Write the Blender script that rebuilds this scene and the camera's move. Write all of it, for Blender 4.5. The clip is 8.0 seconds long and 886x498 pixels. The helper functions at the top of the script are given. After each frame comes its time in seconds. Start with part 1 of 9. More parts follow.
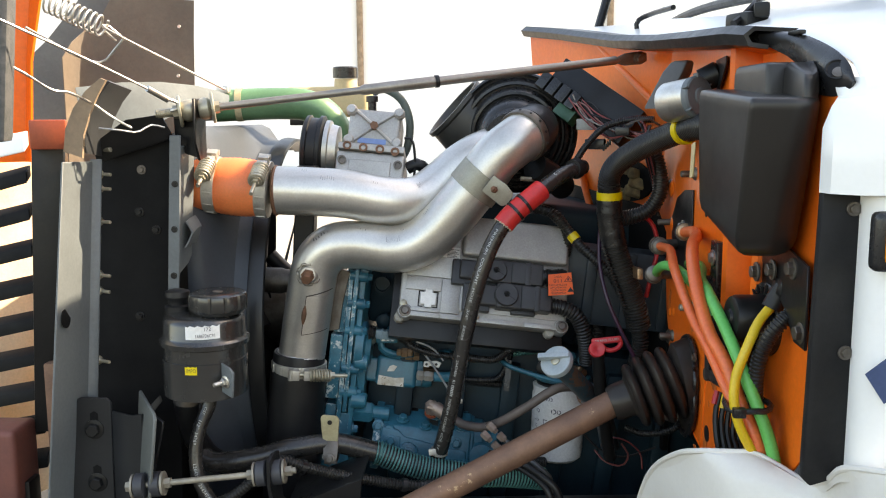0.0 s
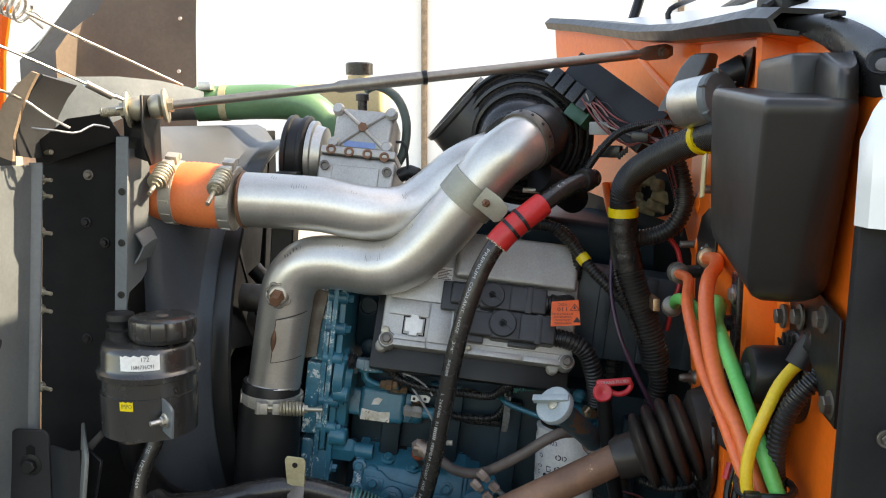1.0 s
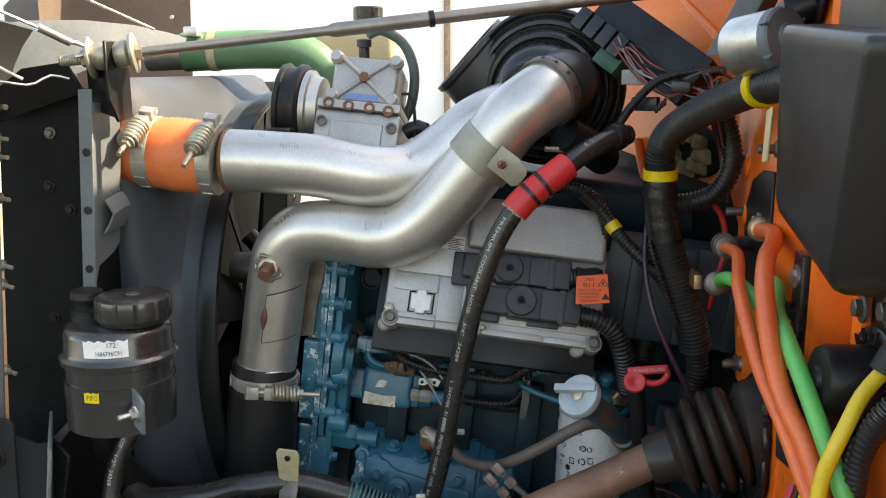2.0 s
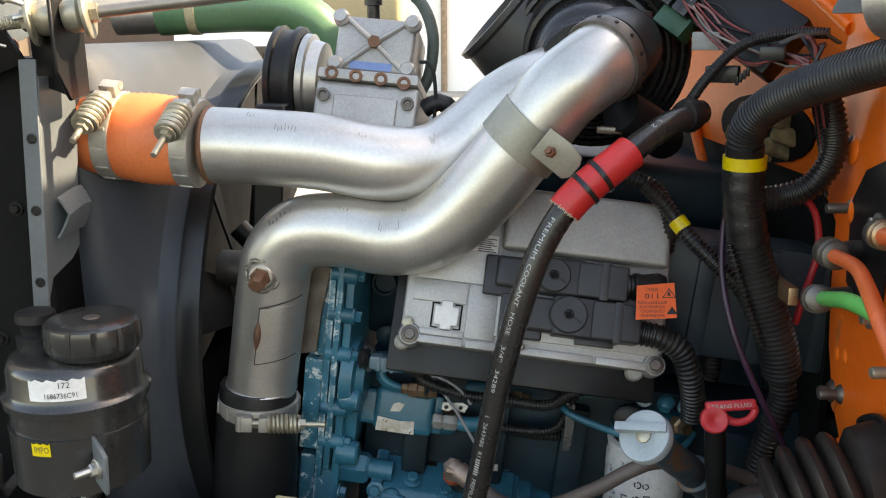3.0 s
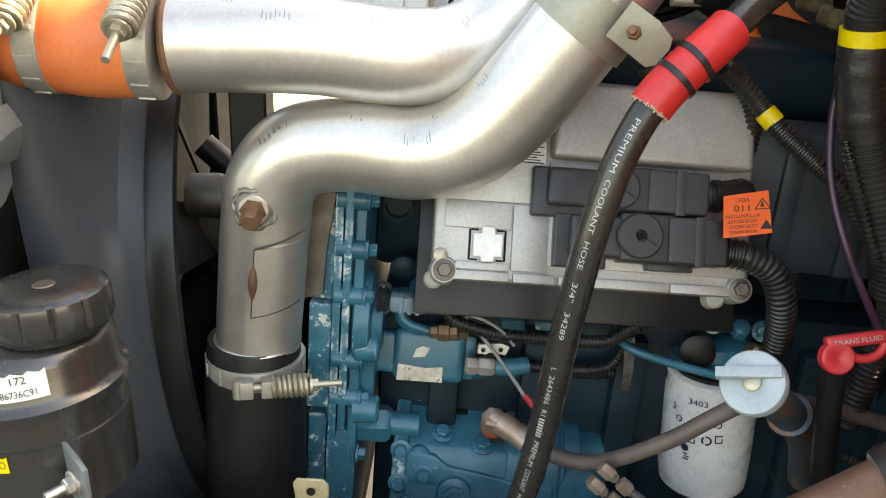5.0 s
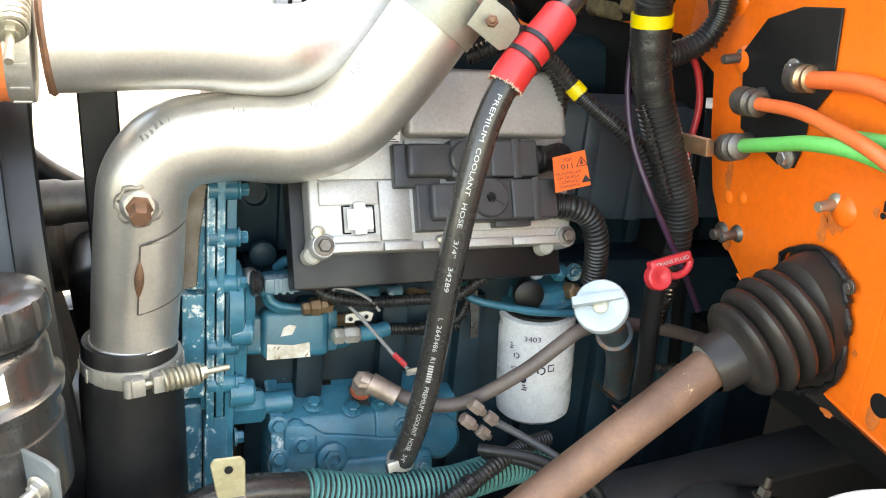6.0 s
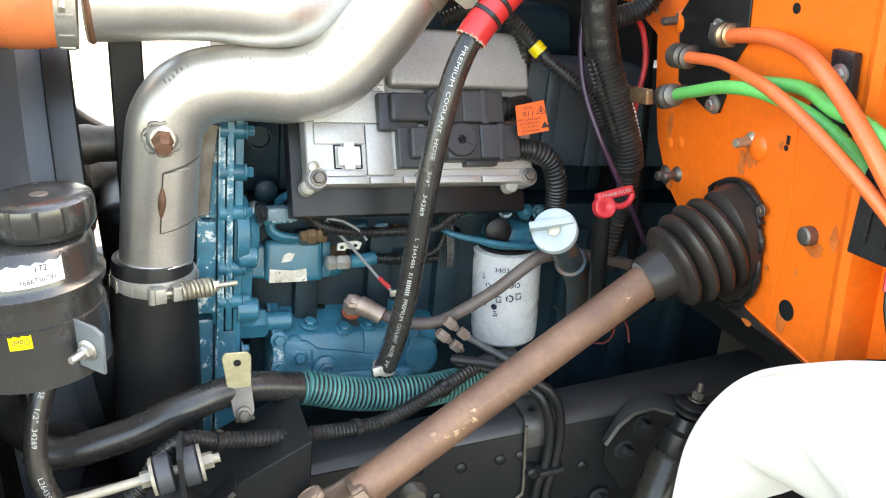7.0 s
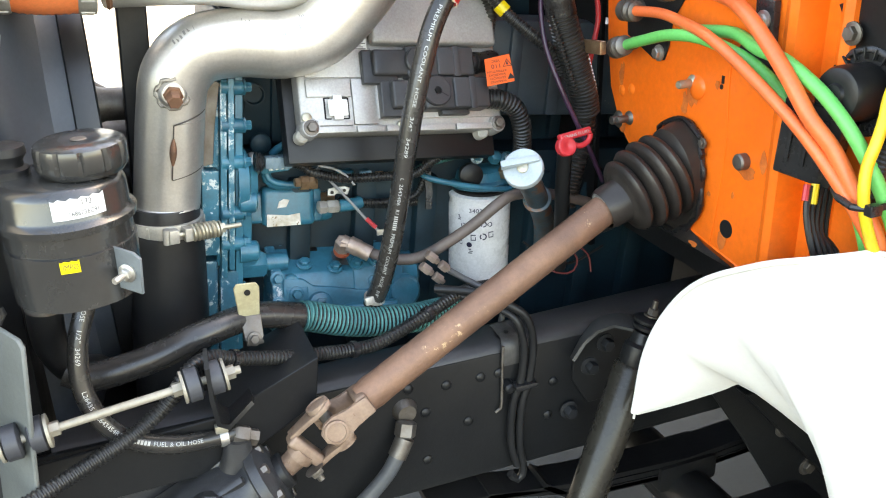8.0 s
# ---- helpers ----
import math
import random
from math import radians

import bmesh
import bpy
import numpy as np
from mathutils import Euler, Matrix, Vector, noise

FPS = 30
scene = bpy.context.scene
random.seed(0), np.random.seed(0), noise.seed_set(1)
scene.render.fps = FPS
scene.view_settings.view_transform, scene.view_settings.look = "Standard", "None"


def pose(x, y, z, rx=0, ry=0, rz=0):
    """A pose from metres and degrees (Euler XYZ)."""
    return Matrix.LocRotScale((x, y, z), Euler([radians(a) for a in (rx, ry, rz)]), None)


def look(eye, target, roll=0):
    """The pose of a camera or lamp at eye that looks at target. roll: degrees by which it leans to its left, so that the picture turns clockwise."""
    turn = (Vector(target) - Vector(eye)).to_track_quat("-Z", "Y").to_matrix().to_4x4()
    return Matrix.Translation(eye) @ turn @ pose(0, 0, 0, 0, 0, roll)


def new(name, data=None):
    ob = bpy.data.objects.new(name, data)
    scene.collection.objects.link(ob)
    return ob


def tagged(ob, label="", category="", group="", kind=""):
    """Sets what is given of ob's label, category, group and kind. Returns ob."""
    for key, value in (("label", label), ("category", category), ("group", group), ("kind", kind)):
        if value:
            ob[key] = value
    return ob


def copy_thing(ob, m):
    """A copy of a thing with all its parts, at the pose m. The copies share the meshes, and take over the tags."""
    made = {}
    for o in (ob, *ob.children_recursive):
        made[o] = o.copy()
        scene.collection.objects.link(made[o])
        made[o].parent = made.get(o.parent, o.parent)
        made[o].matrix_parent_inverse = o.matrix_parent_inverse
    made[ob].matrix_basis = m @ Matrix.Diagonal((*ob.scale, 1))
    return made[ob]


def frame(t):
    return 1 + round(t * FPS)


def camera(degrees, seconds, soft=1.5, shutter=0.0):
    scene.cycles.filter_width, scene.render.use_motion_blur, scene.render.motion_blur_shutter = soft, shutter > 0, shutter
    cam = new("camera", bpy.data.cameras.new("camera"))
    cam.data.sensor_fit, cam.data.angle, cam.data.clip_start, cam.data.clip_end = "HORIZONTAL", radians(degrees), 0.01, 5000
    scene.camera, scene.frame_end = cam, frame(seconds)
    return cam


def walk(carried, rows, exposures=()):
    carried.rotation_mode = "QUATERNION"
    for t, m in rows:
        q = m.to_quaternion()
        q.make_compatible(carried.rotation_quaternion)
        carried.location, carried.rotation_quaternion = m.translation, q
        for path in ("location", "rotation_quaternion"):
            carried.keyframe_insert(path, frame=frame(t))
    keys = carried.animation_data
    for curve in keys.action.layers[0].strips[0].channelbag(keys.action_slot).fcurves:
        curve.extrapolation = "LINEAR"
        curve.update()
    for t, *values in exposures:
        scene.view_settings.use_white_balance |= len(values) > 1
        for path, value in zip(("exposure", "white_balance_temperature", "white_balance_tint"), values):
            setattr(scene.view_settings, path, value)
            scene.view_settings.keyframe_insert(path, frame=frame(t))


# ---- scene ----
cam = camera(53.1, 8.0, soft=1.1)
PATH = [
    (0, (0.058, 0.068, 1.705), (-0.001, 2.046, 1.413), -0.3),
    (0.5, (0.128, 0.201, 1.711), (-0.002, 2.176, 1.423), -0.1),
    (1, (0.195, 0.32, 1.709), (-0.012, 2.287, 1.416), 0.2),
    (1.5, (0.215, 0.41, 1.704), (-0.026, 2.365, 1.359), 0.2),
    (1.7, (0.212, 0.445, 1.704), (-0.041, 2.394, 1.333), 0.2),
    (2.8, (0.127, 0.74, 1.708), (-0.129, 2.67, 1.249), -0.5),
    (3, (0.115, 0.776, 1.707), (-0.132, 2.701, 1.226), -0.3),
    (3.5, (0.103, 0.856, 1.704), (-0.183, 2.761, 1.167), -0.1),
    (4, (0.095, 0.935, 1.693), (-0.25, 2.81, 1.089), 0.1),
    (4.2, (0.075, 0.962, 1.694), (-0.254, 2.827, 1.05), 0.3),
    (5.3, (-0.117, 1.007, 1.673), (0.029, 2.859, 0.931), -2.3),
    (5.5, (-0.187, 0.996, 1.682), (0.163, 2.815, 0.929), -1.6),
    (6, (-0.257, 0.926, 1.689), (0.325, 2.692, 0.952), -0.9),
    (6.5, (-0.273, 0.841, 1.684), (0.344, 2.594, 0.945), -0.5),
    (7, (-0.289, 0.719, 1.675), (0.288, 2.482, 0.926), -0.8),
    (7.5, (-0.307, 0.625, 1.667), (0.261, 2.377, 0.888), -1.6),
    (8, (-0.381, 0.568, 1.676), (0.275, 2.282, 0.881), -1.7),
]
EXPOSURE = [(0, 2.28, 9000, 13), (1.7, 2.24, 9000, 13), (3.0, 2.36, 9200, 13), (4.2, 2.50, 9800, 13), (5.3, 3.20, 10600, 12.5), (5.8, 3.60, 10300, 12.5), (6.5, 4.12, 9900, 12), (7.0, 3.74, 9400, 12), (7.5, 3.70, 9300, 12), (8, 3.70, 9300, 12)]
walk(cam, [(t, look(eye, target, roll)) for t, eye, target, roll in PATH], EXPOSURE)

# ---- light ----
TO_SUN = Vector((1.0, 0.22, 0.83)).normalized()
world = bpy.data.worlds.new("sky")
scene.world = world
world.use_nodes = True
wn = world.node_tree
sky = wn.nodes.new("ShaderNodeTexSky")
sky.sky_type, sky.sun_disc = "NISHITA", False
sky.sun_elevation = math.asin(TO_SUN.z)
sky.sun_rotation = math.atan2(TO_SUN.x, TO_SUN.y)
sky.air_density, sky.dust_density = 1.0, 1.5
wn.links.new(sky.outputs[0], wn.nodes["Background"].inputs[0])
wn.nodes["Background"].inputs[1].default_value = 0.15
sun_data = bpy.data.lights.new("sun", "SUN")
sun_data.energy, sun_data.angle, sun_data.color = 3.2, radians(0.5), (1.0, 0.95, 0.87)
sun = new("sun", sun_data)
sun.matrix_world = look(TO_SUN * 20, (0, 0, 0))

# ---- materials ----
MATS = {}


def mat(name, a, b=None, rough=0.5, metal=0.0, big=6.0, fine=140.0, bump=0.12, chips=None, chip_at=0.66, chip_scale=30.0, coat=0.0, spread=0.12, stretch=(1, 1, 1), spec=0.5, wear=None, wear_at=0.5, wear_size=0.0035):
    """A surface of two tones in large patches, fine grain in gloss and relief, chips or stains of a third tone, and edges worn to a fourth."""
    if name in MATS:
        return MATS[name]
    m = bpy.data.materials.new(name)
    m.use_nodes = True
    n, link = m.node_tree.nodes, m.node_tree.links.new
    out = n["Principled BSDF"]
    b = b or tuple(c * 0.72 for c in a)
    where = n.new("ShaderNodeTexCoord")
    place = n.new("ShaderNodeMapping")
    place.inputs["Scale"].default_value = stretch
    link(where.outputs["Object"], place.inputs["Vector"])

    def grain(scale, detail, ragged=0.6):
        t = n.new("ShaderNodeTexNoise")
        t.inputs["Scale"].default_value, t.inputs["Detail"].default_value, t.inputs["Roughness"].default_value = scale, detail, ragged
        link(place.outputs["Vector"], t.inputs["Vector"])
        return t.outputs["Fac"]

    def ramp(fac, lo, hi, c0, c1):
        r = n.new("ShaderNodeValToRGB")
        r.color_ramp.elements[0].position, r.color_ramp.elements[1].position = lo, hi
        r.color_ramp.elements[0].color, r.color_ramp.elements[1].color = (*c0, 1), (*c1, 1)
        link(fac, r.inputs[0])
        return r.outputs[0]

    large, small = grain(big, 5), grain(fine, 6, 0.7)
    colour = ramp(large, 0.36, 0.66, b, a)
    speck = n.new("ShaderNodeMix")
    speck.data_type, speck.blend_type = "RGBA", "MULTIPLY"
    speck.inputs[0].default_value = 1.0
    link(colour, speck.inputs[6])
    link(ramp(small, 0.3, 0.7, (1 - spread * 1.6,) * 3, (1.0, 1.0, 1.0)), speck.inputs[7])
    colour = speck.outputs[2]
    if chips:
        worn = ramp(grain(chip_scale, 7, 0.72), chip_at, chip_at + 0.03, (0, 0, 0), (1, 1, 1))
        mix = n.new("ShaderNodeMix")
        mix.data_type = "RGBA"
        link(worn, mix.inputs[0])
        link(colour, mix.inputs[6])
        mix.inputs[7].default_value = (*chips, 1)
        colour = mix.outputs[2]
    if wear:
        rounded_ = n.new("ShaderNodeBevel")
        rounded_.samples = 4
        rounded_.inputs["Radius"].default_value = wear_size
        true_ = n.new("ShaderNodeNewGeometry")
        dot_ = n.new("ShaderNodeVectorMath")
        dot_.operation = "DOT_PRODUCT"
        link(rounded_.outputs[0], dot_.inputs[0])
        link(true_.outputs["Normal"], dot_.inputs[1])
        edge_ = n.new("ShaderNodeMapRange")
        edge_.inputs["From Min"].default_value, edge_.inputs["From Max"].default_value = 0.985, 0.90
        link(dot_.outputs["Value"], edge_.inputs["Value"])
        both_ = n.new("ShaderNodeMath")
        both_.operation = "MULTIPLY"
        link(edge_.outputs[0], both_.inputs[0])
        link(ramp(grain(34, 7, 0.75), wear_at, wear_at + 0.06, (0, 0, 0), (1, 1, 1)), both_.inputs[1])
        mix = n.new("ShaderNodeMix")
        mix.data_type = "RGBA"
        link(both_.outputs[0], mix.inputs[0])
        link(colour, mix.inputs[6])
        mix.inputs[7].default_value = (*wear, 1)
        colour = mix.outputs[2]
    link(colour, out.inputs["Base Color"])
    gloss = n.new("ShaderNodeMapRange")
    gloss.inputs["To Min"].default_value, gloss.inputs["To Max"].default_value = max(0.03, rough - spread), min(1.0, rough + spread)
    link(grain(big * 4, 4), gloss.inputs["Value"])
    link(gloss.outputs[0], out.inputs["Roughness"])
    out.inputs["Metallic"].default_value = metal
    out.inputs["Specular IOR Level"].default_value = spec
    out.inputs["Coat Weight"].default_value = coat
    out.inputs["Coat Roughness"].default_value = 0.12
    if bump:
        relief = n.new("ShaderNodeBump")
        relief.inputs["Strength"].default_value, relief.inputs["Distance"].default_value = bump, 0.002
        link(small, relief.inputs["Height"])
        link(relief.outputs[0], out.inputs["Normal"])
    MATS[name] = m
    return m


CLAMP = mat("clamp_steel", (0.56, 0.54, 0.49), (0.40, 0.375, 0.33), rough=0.44, metal=0.6, big=30, fine=300, bump=0.08)
ALU = mat("brushed_aluminium", (0.70, 0.675, 0.63), (0.55, 0.52, 0.47), rough=0.35, metal=0.80, big=7, fine=240, bump=0.05, spread=0.10, chips=(0.33, 0.27, 0.2), chip_at=0.69, chip_scale=26)
CAST = mat("cast_aluminium", (0.50, 0.485, 0.46), (0.39, 0.375, 0.35), rough=0.50, metal=0.6, big=11, fine=260, bump=0.14, chips=(0.24, 0.215, 0.185), chip_at=0.67, chip_scale=18, spread=0.16)
STEEL = mat("zinc_steel", (0.66, 0.65, 0.62), (0.5, 0.47, 0.42), rough=0.38, metal=0.9, big=30, fine=300, bump=0.05)
ZINC = mat("yellow_zinc", (0.50, 0.465, 0.37), (0.40, 0.36, 0.27), rough=0.42, metal=0.7, big=25, fine=260, bump=0.1)
DULL = mat("dull_steel", (0.22, 0.20, 0.18), (0.13, 0.11, 0.09), rough=0.5, metal=0.8, big=30, fine=260, bump=0.15)
BRASS = mat("brass", (0.6, 0.4, 0.24), (0.4, 0.24, 0.14), rough=0.4, metal=0.9, big=40, fine=260, bump=0.1)
RUST = mat("rusty_steel", (0.27, 0.145, 0.092), (0.155, 0.082, 0.056), rough=0.52, metal=0.35, big=12, fine=180, bump=0.35, chips=(0.50, 0.33, 0.19), chip_at=0.62, chip_scale=22)
RUSTBOLT = mat("rusty_bolt", (0.24, 0.11, 0.06), (0.14, 0.07, 0.04), rough=0.65, metal=0.3, big=40, fine=220, bump=0.3)
BLUE = mat("blue_paint", (0.019, 0.185, 0.262), (0.010, 0.100, 0.148), rough=0.34, big=12, fine=160, bump=0.2, chips=(0.20, 0.27, 0.28), chip_at=0.72, chip_scale=40, spread=0.12, wear=(0.42, 0.50, 0.51), wear_at=0.55, wear_size=0.0025)
BLUEWORN = mat("worn_blue_paint", (0.024, 0.21, 0.29), (0.014, 0.12, 0.175), rough=0.38, big=10, fine=160, bump=0.25, chips=(0.50, 0.55, 0.53), chip_at=0.58, chip_scale=40, spread=0.14, wear=(0.62, 0.69, 0.68), wear_at=0.505, wear_size=0.009)
# engine blue darkened to hold the deep shade behind the pumps
BLOCK = mat("shaded_engine_paint", (0.0085, 0.034, 0.048), (0.0045, 0.016, 0.022), rough=0.5, big=7, fine=120, bump=0.25, spec=0.3)
ORANGE = mat("orange_paint", (0.94, 0.174, 0.020), (0.88, 0.140, 0.015), rough=0.33, big=3.5, fine=90, bump=0.06, coat=0.12, spread=0.10, chips=(0.42, 0.13, 0.04), chip_at=0.725, chip_scale=11, spec=0.28)
WHITE = mat("white_paint", (0.88, 0.88, 0.86), (0.85, 0.845, 0.82), rough=0.30, big=4, fine=120, bump=0.015, coat=0.4, spread=0.02)
LINER = mat("white_liner", (0.72, 0.70, 0.655), (0.67, 0.645, 0.595), rough=0.5, big=5, fine=150, bump=0.02, spread=0.03)
BLACK = mat("black_paint", (0.008, 0.008, 0.0085), (0.014, 0.0137, 0.0135), rough=0.36, big=7, fine=140, bump=0.15, spread=0.14, spec=0.3)
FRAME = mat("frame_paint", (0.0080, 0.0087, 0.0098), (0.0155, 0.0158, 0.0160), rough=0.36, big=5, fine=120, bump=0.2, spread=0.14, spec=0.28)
RUBBER = mat("black_rubber", (0.010, 0.0105, 0.0115), (0.019, 0.019, 0.0192), rough=0.4, big=12, fine=180, bump=0.12, spread=0.13, spec=0.3)
HOSE = mat("hose_rubber", (0.017, 0.017, 0.017), (0.038, 0.034, 0.030), rough=0.26, big=10, fine=200, bump=0.06, spread=0.12)
BOOT = mat("boot_rubber", (0.017, 0.0145, 0.0137), (0.036, 0.030, 0.026), rough=0.33, big=14, fine=160, bump=0.2, spec=0.3)
PLASTIC = mat("black_plastic", (0.013, 0.013, 0.0135), (0.022, 0.022, 0.0225), rough=0.28, big=9, fine=240, bump=0.025, spread=0.12, spec=0.42)
LOOM = mat("loom_plastic", (0.011, 0.011, 0.01144), (0.026, 0.025, 0.023), rough=0.32, big=20, fine=240, bump=0.08, spec=0.4)
TAPE = mat("black_tape", (0.008, 0.008, 0.00832), (0.014, 0.014, 0.01456), rough=0.30, big=40, fine=90, bump=0.6)
SHROUD = mat("shroud_plastic", (0.058, 0.067, 0.078), (0.040, 0.047, 0.056), rough=0.42, big=4, fine=160, bump=0.08, spread=0.1, spec=0.35)
GREY = mat("grey_paint", (0.140, 0.160, 0.166), (0.108, 0.122, 0.127), rough=0.5, big=5, fine=140, bump=0.1, chips=(0.30, 0.20, 0.10), chip_at=0.74)
TAN = mat("tan_rubber", (0.33, 0.235, 0.155), (0.20, 0.14, 0.09), rough=0.7, big=8, fine=120, bump=0.2)
SILICONE = mat("orange_silicone", (0.86, 0.225, 0.075), (0.78, 0.17, 0.055), rough=0.48, big=14, fine=200, bump=0.1)
REDRUB = mat("red_sleeve", (0.72, 0.035, 0.035), (0.60, 0.028, 0.028), rough=0.42, big=15, fine=200, bump=0.12)
REDPL = mat("red_plastic", (0.60, 0.03, 0.04), (0.48, 0.025, 0.03), rough=0.4, big=15, fine=200, bump=0.08)
REDHOSE = mat("red_nylon", (0.88, 0.175, 0.050), (0.76, 0.135, 0.038), rough=0.38, big=12, fine=180, bump=0.05)
GREENHOSE = mat("green_nylon", (0.10, 0.55, 0.13), (0.08, 0.44, 0.10), rough=0.40, big=12, fine=180, bump=0.05)
YELLOWHOSE = mat("yellow_nylon", (0.80, 0.55, 0.03), (0.70, 0.46, 0.025), rough=0.4, big=12, fine=180, bump=0.05)
YELLOW = mat("yellow_tape", (0.80, 0.60, 0.01), (0.70, 0.50, 0.01), rough=0.4, big=20, fine=160, bump=0.1)
PURPLE = mat("purple_wire", (0.05, 0.018, 0.045), (0.03, 0.012, 0.03), rough=0.4, big=20, fine=160, bump=0.05)
GREENPIPE = mat("green_pipe_paint", (0.105, 0.23, 0.115), (0.08, 0.18, 0.09), rough=0.36, big=8, fine=160, bump=0.1)
TEALLOOM = mat("teal_loom", (0.085, 0.30, 0.275), (0.035, 0.15, 0.15), rough=0.4, big=14, fine=200, bump=0.05)
BEIGE = mat("beige_plastic", (0.62, 0.50, 0.27), (0.55, 0.42, 0.22), rough=0.5, big=6, fine=140, bump=0.06)
CREAM = mat("cream_bracket", (0.50, 0.45, 0.28), (0.40, 0.34, 0.2), rough=0.5, metal=0.3, big=20, fine=160, bump=0.1, chips=(0.06, 0.05, 0.04), chip_at=0.66)
BROWN = mat("brown_sheet", (0.17, 0.128, 0.092), (0.1, 0.074, 0.054), rough=0.62, big=4, fine=90, bump=0.15)
LABEL = mat("white_label", (0.82, 0.82, 0.80), (0.76, 0.75, 0.72), rough=0.5, big=30, fine=160, bump=0.02)
INK = mat("black_ink", (0.015, 0.015, 0.02), (0.03, 0.03, 0.035), rough=0.6, bump=0)
WHITEINK = mat("white_ink", (0.52, 0.52, 0.50), (0.36, 0.36, 0.34), rough=0.6, bump=0)
ORANGELABEL = mat("orange_label", (0.92, 0.14, 0.03), (0.86, 0.12, 0.028), rough=0.45, bump=0.02)
FILTERWHITE = mat("filter_enamel", (0.80, 0.80, 0.80), (0.74, 0.74, 0.73), rough=0.28, big=10, fine=200, bump=0.03, coat=0.3)
WALLMAT = mat("white_stucco", (0.82, 0.81, 0.78), (0.78, 0.77, 0.74), rough=0.85, big=0.6, fine=9, bump=0.05, spread=0.03)
# near-black so that the truck's shade is in the ground colour
GROUND = mat("shaded_ground", (0.034, 0.035, 0.033), (0.022, 0.023, 0.022), rough=0.85, big=0.9, fine=40, bump=0.25)
AMBER = mat("amber_lens", (0.85, 0.32, 0.02), (0.75, 0.26, 0.02), rough=0.2, bump=0.05, coat=0.6)
STRIP = mat("rubber_strip", (0.01, 0.01, 0.0104), (0.017, 0.017, 0.01768), rough=0.55, big=8, fine=150, bump=0.2, spec=0.25)
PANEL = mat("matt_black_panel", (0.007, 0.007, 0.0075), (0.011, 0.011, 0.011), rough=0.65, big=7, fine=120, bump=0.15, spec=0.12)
GLASS = bpy.data.materials.new("glass")
GLASS.use_nodes = True
gb = GLASS.node_tree.nodes["Principled BSDF"]
gb.inputs["Transmission Weight"].default_value, gb.inputs["Roughness"].default_value = 1.0, 0.02
gb.inputs["Base Color"].default_value, gb.inputs["IOR"].default_value = (0.86, 0.95, 0.97, 1), 1.45

# ---- building helpers ----
BASE = {}


def thing(name, at, label, category, group="", kind=""):
    """An empty at the base of a thing, which its parts are children of."""
    ob = new(name)
    ob.empty_display_size = 0.02
    ob.location = at
    BASE[ob] = Vector(at)
    return tagged(ob, label, category, group, kind)


def part(name, bm, material, parent=None, label="", smooth=True):
    """Links a bmesh, in world places, as one mesh object under a thing or a part."""
    base = BASE[parent] if parent else Vector((0, 0, 0))
    bmesh.ops.recalc_face_normals(bm, faces=bm.faces[:])
    if parent is None and bm.verts:
        lo = [min(v.co[i] for v in bm.verts) for i in range(3)]
        hi = [max(v.co[i] for v in bm.verts) for i in range(3)]
        base = Vector(((lo[0] + hi[0]) / 2, (lo[1] + hi[1]) / 2, lo[2]))
    for v in bm.verts:
        v.co -= base
    me = bpy.data.meshes.new(name)
    bm.to_mesh(me)
    bm.free()
    me.materials.append(material)
    if smooth:
        me.polygons.foreach_set("use_smooth", [True] * len(me.polygons))
        me.set_sharp_from_angle(angle=radians(38))
    ob = new(name, me)
    if parent:
        ob.parent = parent
    else:
        ob.location = base
    BASE[ob] = base
    return tagged(ob, label)


def setting(name, bm, material, label, category):
    return tagged(part(name, bm, material), label, category, kind="structure")


def spline(pts, step=0.012):
    """Points at even steps along a smooth curve through pts."""
    p = [Vector(q) for q in pts]
    if len(p) == 2:
        k = max(2, int((p[1] - p[0]).length / step))
        return [p[0].lerp(p[1], i / k) for i in range(k + 1)]
    p = [2 * p[0] - p[1]] + p + [2 * p[-1] - p[-2]]
    fine = []
    for i in range(1, len(p) - 2):
        a, b, c, d = p[i - 1:i + 3]
        for j in range(24):
            t = j / 24
            fine.append(0.5 * (2 * b + (c - a) * t + (2 * a - 5 * b + 4 * c - d) * t * t + (3 * b - a - 3 * c + d) * t ** 3))
    fine.append(p[-2])
    run = [0.0]
    for a, b in zip(fine, fine[1:]):
        run.append(run[-1] + (b - a).length)
    k = max(3, int(run[-1] / step))
    out, j = [], 0
    for i in range(k + 1):
        s = run[-1] * i / k
        while j < len(run) - 2 and run[j + 1] < s:
            j += 1
        w = (s - run[j]) / max(1e-9, run[j + 1] - run[j])
        out.append(fine[j].lerp(fine[j + 1], min(1, w)))
    return out


def axes_along(path):
    """Tangent and two side directions at each point, turning as little as possible."""
    rows = []
    t = (path[1] - path[0]).normalized()
    u = t.orthogonal().normalized()
    for i, p in enumerate(path):
        a, b = path[max(0, i - 1)], path[min(len(path) - 1, i + 1)]
        t2 = (b - a).normalized()
        u = t.rotation_difference(t2) @ u
        u = (u - t2 * u.dot(t2)).normalized()
        t = t2
        rows.append((t, u, t.cross(u)))
    return rows


def sweep(bm, path, radius, n=16, cap=True):
    rings = []
    for i, (p, (t, u, w)) in enumerate(zip(path, axes_along(path))):
        r = radius(i) if callable(radius) else radius
        rings.append([bm.verts.new(p + (u * math.cos(a) + w * math.sin(a)) * r) for a in (2 * math.pi * k / n for k in range(n))])
    for a, b in zip(rings, rings[1:]):
        for k in range(n):
            bm.faces.new((a[k], a[(k + 1) % n], b[(k + 1) % n], b[k]))
    if cap:
        bm.faces.new(rings[0][::-1])
        bm.faces.new(rings[-1])
    return bm


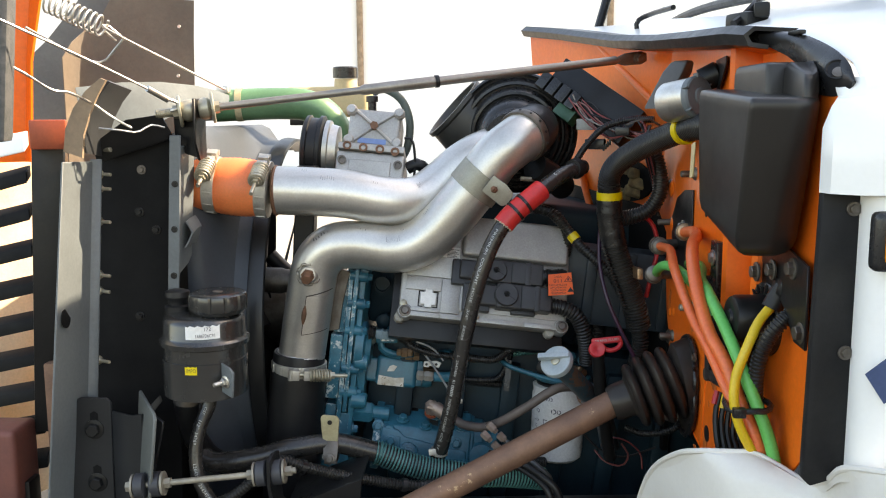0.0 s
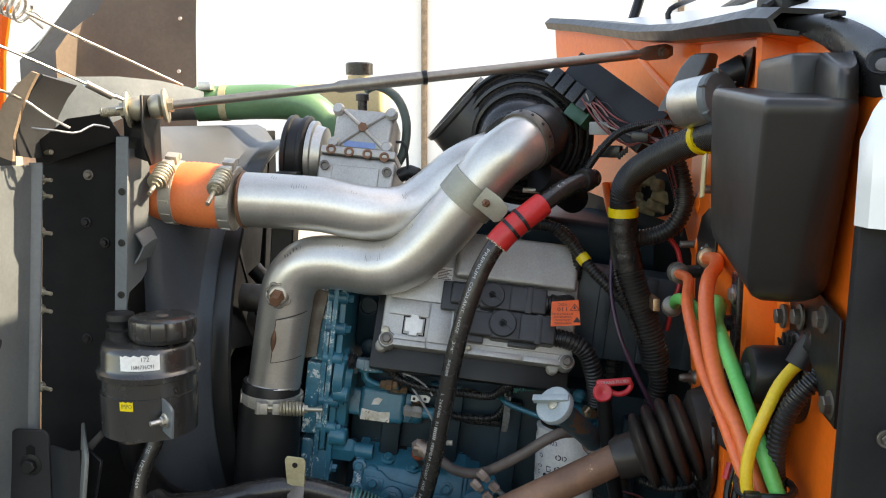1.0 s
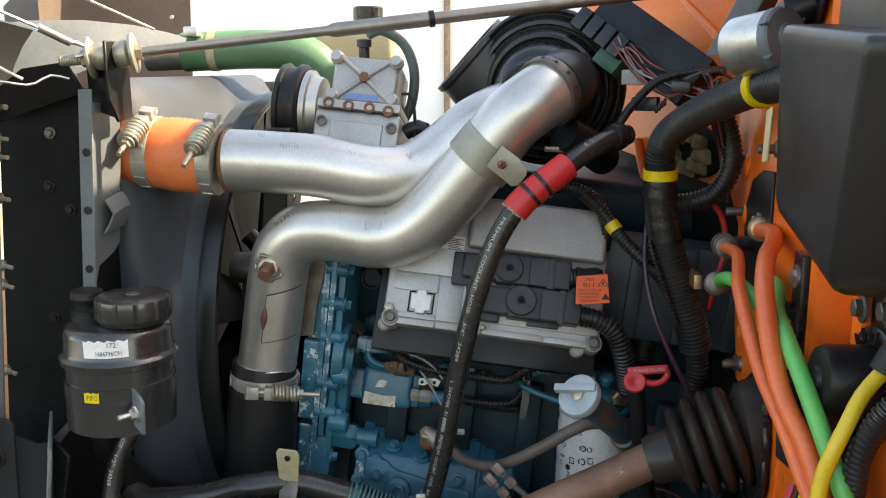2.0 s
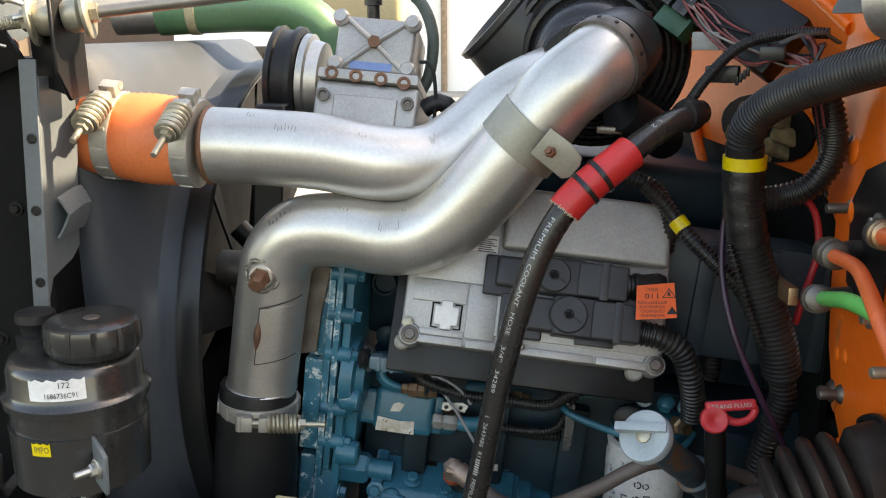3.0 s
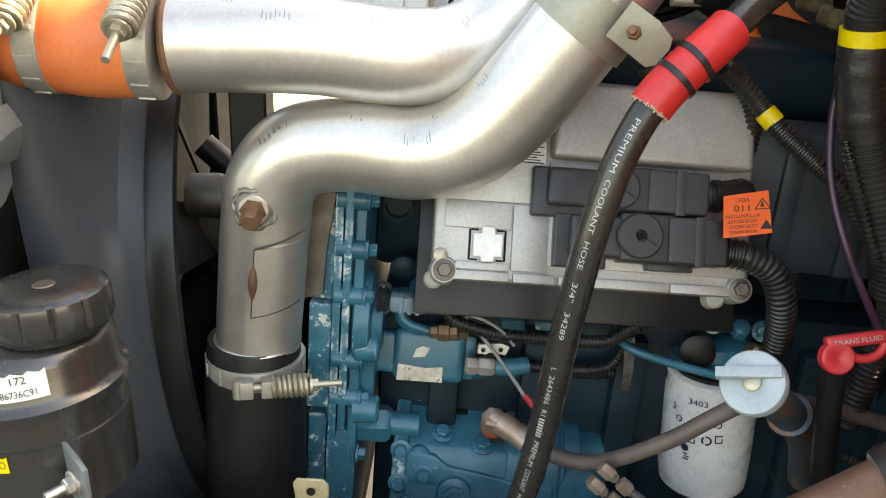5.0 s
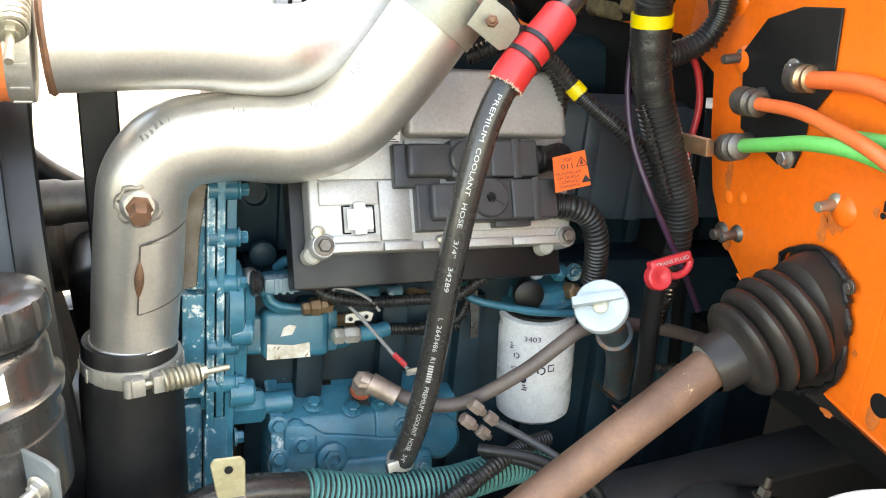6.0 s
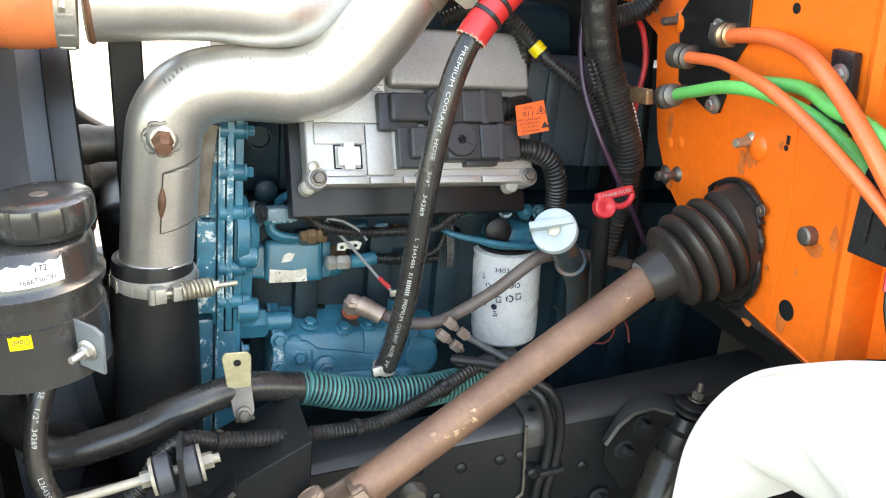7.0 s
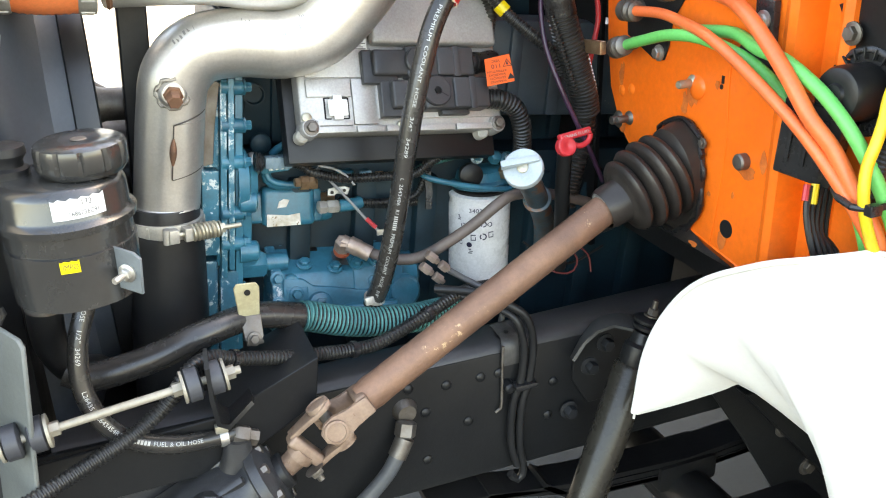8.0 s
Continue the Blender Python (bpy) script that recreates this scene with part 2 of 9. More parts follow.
def tube(pts, r, n=16, step=0.012, bm=None):
    return sweep(bm or bmesh.new(), spline(pts, step), r, n)


def ribbed(pts, r, pitch=0.0065, depth=0.0018, n=16, bm=None):
    """Corrugated conduit."""
    return sweep(bm or bmesh.new(), spline(pts, pitch / 4), lambda i: r if i % 4 < 2 else r - depth, n)


def coil(a, b, big, small, turns, bm=None, n=8):
    a, b = Vector(a), Vector(b)
    t = (b - a).normalized()
    u = t.orthogonal().normalized()
    w = t.cross(u)
    k = turns * 14
    path = [a.lerp(b, i / k) + (u * math.cos(2 * math.pi * i / 14) + w * math.sin(2 * math.pi * i / 14)) * big for i in range(k + 1)]
    return sweep(bm or bmesh.new(), path, small, n)


def lathe(at, axis, prof, n=32, bm=None, cap=True):
    """Turns a profile of (height along the axis, radius)."""
    bm = bm or bmesh.new()
    at, t = Vector(at), Vector(axis).normalized()
    u = t.orthogonal().normalized()
    w = t.cross(u)
    rings = [[bm.verts.new(at + t * h + (u * math.cos(a) + w * math.sin(a)) * max(r, 1e-4)) for a in (2 * math.pi * k / n for k in range(n))] for h, r in prof]
    for a, b in zip(rings, rings[1:]):
        for k in range(n):
            bm.faces.new((a[k], a[(k + 1) % n], b[(k + 1) % n], b[k]))
    if cap:
        bm.faces.new(rings[0][::-1])
        bm.faces.new(rings[-1])
    return bm


def softened(bm, width, seg=2, faces_from=0):
    edges = [e for e in bm.edges if len(e.link_faces) == 2 and e.calc_face_angle(0) > 0.5 and all(f.index < 0 or f.index >= faces_from for f in e.link_faces)]
    bmesh.ops.bevel(bm, geom=edges, offset=width, segments=seg, affect="EDGES", profile=0.6, clamp_overlap=True)
    return bm


def turned(x=(1, 0, 0), z=(0, 0, 1)):
    """A turn whose x and z look along the given ways."""
    z = Vector(z).normalized()
    x = Vector(x)
    x = (x - z * x.dot(z)).normalized()
    return Matrix((x, z.cross(x), z)).transposed().to_4x4()


def slab(at, size, turn=None, soft=0.003, seg=2, bm=None):
    """A box with rounded edges, added to bm."""
    one = bmesh.new()
    bmesh.ops.create_cube(one, size=1.0, matrix=Matrix.Translation(at) @ (turn or Matrix()) @ Matrix.Diagonal((*size, 1)))
    if soft:
        softened(one, soft, seg)
    return joined(one, bm)


def joined(one, bm):
    if bm is None:
        return one
    me = bpy.data.meshes.new("scratch")
    one.to_mesh(me)
    one.free()
    bm.from_mesh(me)
    bpy.data.meshes.remove(me)
    return bm


def plate(outline, depth, soft=0.0015, seg=1, bm=None):
    """A flat outline of places, made as thick as the vector depth, with softened edges."""
    one = bmesh.new()
    d = Vector(depth)
    low = [one.verts.new(Vector(p)) for p in outline]
    top = [one.verts.new(Vector(p) + d) for p in outline]
    n = len(low)
    one.faces.new(low[::-1])
    one.faces.new(top)
    for i in range(n):
        one.faces.new((low[i], low[(i + 1) % n], top[(i + 1) % n], top[i]))
    bmesh.ops.recalc_face_normals(one, faces=one.faces[:])
    if soft:
        softened(one, soft, seg)
    return joined(one, bm)


def sheet(rows, thick=0.002, bm=None):
    """A bent sheet through rows of places, given a thickness."""
    one = bmesh.new()
    grid = [[one.verts.new(Vector(p)) for p in row] for row in rows]
    for a, b in zip(grid, grid[1:]):
        for k in range(len(a) - 1):
            one.faces.new((a[k], a[k + 1], b[k + 1], b[k]))
    bmesh.ops.recalc_face_normals(one, faces=one.faces[:])
    bmesh.ops.solidify(one, geom=one.faces[:], thickness=thick)
    return joined(one, bm)


def hexbolt(at, axis, r=0.009, h=0.007, washer=True, stud=0.0, bm=None):
    """Hexagon head on a washer, with an optional stud end."""
    bm = bm or bmesh.new()
    if washer:
        lathe(at, axis, [(-0.001, r * 1.5), (0.0015, r * 1.5), (0.002, r * 1.4)], 18, bm)
    lathe(Vector(at) + Vector(axis).normalized() * 0.0015, axis, [(0, r), (h * 0.85, r), (h, r * 0.86)], 6, bm)
    if stud:
        lathe(Vector(at) + Vector(axis).normalized() * h, axis, [(0, r * 0.55), (stud, r * 0.55), (stud + 0.001, r * 0.45)], 12, bm)
    return bm


# ---- setting ----
# ground colour holds the truck's shade; the lit yard beyond is paler
setting("ground", slab((0, 10, -0.1), (160, 140, 0.2), soft=0), GROUND, "ground under and around the truck, darkened to hold its shade", "ground")
setting("pavement", slab((0, 15.2, 0.003), (90, 21.6, 0.012), soft=0), mat("pale_concrete", (0.34, 0.33, 0.30), (0.26, 0.25, 0.225), rough=0.9, big=0.7, fine=30, bump=0.2), "pale sunlit concrete yard in front of the white building", "pavement")
setting("wall_far", slab((0, 26.2, 4.5), (90, 0.4, 9.2), soft=0), WALLMAT, "sunlit white rendered wall of a building across the yard", "wall")
drain = thing("drain_pipe", (-3.05, 25.85, 0), "brown downpipe fixed to the white building wall", "drainpipe")
part("pipe", tube([(-3.05, 25.9, 0.0), (-3.05, 25.9, 9)], 0.09, 12, 0.5), TAN, drain)
copy_thing(drain, pose(4.05, 25.85, 0))


def span(o, x, u):
    """A frame of a leaning part: its place along its own length, height and depth."""
    o, x, u = Vector(o), Vector(x).normalized(), Vector(u)
    u = (u - x * u.dot(x)).normalized()
    n = x.cross(u)
    return lambda a, b, c=0.0: o + x * a + u * b + n * c


# ---- truck cab: firewall, cowl, side ----
cab = thing("truck_cab", (0.8, 1.9, 0.7), "white truck cab with an orange painted firewall and cowl", "truck cab")
FX = 0.480
wall_edge = [(1.495, 1.09), (1.56, 1.095), (1.67, 1.115), (1.80, 1.165), (1.862, 1.20), (1.905, 1.235), (1.942, 1.30), (1.958, 1.38), (1.965, 1.46), (2.05, 1.50), (2.05, 1.845), (1.495, 1.83)]
fire = part("firewall", plate([(FX, y, z) for y, z in wall_edge], (0.004, 0, 0), 0.0012), ORANGE, cab, "glossy orange painted firewall sheet")
part("firewall_upper", plate([(0.489, 2.003, 1.50), (0.265, 2.685, 1.54), (0.235, 2.70, 1.94), (0.482, 1.955, 1.85)], (0.012, 0.004, 0), 0.001), ORANGE, cab)
part("rib", tube([(0.372, 2.322, 1.893), (0.430, 2.146, 1.796), (0.484, 1.986, 1.706)], 0.011, 14), ORANGE, cab)
part("rib", tube([(0.352, 2.390, 1.560), (0.360, 2.365, 1.515), (0.374, 2.322, 1.455)], 0.009, 12), ORANGE, cab)
hollow = [(0.430 + 0.040 * math.cos(a), 2.172 - 0.122 * math.cos(a), 1.560 + 0.050 * math.sin(a)) for a in (2 * math.pi * k / 20 for k in range(20))]
part("cable_opening", plate(hollow, (-0.006, -0.002, 0), 0), PANEL, cab, "dark oval cable opening")
random.seed(5)
for k in range(9):
    a = 2 * math.pi * k / 9
    q = Vector((0.424 + 0.026 * math.cos(a) * random.uniform(0.5, 1), 2.168 - 0.08 * math.cos(a) * random.uniform(0.5, 1), 1.555 + 0.030 * math.sin(a)))
    part("padding", slab(q, (0.020, 0.05, 0.026), turned((random.uniform(-1, 1), 1, random.uniform(-1, 1)), (0.3, 0.1, 1)), 0.009, 3), mat("torn_padding", (0.26, 0.20, 0.10), (0.13, 0.10, 0.055), rough=0.9, big=60, fine=200, bump=0.8), cab, "torn tan padding in the cable opening")
part("under_cowl_sheet", plate([(0.500, 2.020, 0.95), (0.290, 2.70, 0.95), (0.280, 2.70, 1.56), (0.500, 2.015, 1.55)], (0.012, 0.004, 0), 0.001), PANEL, cab, "matt black sheet below the cowl")
part("firewall_outer", plate([(0.512, 1.172, 1.245), (0.512, 1.25, 1.232), (0.512, 1.31, 1.17), (0.512, 1.40, 1.165), (0.512, 1.492, 1.12), (0.512, 1.492, 1.828), (0.512, 1.42, 1.822), (0.512, 1.32, 1.795), (0.512, 1.26, 1.770), (0.512, 1.21, 1.745), (0.512, 1.172, 1.720)], (0.004, 0, 0), 0.001), ORANGE, cab)
# pressed ribs that stiffen the firewall between its two flats
part("rib", sheet([[(0.513, 1.478, z), (0.490, 1.482, z), (0.472, 1.488, z), (0.468, 1.500, z), (0.473, 1.512, z), (0.480, 1.520, z)] for z in (1.06, 1.2, 1.4, 1.6, 1.82)], 0.003), ORANGE, cab)
part("rib", sheet([[(0.5125, 1.420, z), (0.500, 1.424, z), (0.494, 1.434, z), (0.500, 1.444, z), (0.5125, 1.448, z)] for z in (1.16, 1.4, 1.72)], 0.003), ORANGE, cab)
part("lower_lip", sheet([[(FX, 1.50, 1.092), (FX, 1.67, 1.117), (FX, 1.80, 1.167), (FX, 1.865, 1.202)], [(FX + 0.03, 1.50, 1.06), (FX + 0.03, 1.67, 1.085), (FX + 0.03, 1.80, 1.13), (FX + 0.03, 1.865, 1.17)], [(FX + 0.09, 1.50, 1.04), (FX + 0.09, 1.67, 1.06), (FX + 0.09, 1.80, 1.10), (FX + 0.09, 1.865, 1.14)]], 0.003), ORANGE, cab)
tunnel = [(FX + 0.02, 1.97, 1.48), (FX + 0.02, 1.95, 1.30), (FX + 0.02, 1.87, 1.20), (FX + 0.02, 1.80, 1.16)]
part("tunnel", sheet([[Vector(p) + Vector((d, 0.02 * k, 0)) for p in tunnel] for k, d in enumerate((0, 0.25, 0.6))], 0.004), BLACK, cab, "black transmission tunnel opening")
# added dark sheet that closes the tunnel gap against the bright ground
part("tunnel_dark_sheet", slab((1.15, 2.35, 0.95), (0.03, 1.9, 1.4), soft=0), PANEL, cab)
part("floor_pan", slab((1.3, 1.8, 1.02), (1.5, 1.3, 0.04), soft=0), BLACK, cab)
# cowl, side panel, pillar, roof
front = [(0.526, 1.150, 1.742), (0.526, 1.185, 1.770), (0.524, 1.262, 1.797), (0.516, 1.322, 1.813), (0.497, 1.385, 1.823), (0.462, 1.45, 1.830), (0.44, 1.8, 1.845), (0.40, 2.1, 1.865), (0.30, 2.5, 1.92), (0.24, 2.70, 1.945)]
middle = [(0.58, 1.135, 1.752), (0.57, 1.175, 1.790), (0.56, 1.262, 1.822), (0.55, 1.33, 1.832), (0.54, 1.40, 1.838), (0.51, 1.47, 1.845), (0.49, 1.8, 1.86), (0.45, 2.1, 1.885), (0.35, 2.5, 1.935), (0.29, 2.70, 1.955)]
rear = [(0.90, 1.115, 1.76), (0.89, 1.15, 1.82), (0.88, 1.24, 1.87), (0.87, 1.33, 1.885), (0.86, 1.40, 1.895), (0.84, 1.48, 1.905), (0.80, 1.8, 1.93), (0.78, 2.1, 1.95), (0.76, 2.5, 1.97), (0.75, 2.72, 1.97)]
part("cowl_panel", sheet([[Vector(p) for p in front], [Vector(p).lerp(Vector(q), 0.5) + Vector((0, 0, 0.004)) for p, q in zip(front, middle)], middle, [Vector(p).lerp(Vector(q), 0.5) + Vector((0, 0, 0.008)) for p, q in zip(middle, rear)], rear], 0.004), WHITE, cab)
part("under_cowl", sheet([[(0.462, 1.41, 1.812), (0.455, 1.47, 1.817), (0.44, 1.8, 1.84), (0.40, 2.1, 1.86)], [(0.52, 1.41, 1.800), (0.52, 1.47, 1.80), (0.49, 1.8, 1.83), (0.48, 2.05, 1.845)]], 0.003), ORANGE, cab)
side = []
for z in (0.75, 1.0, 1.3, 1.55, 1.615, 1.617, 1.65, 1.69, 1.715, 1.722, 1.725, 1.735, 1.75):
    k = 0.0 if z < 1.70 else (z - 1.70) * 0.6
    lead = [(0.534, 1.160, z), (0.535, 1.125, z), (0.544, 1.108, z)] if z < 1.616 else [(0.488 + k, 1.160, z), (0.491 + k, 1.135 + k, z), (0.515 + k, 1.112 + k, z)]
    if z > 1.723:
        lead = [(0.513, 1.168 + k, z), (0.517, 1.150 + k, z), (0.530, 1.125 + k, z)]
    side.append(lead + [(0.560 + k, 1.097 + k * 1.2, z), (0.9, 1.085 + k, z), (1.4, 1.08 + k * 0.5, z), (2.4, 1.08, z)])
part("side_panel", sheet(side, 0.004), WHITE, cab, "glossy white painted cab side")
part("pillar", tube([(0.66, 1.20, 1.86), (0.80, 1.24, 2.2), (1.0, 1.30, 2.6)], 0.035, 10), WHITE, cab)
part("roof", slab((1.75, 2.35, 2.66), (1.7, 2.2, 0.10), soft=0.04, seg=3), WHITE, cab)
part("door_upper", slab((1.75, 1.14, 2.22), (1.5, 0.05, 0.8), soft=0.01), WHITE, cab)
# unseen plain box added behind the cab to shade the ground below
part("rear_shade_box", slab((5.4, 2.4, 1.75), (5.4, 2.55, 2.4), soft=0.02), WHITE, cab)
part("back_panel", slab((2.5, 2.35, 1.7), (0.05, 2.5, 1.9), soft=0.01), WHITE, cab)
part("windshield", sheet([[(0.72, 1.25, 1.885), (0.70, 1.9, 1.955), (0.68, 2.5, 1.985), (0.68, 3.2, 1.985)], [(0.98, 1.32, 2.60), (0.95, 1.9, 2.62), (0.94, 2.5, 2.62), (0.94, 3.2, 2.62)]], 0.005), GLASS, cab, "pale tinted windscreen glass")
part("windshield_seal", tube([(0.74, 1.22, 1.885), (0.705, 1.6, 1.925), (0.69, 1.9, 1.952), (0.67, 2.5, 1.985), (0.67, 3.0, 1.985)], 0.012, 8), RUBBER, cab)
wiper = part("wiper", tube([(0.500, 1.602, 1.858), (0.520, 1.615, 1.872), (0.548, 1.638, 1.898), (0.60, 1.76, 1.945), (0.655, 2.0, 2.02), (0.67, 2.25, 2.03)], 0.007, 8), BLACK, cab, "black wiper arm and blade")
part("wiper_pivot", slab((0.528, 1.625, 1.864), (0.045, 0.06, 0.030), turned((1, 0.4, 0.3)), 0.008), BLACK, wiper)
part("wiper_cap", slab((0.545, 1.60, 1.880), (0.026, 0.030, 0.026), turned((1, -0.3, 0.2)), 0.006), BLACK, wiper)
part("far_seal", tube([(0.437, 2.75, 1.960), (0.462, 2.775, 2.04), (0.487, 2.80, 2.12), (0.60, 2.85, 2.45)], 0.013, 8), RUBBER, cab, "black windscreen edge seal")
part("nozzle", tube([(0.470, 2.30, 1.905), (0.468, 2.30, 1.935), (0.495, 2.28, 1.95), (0.51, 2.10, 1.945)], 0.006, 8), BLACK, cab)
# rubber seal along the cowl edge, and its corner cap
seal = []
for f, (x, y, z) in enumerate([(0.475, 1.36, 1.815), (0.462, 1.42, 1.822), (0.452, 1.6, 1.832), (0.440, 1.85, 1.848), (0.400, 2.1, 1.87), (0.300, 2.5, 1.925), (0.238, 2.70, 1.95)]):
    seal.append([(x + 0.005, y, z - 0.016), (x - 0.022, y, z - 0.012), (x - 0.030, y, z + 0.004), (x - 0.016, y, z + 0.016), (x + 0.02, y, z + 0.014), (x + 0.06, y, z + 0.012)])
part("cowl_seal", sheet(seal, 0.006), RUBBER, cab, "weathered black rubber cowl seal")
corner = []
low_edge = spline([(0.455, 1.42, 1.815), (0.475, 1.38, 1.807), (0.498, 1.34, 1.789), (0.505, 1.30, 1.769), (0.507, 1.27, 1.748), (0.506, 1.24, 1.734), (0.510, 1.205, 1.729), (0.514, 1.18, 1.731), (0.517, 1.162, 1.739)], 0.01)
top_edge = spline([(0.458, 1.43, 1.829), (0.490, 1.38, 1.825), (0.509, 1.32, 1.815), (0.517, 1.26, 1.799), (0.518, 1.20, 1.780), (0.519, 1.17, 1.762), (0.519, 1.158, 1.748)], 0.01)
for k in range(21):
    a, b = low_edge[round(k / 20 * (len(low_edge) - 1))], top_edge[round(k / 20 * (len(top_edge) - 1))]
    swell = 0.3 + 0.7 * math.sin(math.pi * k / 20)
    corner.append([a + Vector((0.006, 0.010, 0.0))] + [a.lerp(b, q) + Vector((-0.010, -0.012, 0.007)) * swell * math.sin(math.pi * (q * 0.9 + 0.02)) for q in (0, 0.1, 0.25, 0.4, 0.55, 0.7, 0.85, 0.95, 1)])
part("corner_cap", sheet(corner, 0.005), PLASTIC, cab, "black rubber corner cap of the cowl")
part("cap_hole", lathe((0.508, 1.187, 1.7615), (-0.35, -0.8, 0.5), [(0, 0.014), (0.0015, 0.014), (0.002, 0.0125), (0.0005, 0.011), (0.0004, 0.002)], 22), BLACK, cab, "round opening in the corner cap")
part("cap_plug", lathe((0.5085, 1.1835, 1.7575), (-0.35, -0.8, 0.5), [(0, 0.0075), (0.0022, 0.007), (0.0026, 0.002)], 18), DULL, cab)
part("cap_slot", slab((0.503, 1.315, 1.8175), (0.010, 0.030, 0.006), turned((1, 0.2, -0.3)), 0.002), BLACK, cab)
strip = part("hood_rest", plate([(0.486, 1.150, 1.613), (0.537, 1.150, 1.613), (0.536, 1.150, 1.255), (0.490, 1.150, 1.240), (0.480, 1.150, 1.250)], (0, 0.016, 0), 0.003, 2), STRIP, cab, "grey black rubber strip with bolts")
for z in (1.594, 1.415):
    part("bolt", hexbolt((0.523, 1.149, z), (0, -1, 0), 0.006, 0.004), DULL, strip)
lamp = part("marker_lamp", slab((0.566, 1.084, 1.562), (0.070, 0.03, 0.052), soft=0.010, seg=3), AMBER, cab, "amber side marker lens in a black bezel")
part("bezel", slab((0.566, 1.092, 1.562), (0.090, 0.025, 0.070), soft=0.010, seg=3), PLASTIC, lamp)
part("emblem", plate([(0.522, 1.090, 1.405), (0.545, 1.088, 1.425), (0.57, 1.086, 1.395), (0.545, 1.088, 1.37)], (0, -0.002, 0), 0), mat("blue_enamel", (0.05, 0.09, 0.2), rough=0.3), cab, "small plain blue emblem")

# ---- white fender liner ----
liner = thing("fender_liner", (0.8, 1.5, 0.5), "white moulded fender section in front of the cab step", "fender")
crest = spline([(0.354, 1.622, 0.828), (0.356, 1.604, 0.95), (0.359, 1.561, 1.045), (0.367, 1.500, 1.120), (0.380, 1.40, 1.185), (0.400, 1.340, 1.213), (0.436, 1.314, 1.222), (0.467, 1.298, 1.226), (0.495, 1.272, 1.217), (0.515, 1.225, 1.214), (0.515, 1.16, 1.245), (0.512, 1.10, 1.285), (0.54, 1.02, 1.31)], 0.012)
fold = spline([(0.354, 1.618, 0.827), (0.358, 1.585, 0.945), (0.363, 1.535, 1.036), (0.374, 1.465, 1.108), (0.395, 1.36, 1.172), (0.424, 1.285, 1.192), (0.458, 1.25, 1.198), (0.484, 1.225, 1.200), (0.506, 1.19, 1.195), (0.52, 1.14, 1.20), (0.522, 1.10, 1.24), (0.518, 1.07, 1.275), (0.545, 0.99, 1.30)], 0.012)
foot = spline([(0.362, 1.620, 0.822), (0.405, 1.575, 0.858), (0.450, 1.535, 0.893), (0.490, 1.50, 0.922), (0.512, 1.44, 0.89), (0.530, 1.40, 0.865), (0.511, 1.36, 0.900), (0.499, 1.335, 0.875), (0.490, 1.300, 0.841), (0.492, 1.28, 0.70), (0.50, 1.24, 0.45), (0.52, 1.10, 0.40), (0.56, 0.99, 0.40)], 0.012)
rows = []
for k in range(61):
    a, f_, b = (line_[round(k / 60 * (len(line_) - 1))] for line_ in (crest, fold, foot))
    row = [a + Vector((0.006, 0.010, -0.020)), a + Vector((0.003, 0.004, -0.003)), a]
    row += [a.lerp(f_, q) + Vector((0, 0, 0.010)) * math.sin(math.pi * q) for q in (0.35, 0.7, 0.9)]
    for q in range(11):
        v = q / 10
        row.append(f_.lerp(b, v) + Vector((-0.012, -0.016, 0.0)) * math.sin(math.pi * v) * min(1, k / 12))
    rows.append(row)
part("shell", sheet(rows, 0.004), LINER, liner)
part("rolled_edge", sweep(bmesh.new(), crest, 0.0045, 8), LINER, liner)
part("mount", slab((0.62, 1.60, 0.93), (0.06, 0.06, 0.20), soft=0.004), BLACK, liner)
step_ = thing("step_bracket", (0.85, 1.74, 0.5), "black steel cab step bracket behind the fender", "bracket")
part("plate", plate([(0.60, 1.735, 0.745), (0.98, 1.735, 0.76), (1.30, 1.735, 0.34), (0.98, 1.735, 0.28), (0.80, 1.735, 0.44), (0.70, 1.735, 0.60)], (0, 0.008, 0), 0.002), FRAME, step_)
part("rib", plate([(0.66, 1.735, 0.735), (0.70, 1.735, 0.735), (0.99, 1.735, 0.44), (0.95, 1.735, 0.42)], (0, -0.035, 0), 0.002), FRAME, step_)
for x, z in ((0.80, 0.60), (0.88, 0.48), (0.74, 0.69)):
    part("bolt", hexbolt((x, 1.734, z), (0, -1, 0), 0.014, 0.010), DULL, step_)

# ---- frame rail ----
rail = thing("frame_rail", (0.2, 1.85, 0.6), "black painted steel frame rail of the truck", "frame rail")
rot = turned((1, 0, 0.02))
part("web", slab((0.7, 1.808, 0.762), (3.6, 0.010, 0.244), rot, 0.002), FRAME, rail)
# lighter than the web: the sheen on the rail's top is in the colour
TUBEP = mat("rail_top_sheen", (0.044, 0.043, 0.045), (0.026, 0.0255, 0.026), rough=0.40, big=6, fine=140, bump=0.12, spec=0.4)
bend = [(1.803, 0.872), (1.8035, 0.884), (1.807, 0.895), (1.814, 0.903), (1.825, 0.907), (1.845, 0.909), (1.872, 0.909), (1.881, 0.906), (1.885, 0.898)]
part("top_flange", sheet([[(x, y, z + (x - 0.45) * 0.02) for y, z in bend] for x in (-1.1, -0.3, 0.2, 0.45, 0.7, 1.2, 2.5)], 0.008), TUBEP, rail, "rounded top flange, its sheen painted as lighter grey-black")
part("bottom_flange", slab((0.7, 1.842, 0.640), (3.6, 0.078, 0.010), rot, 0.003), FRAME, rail)
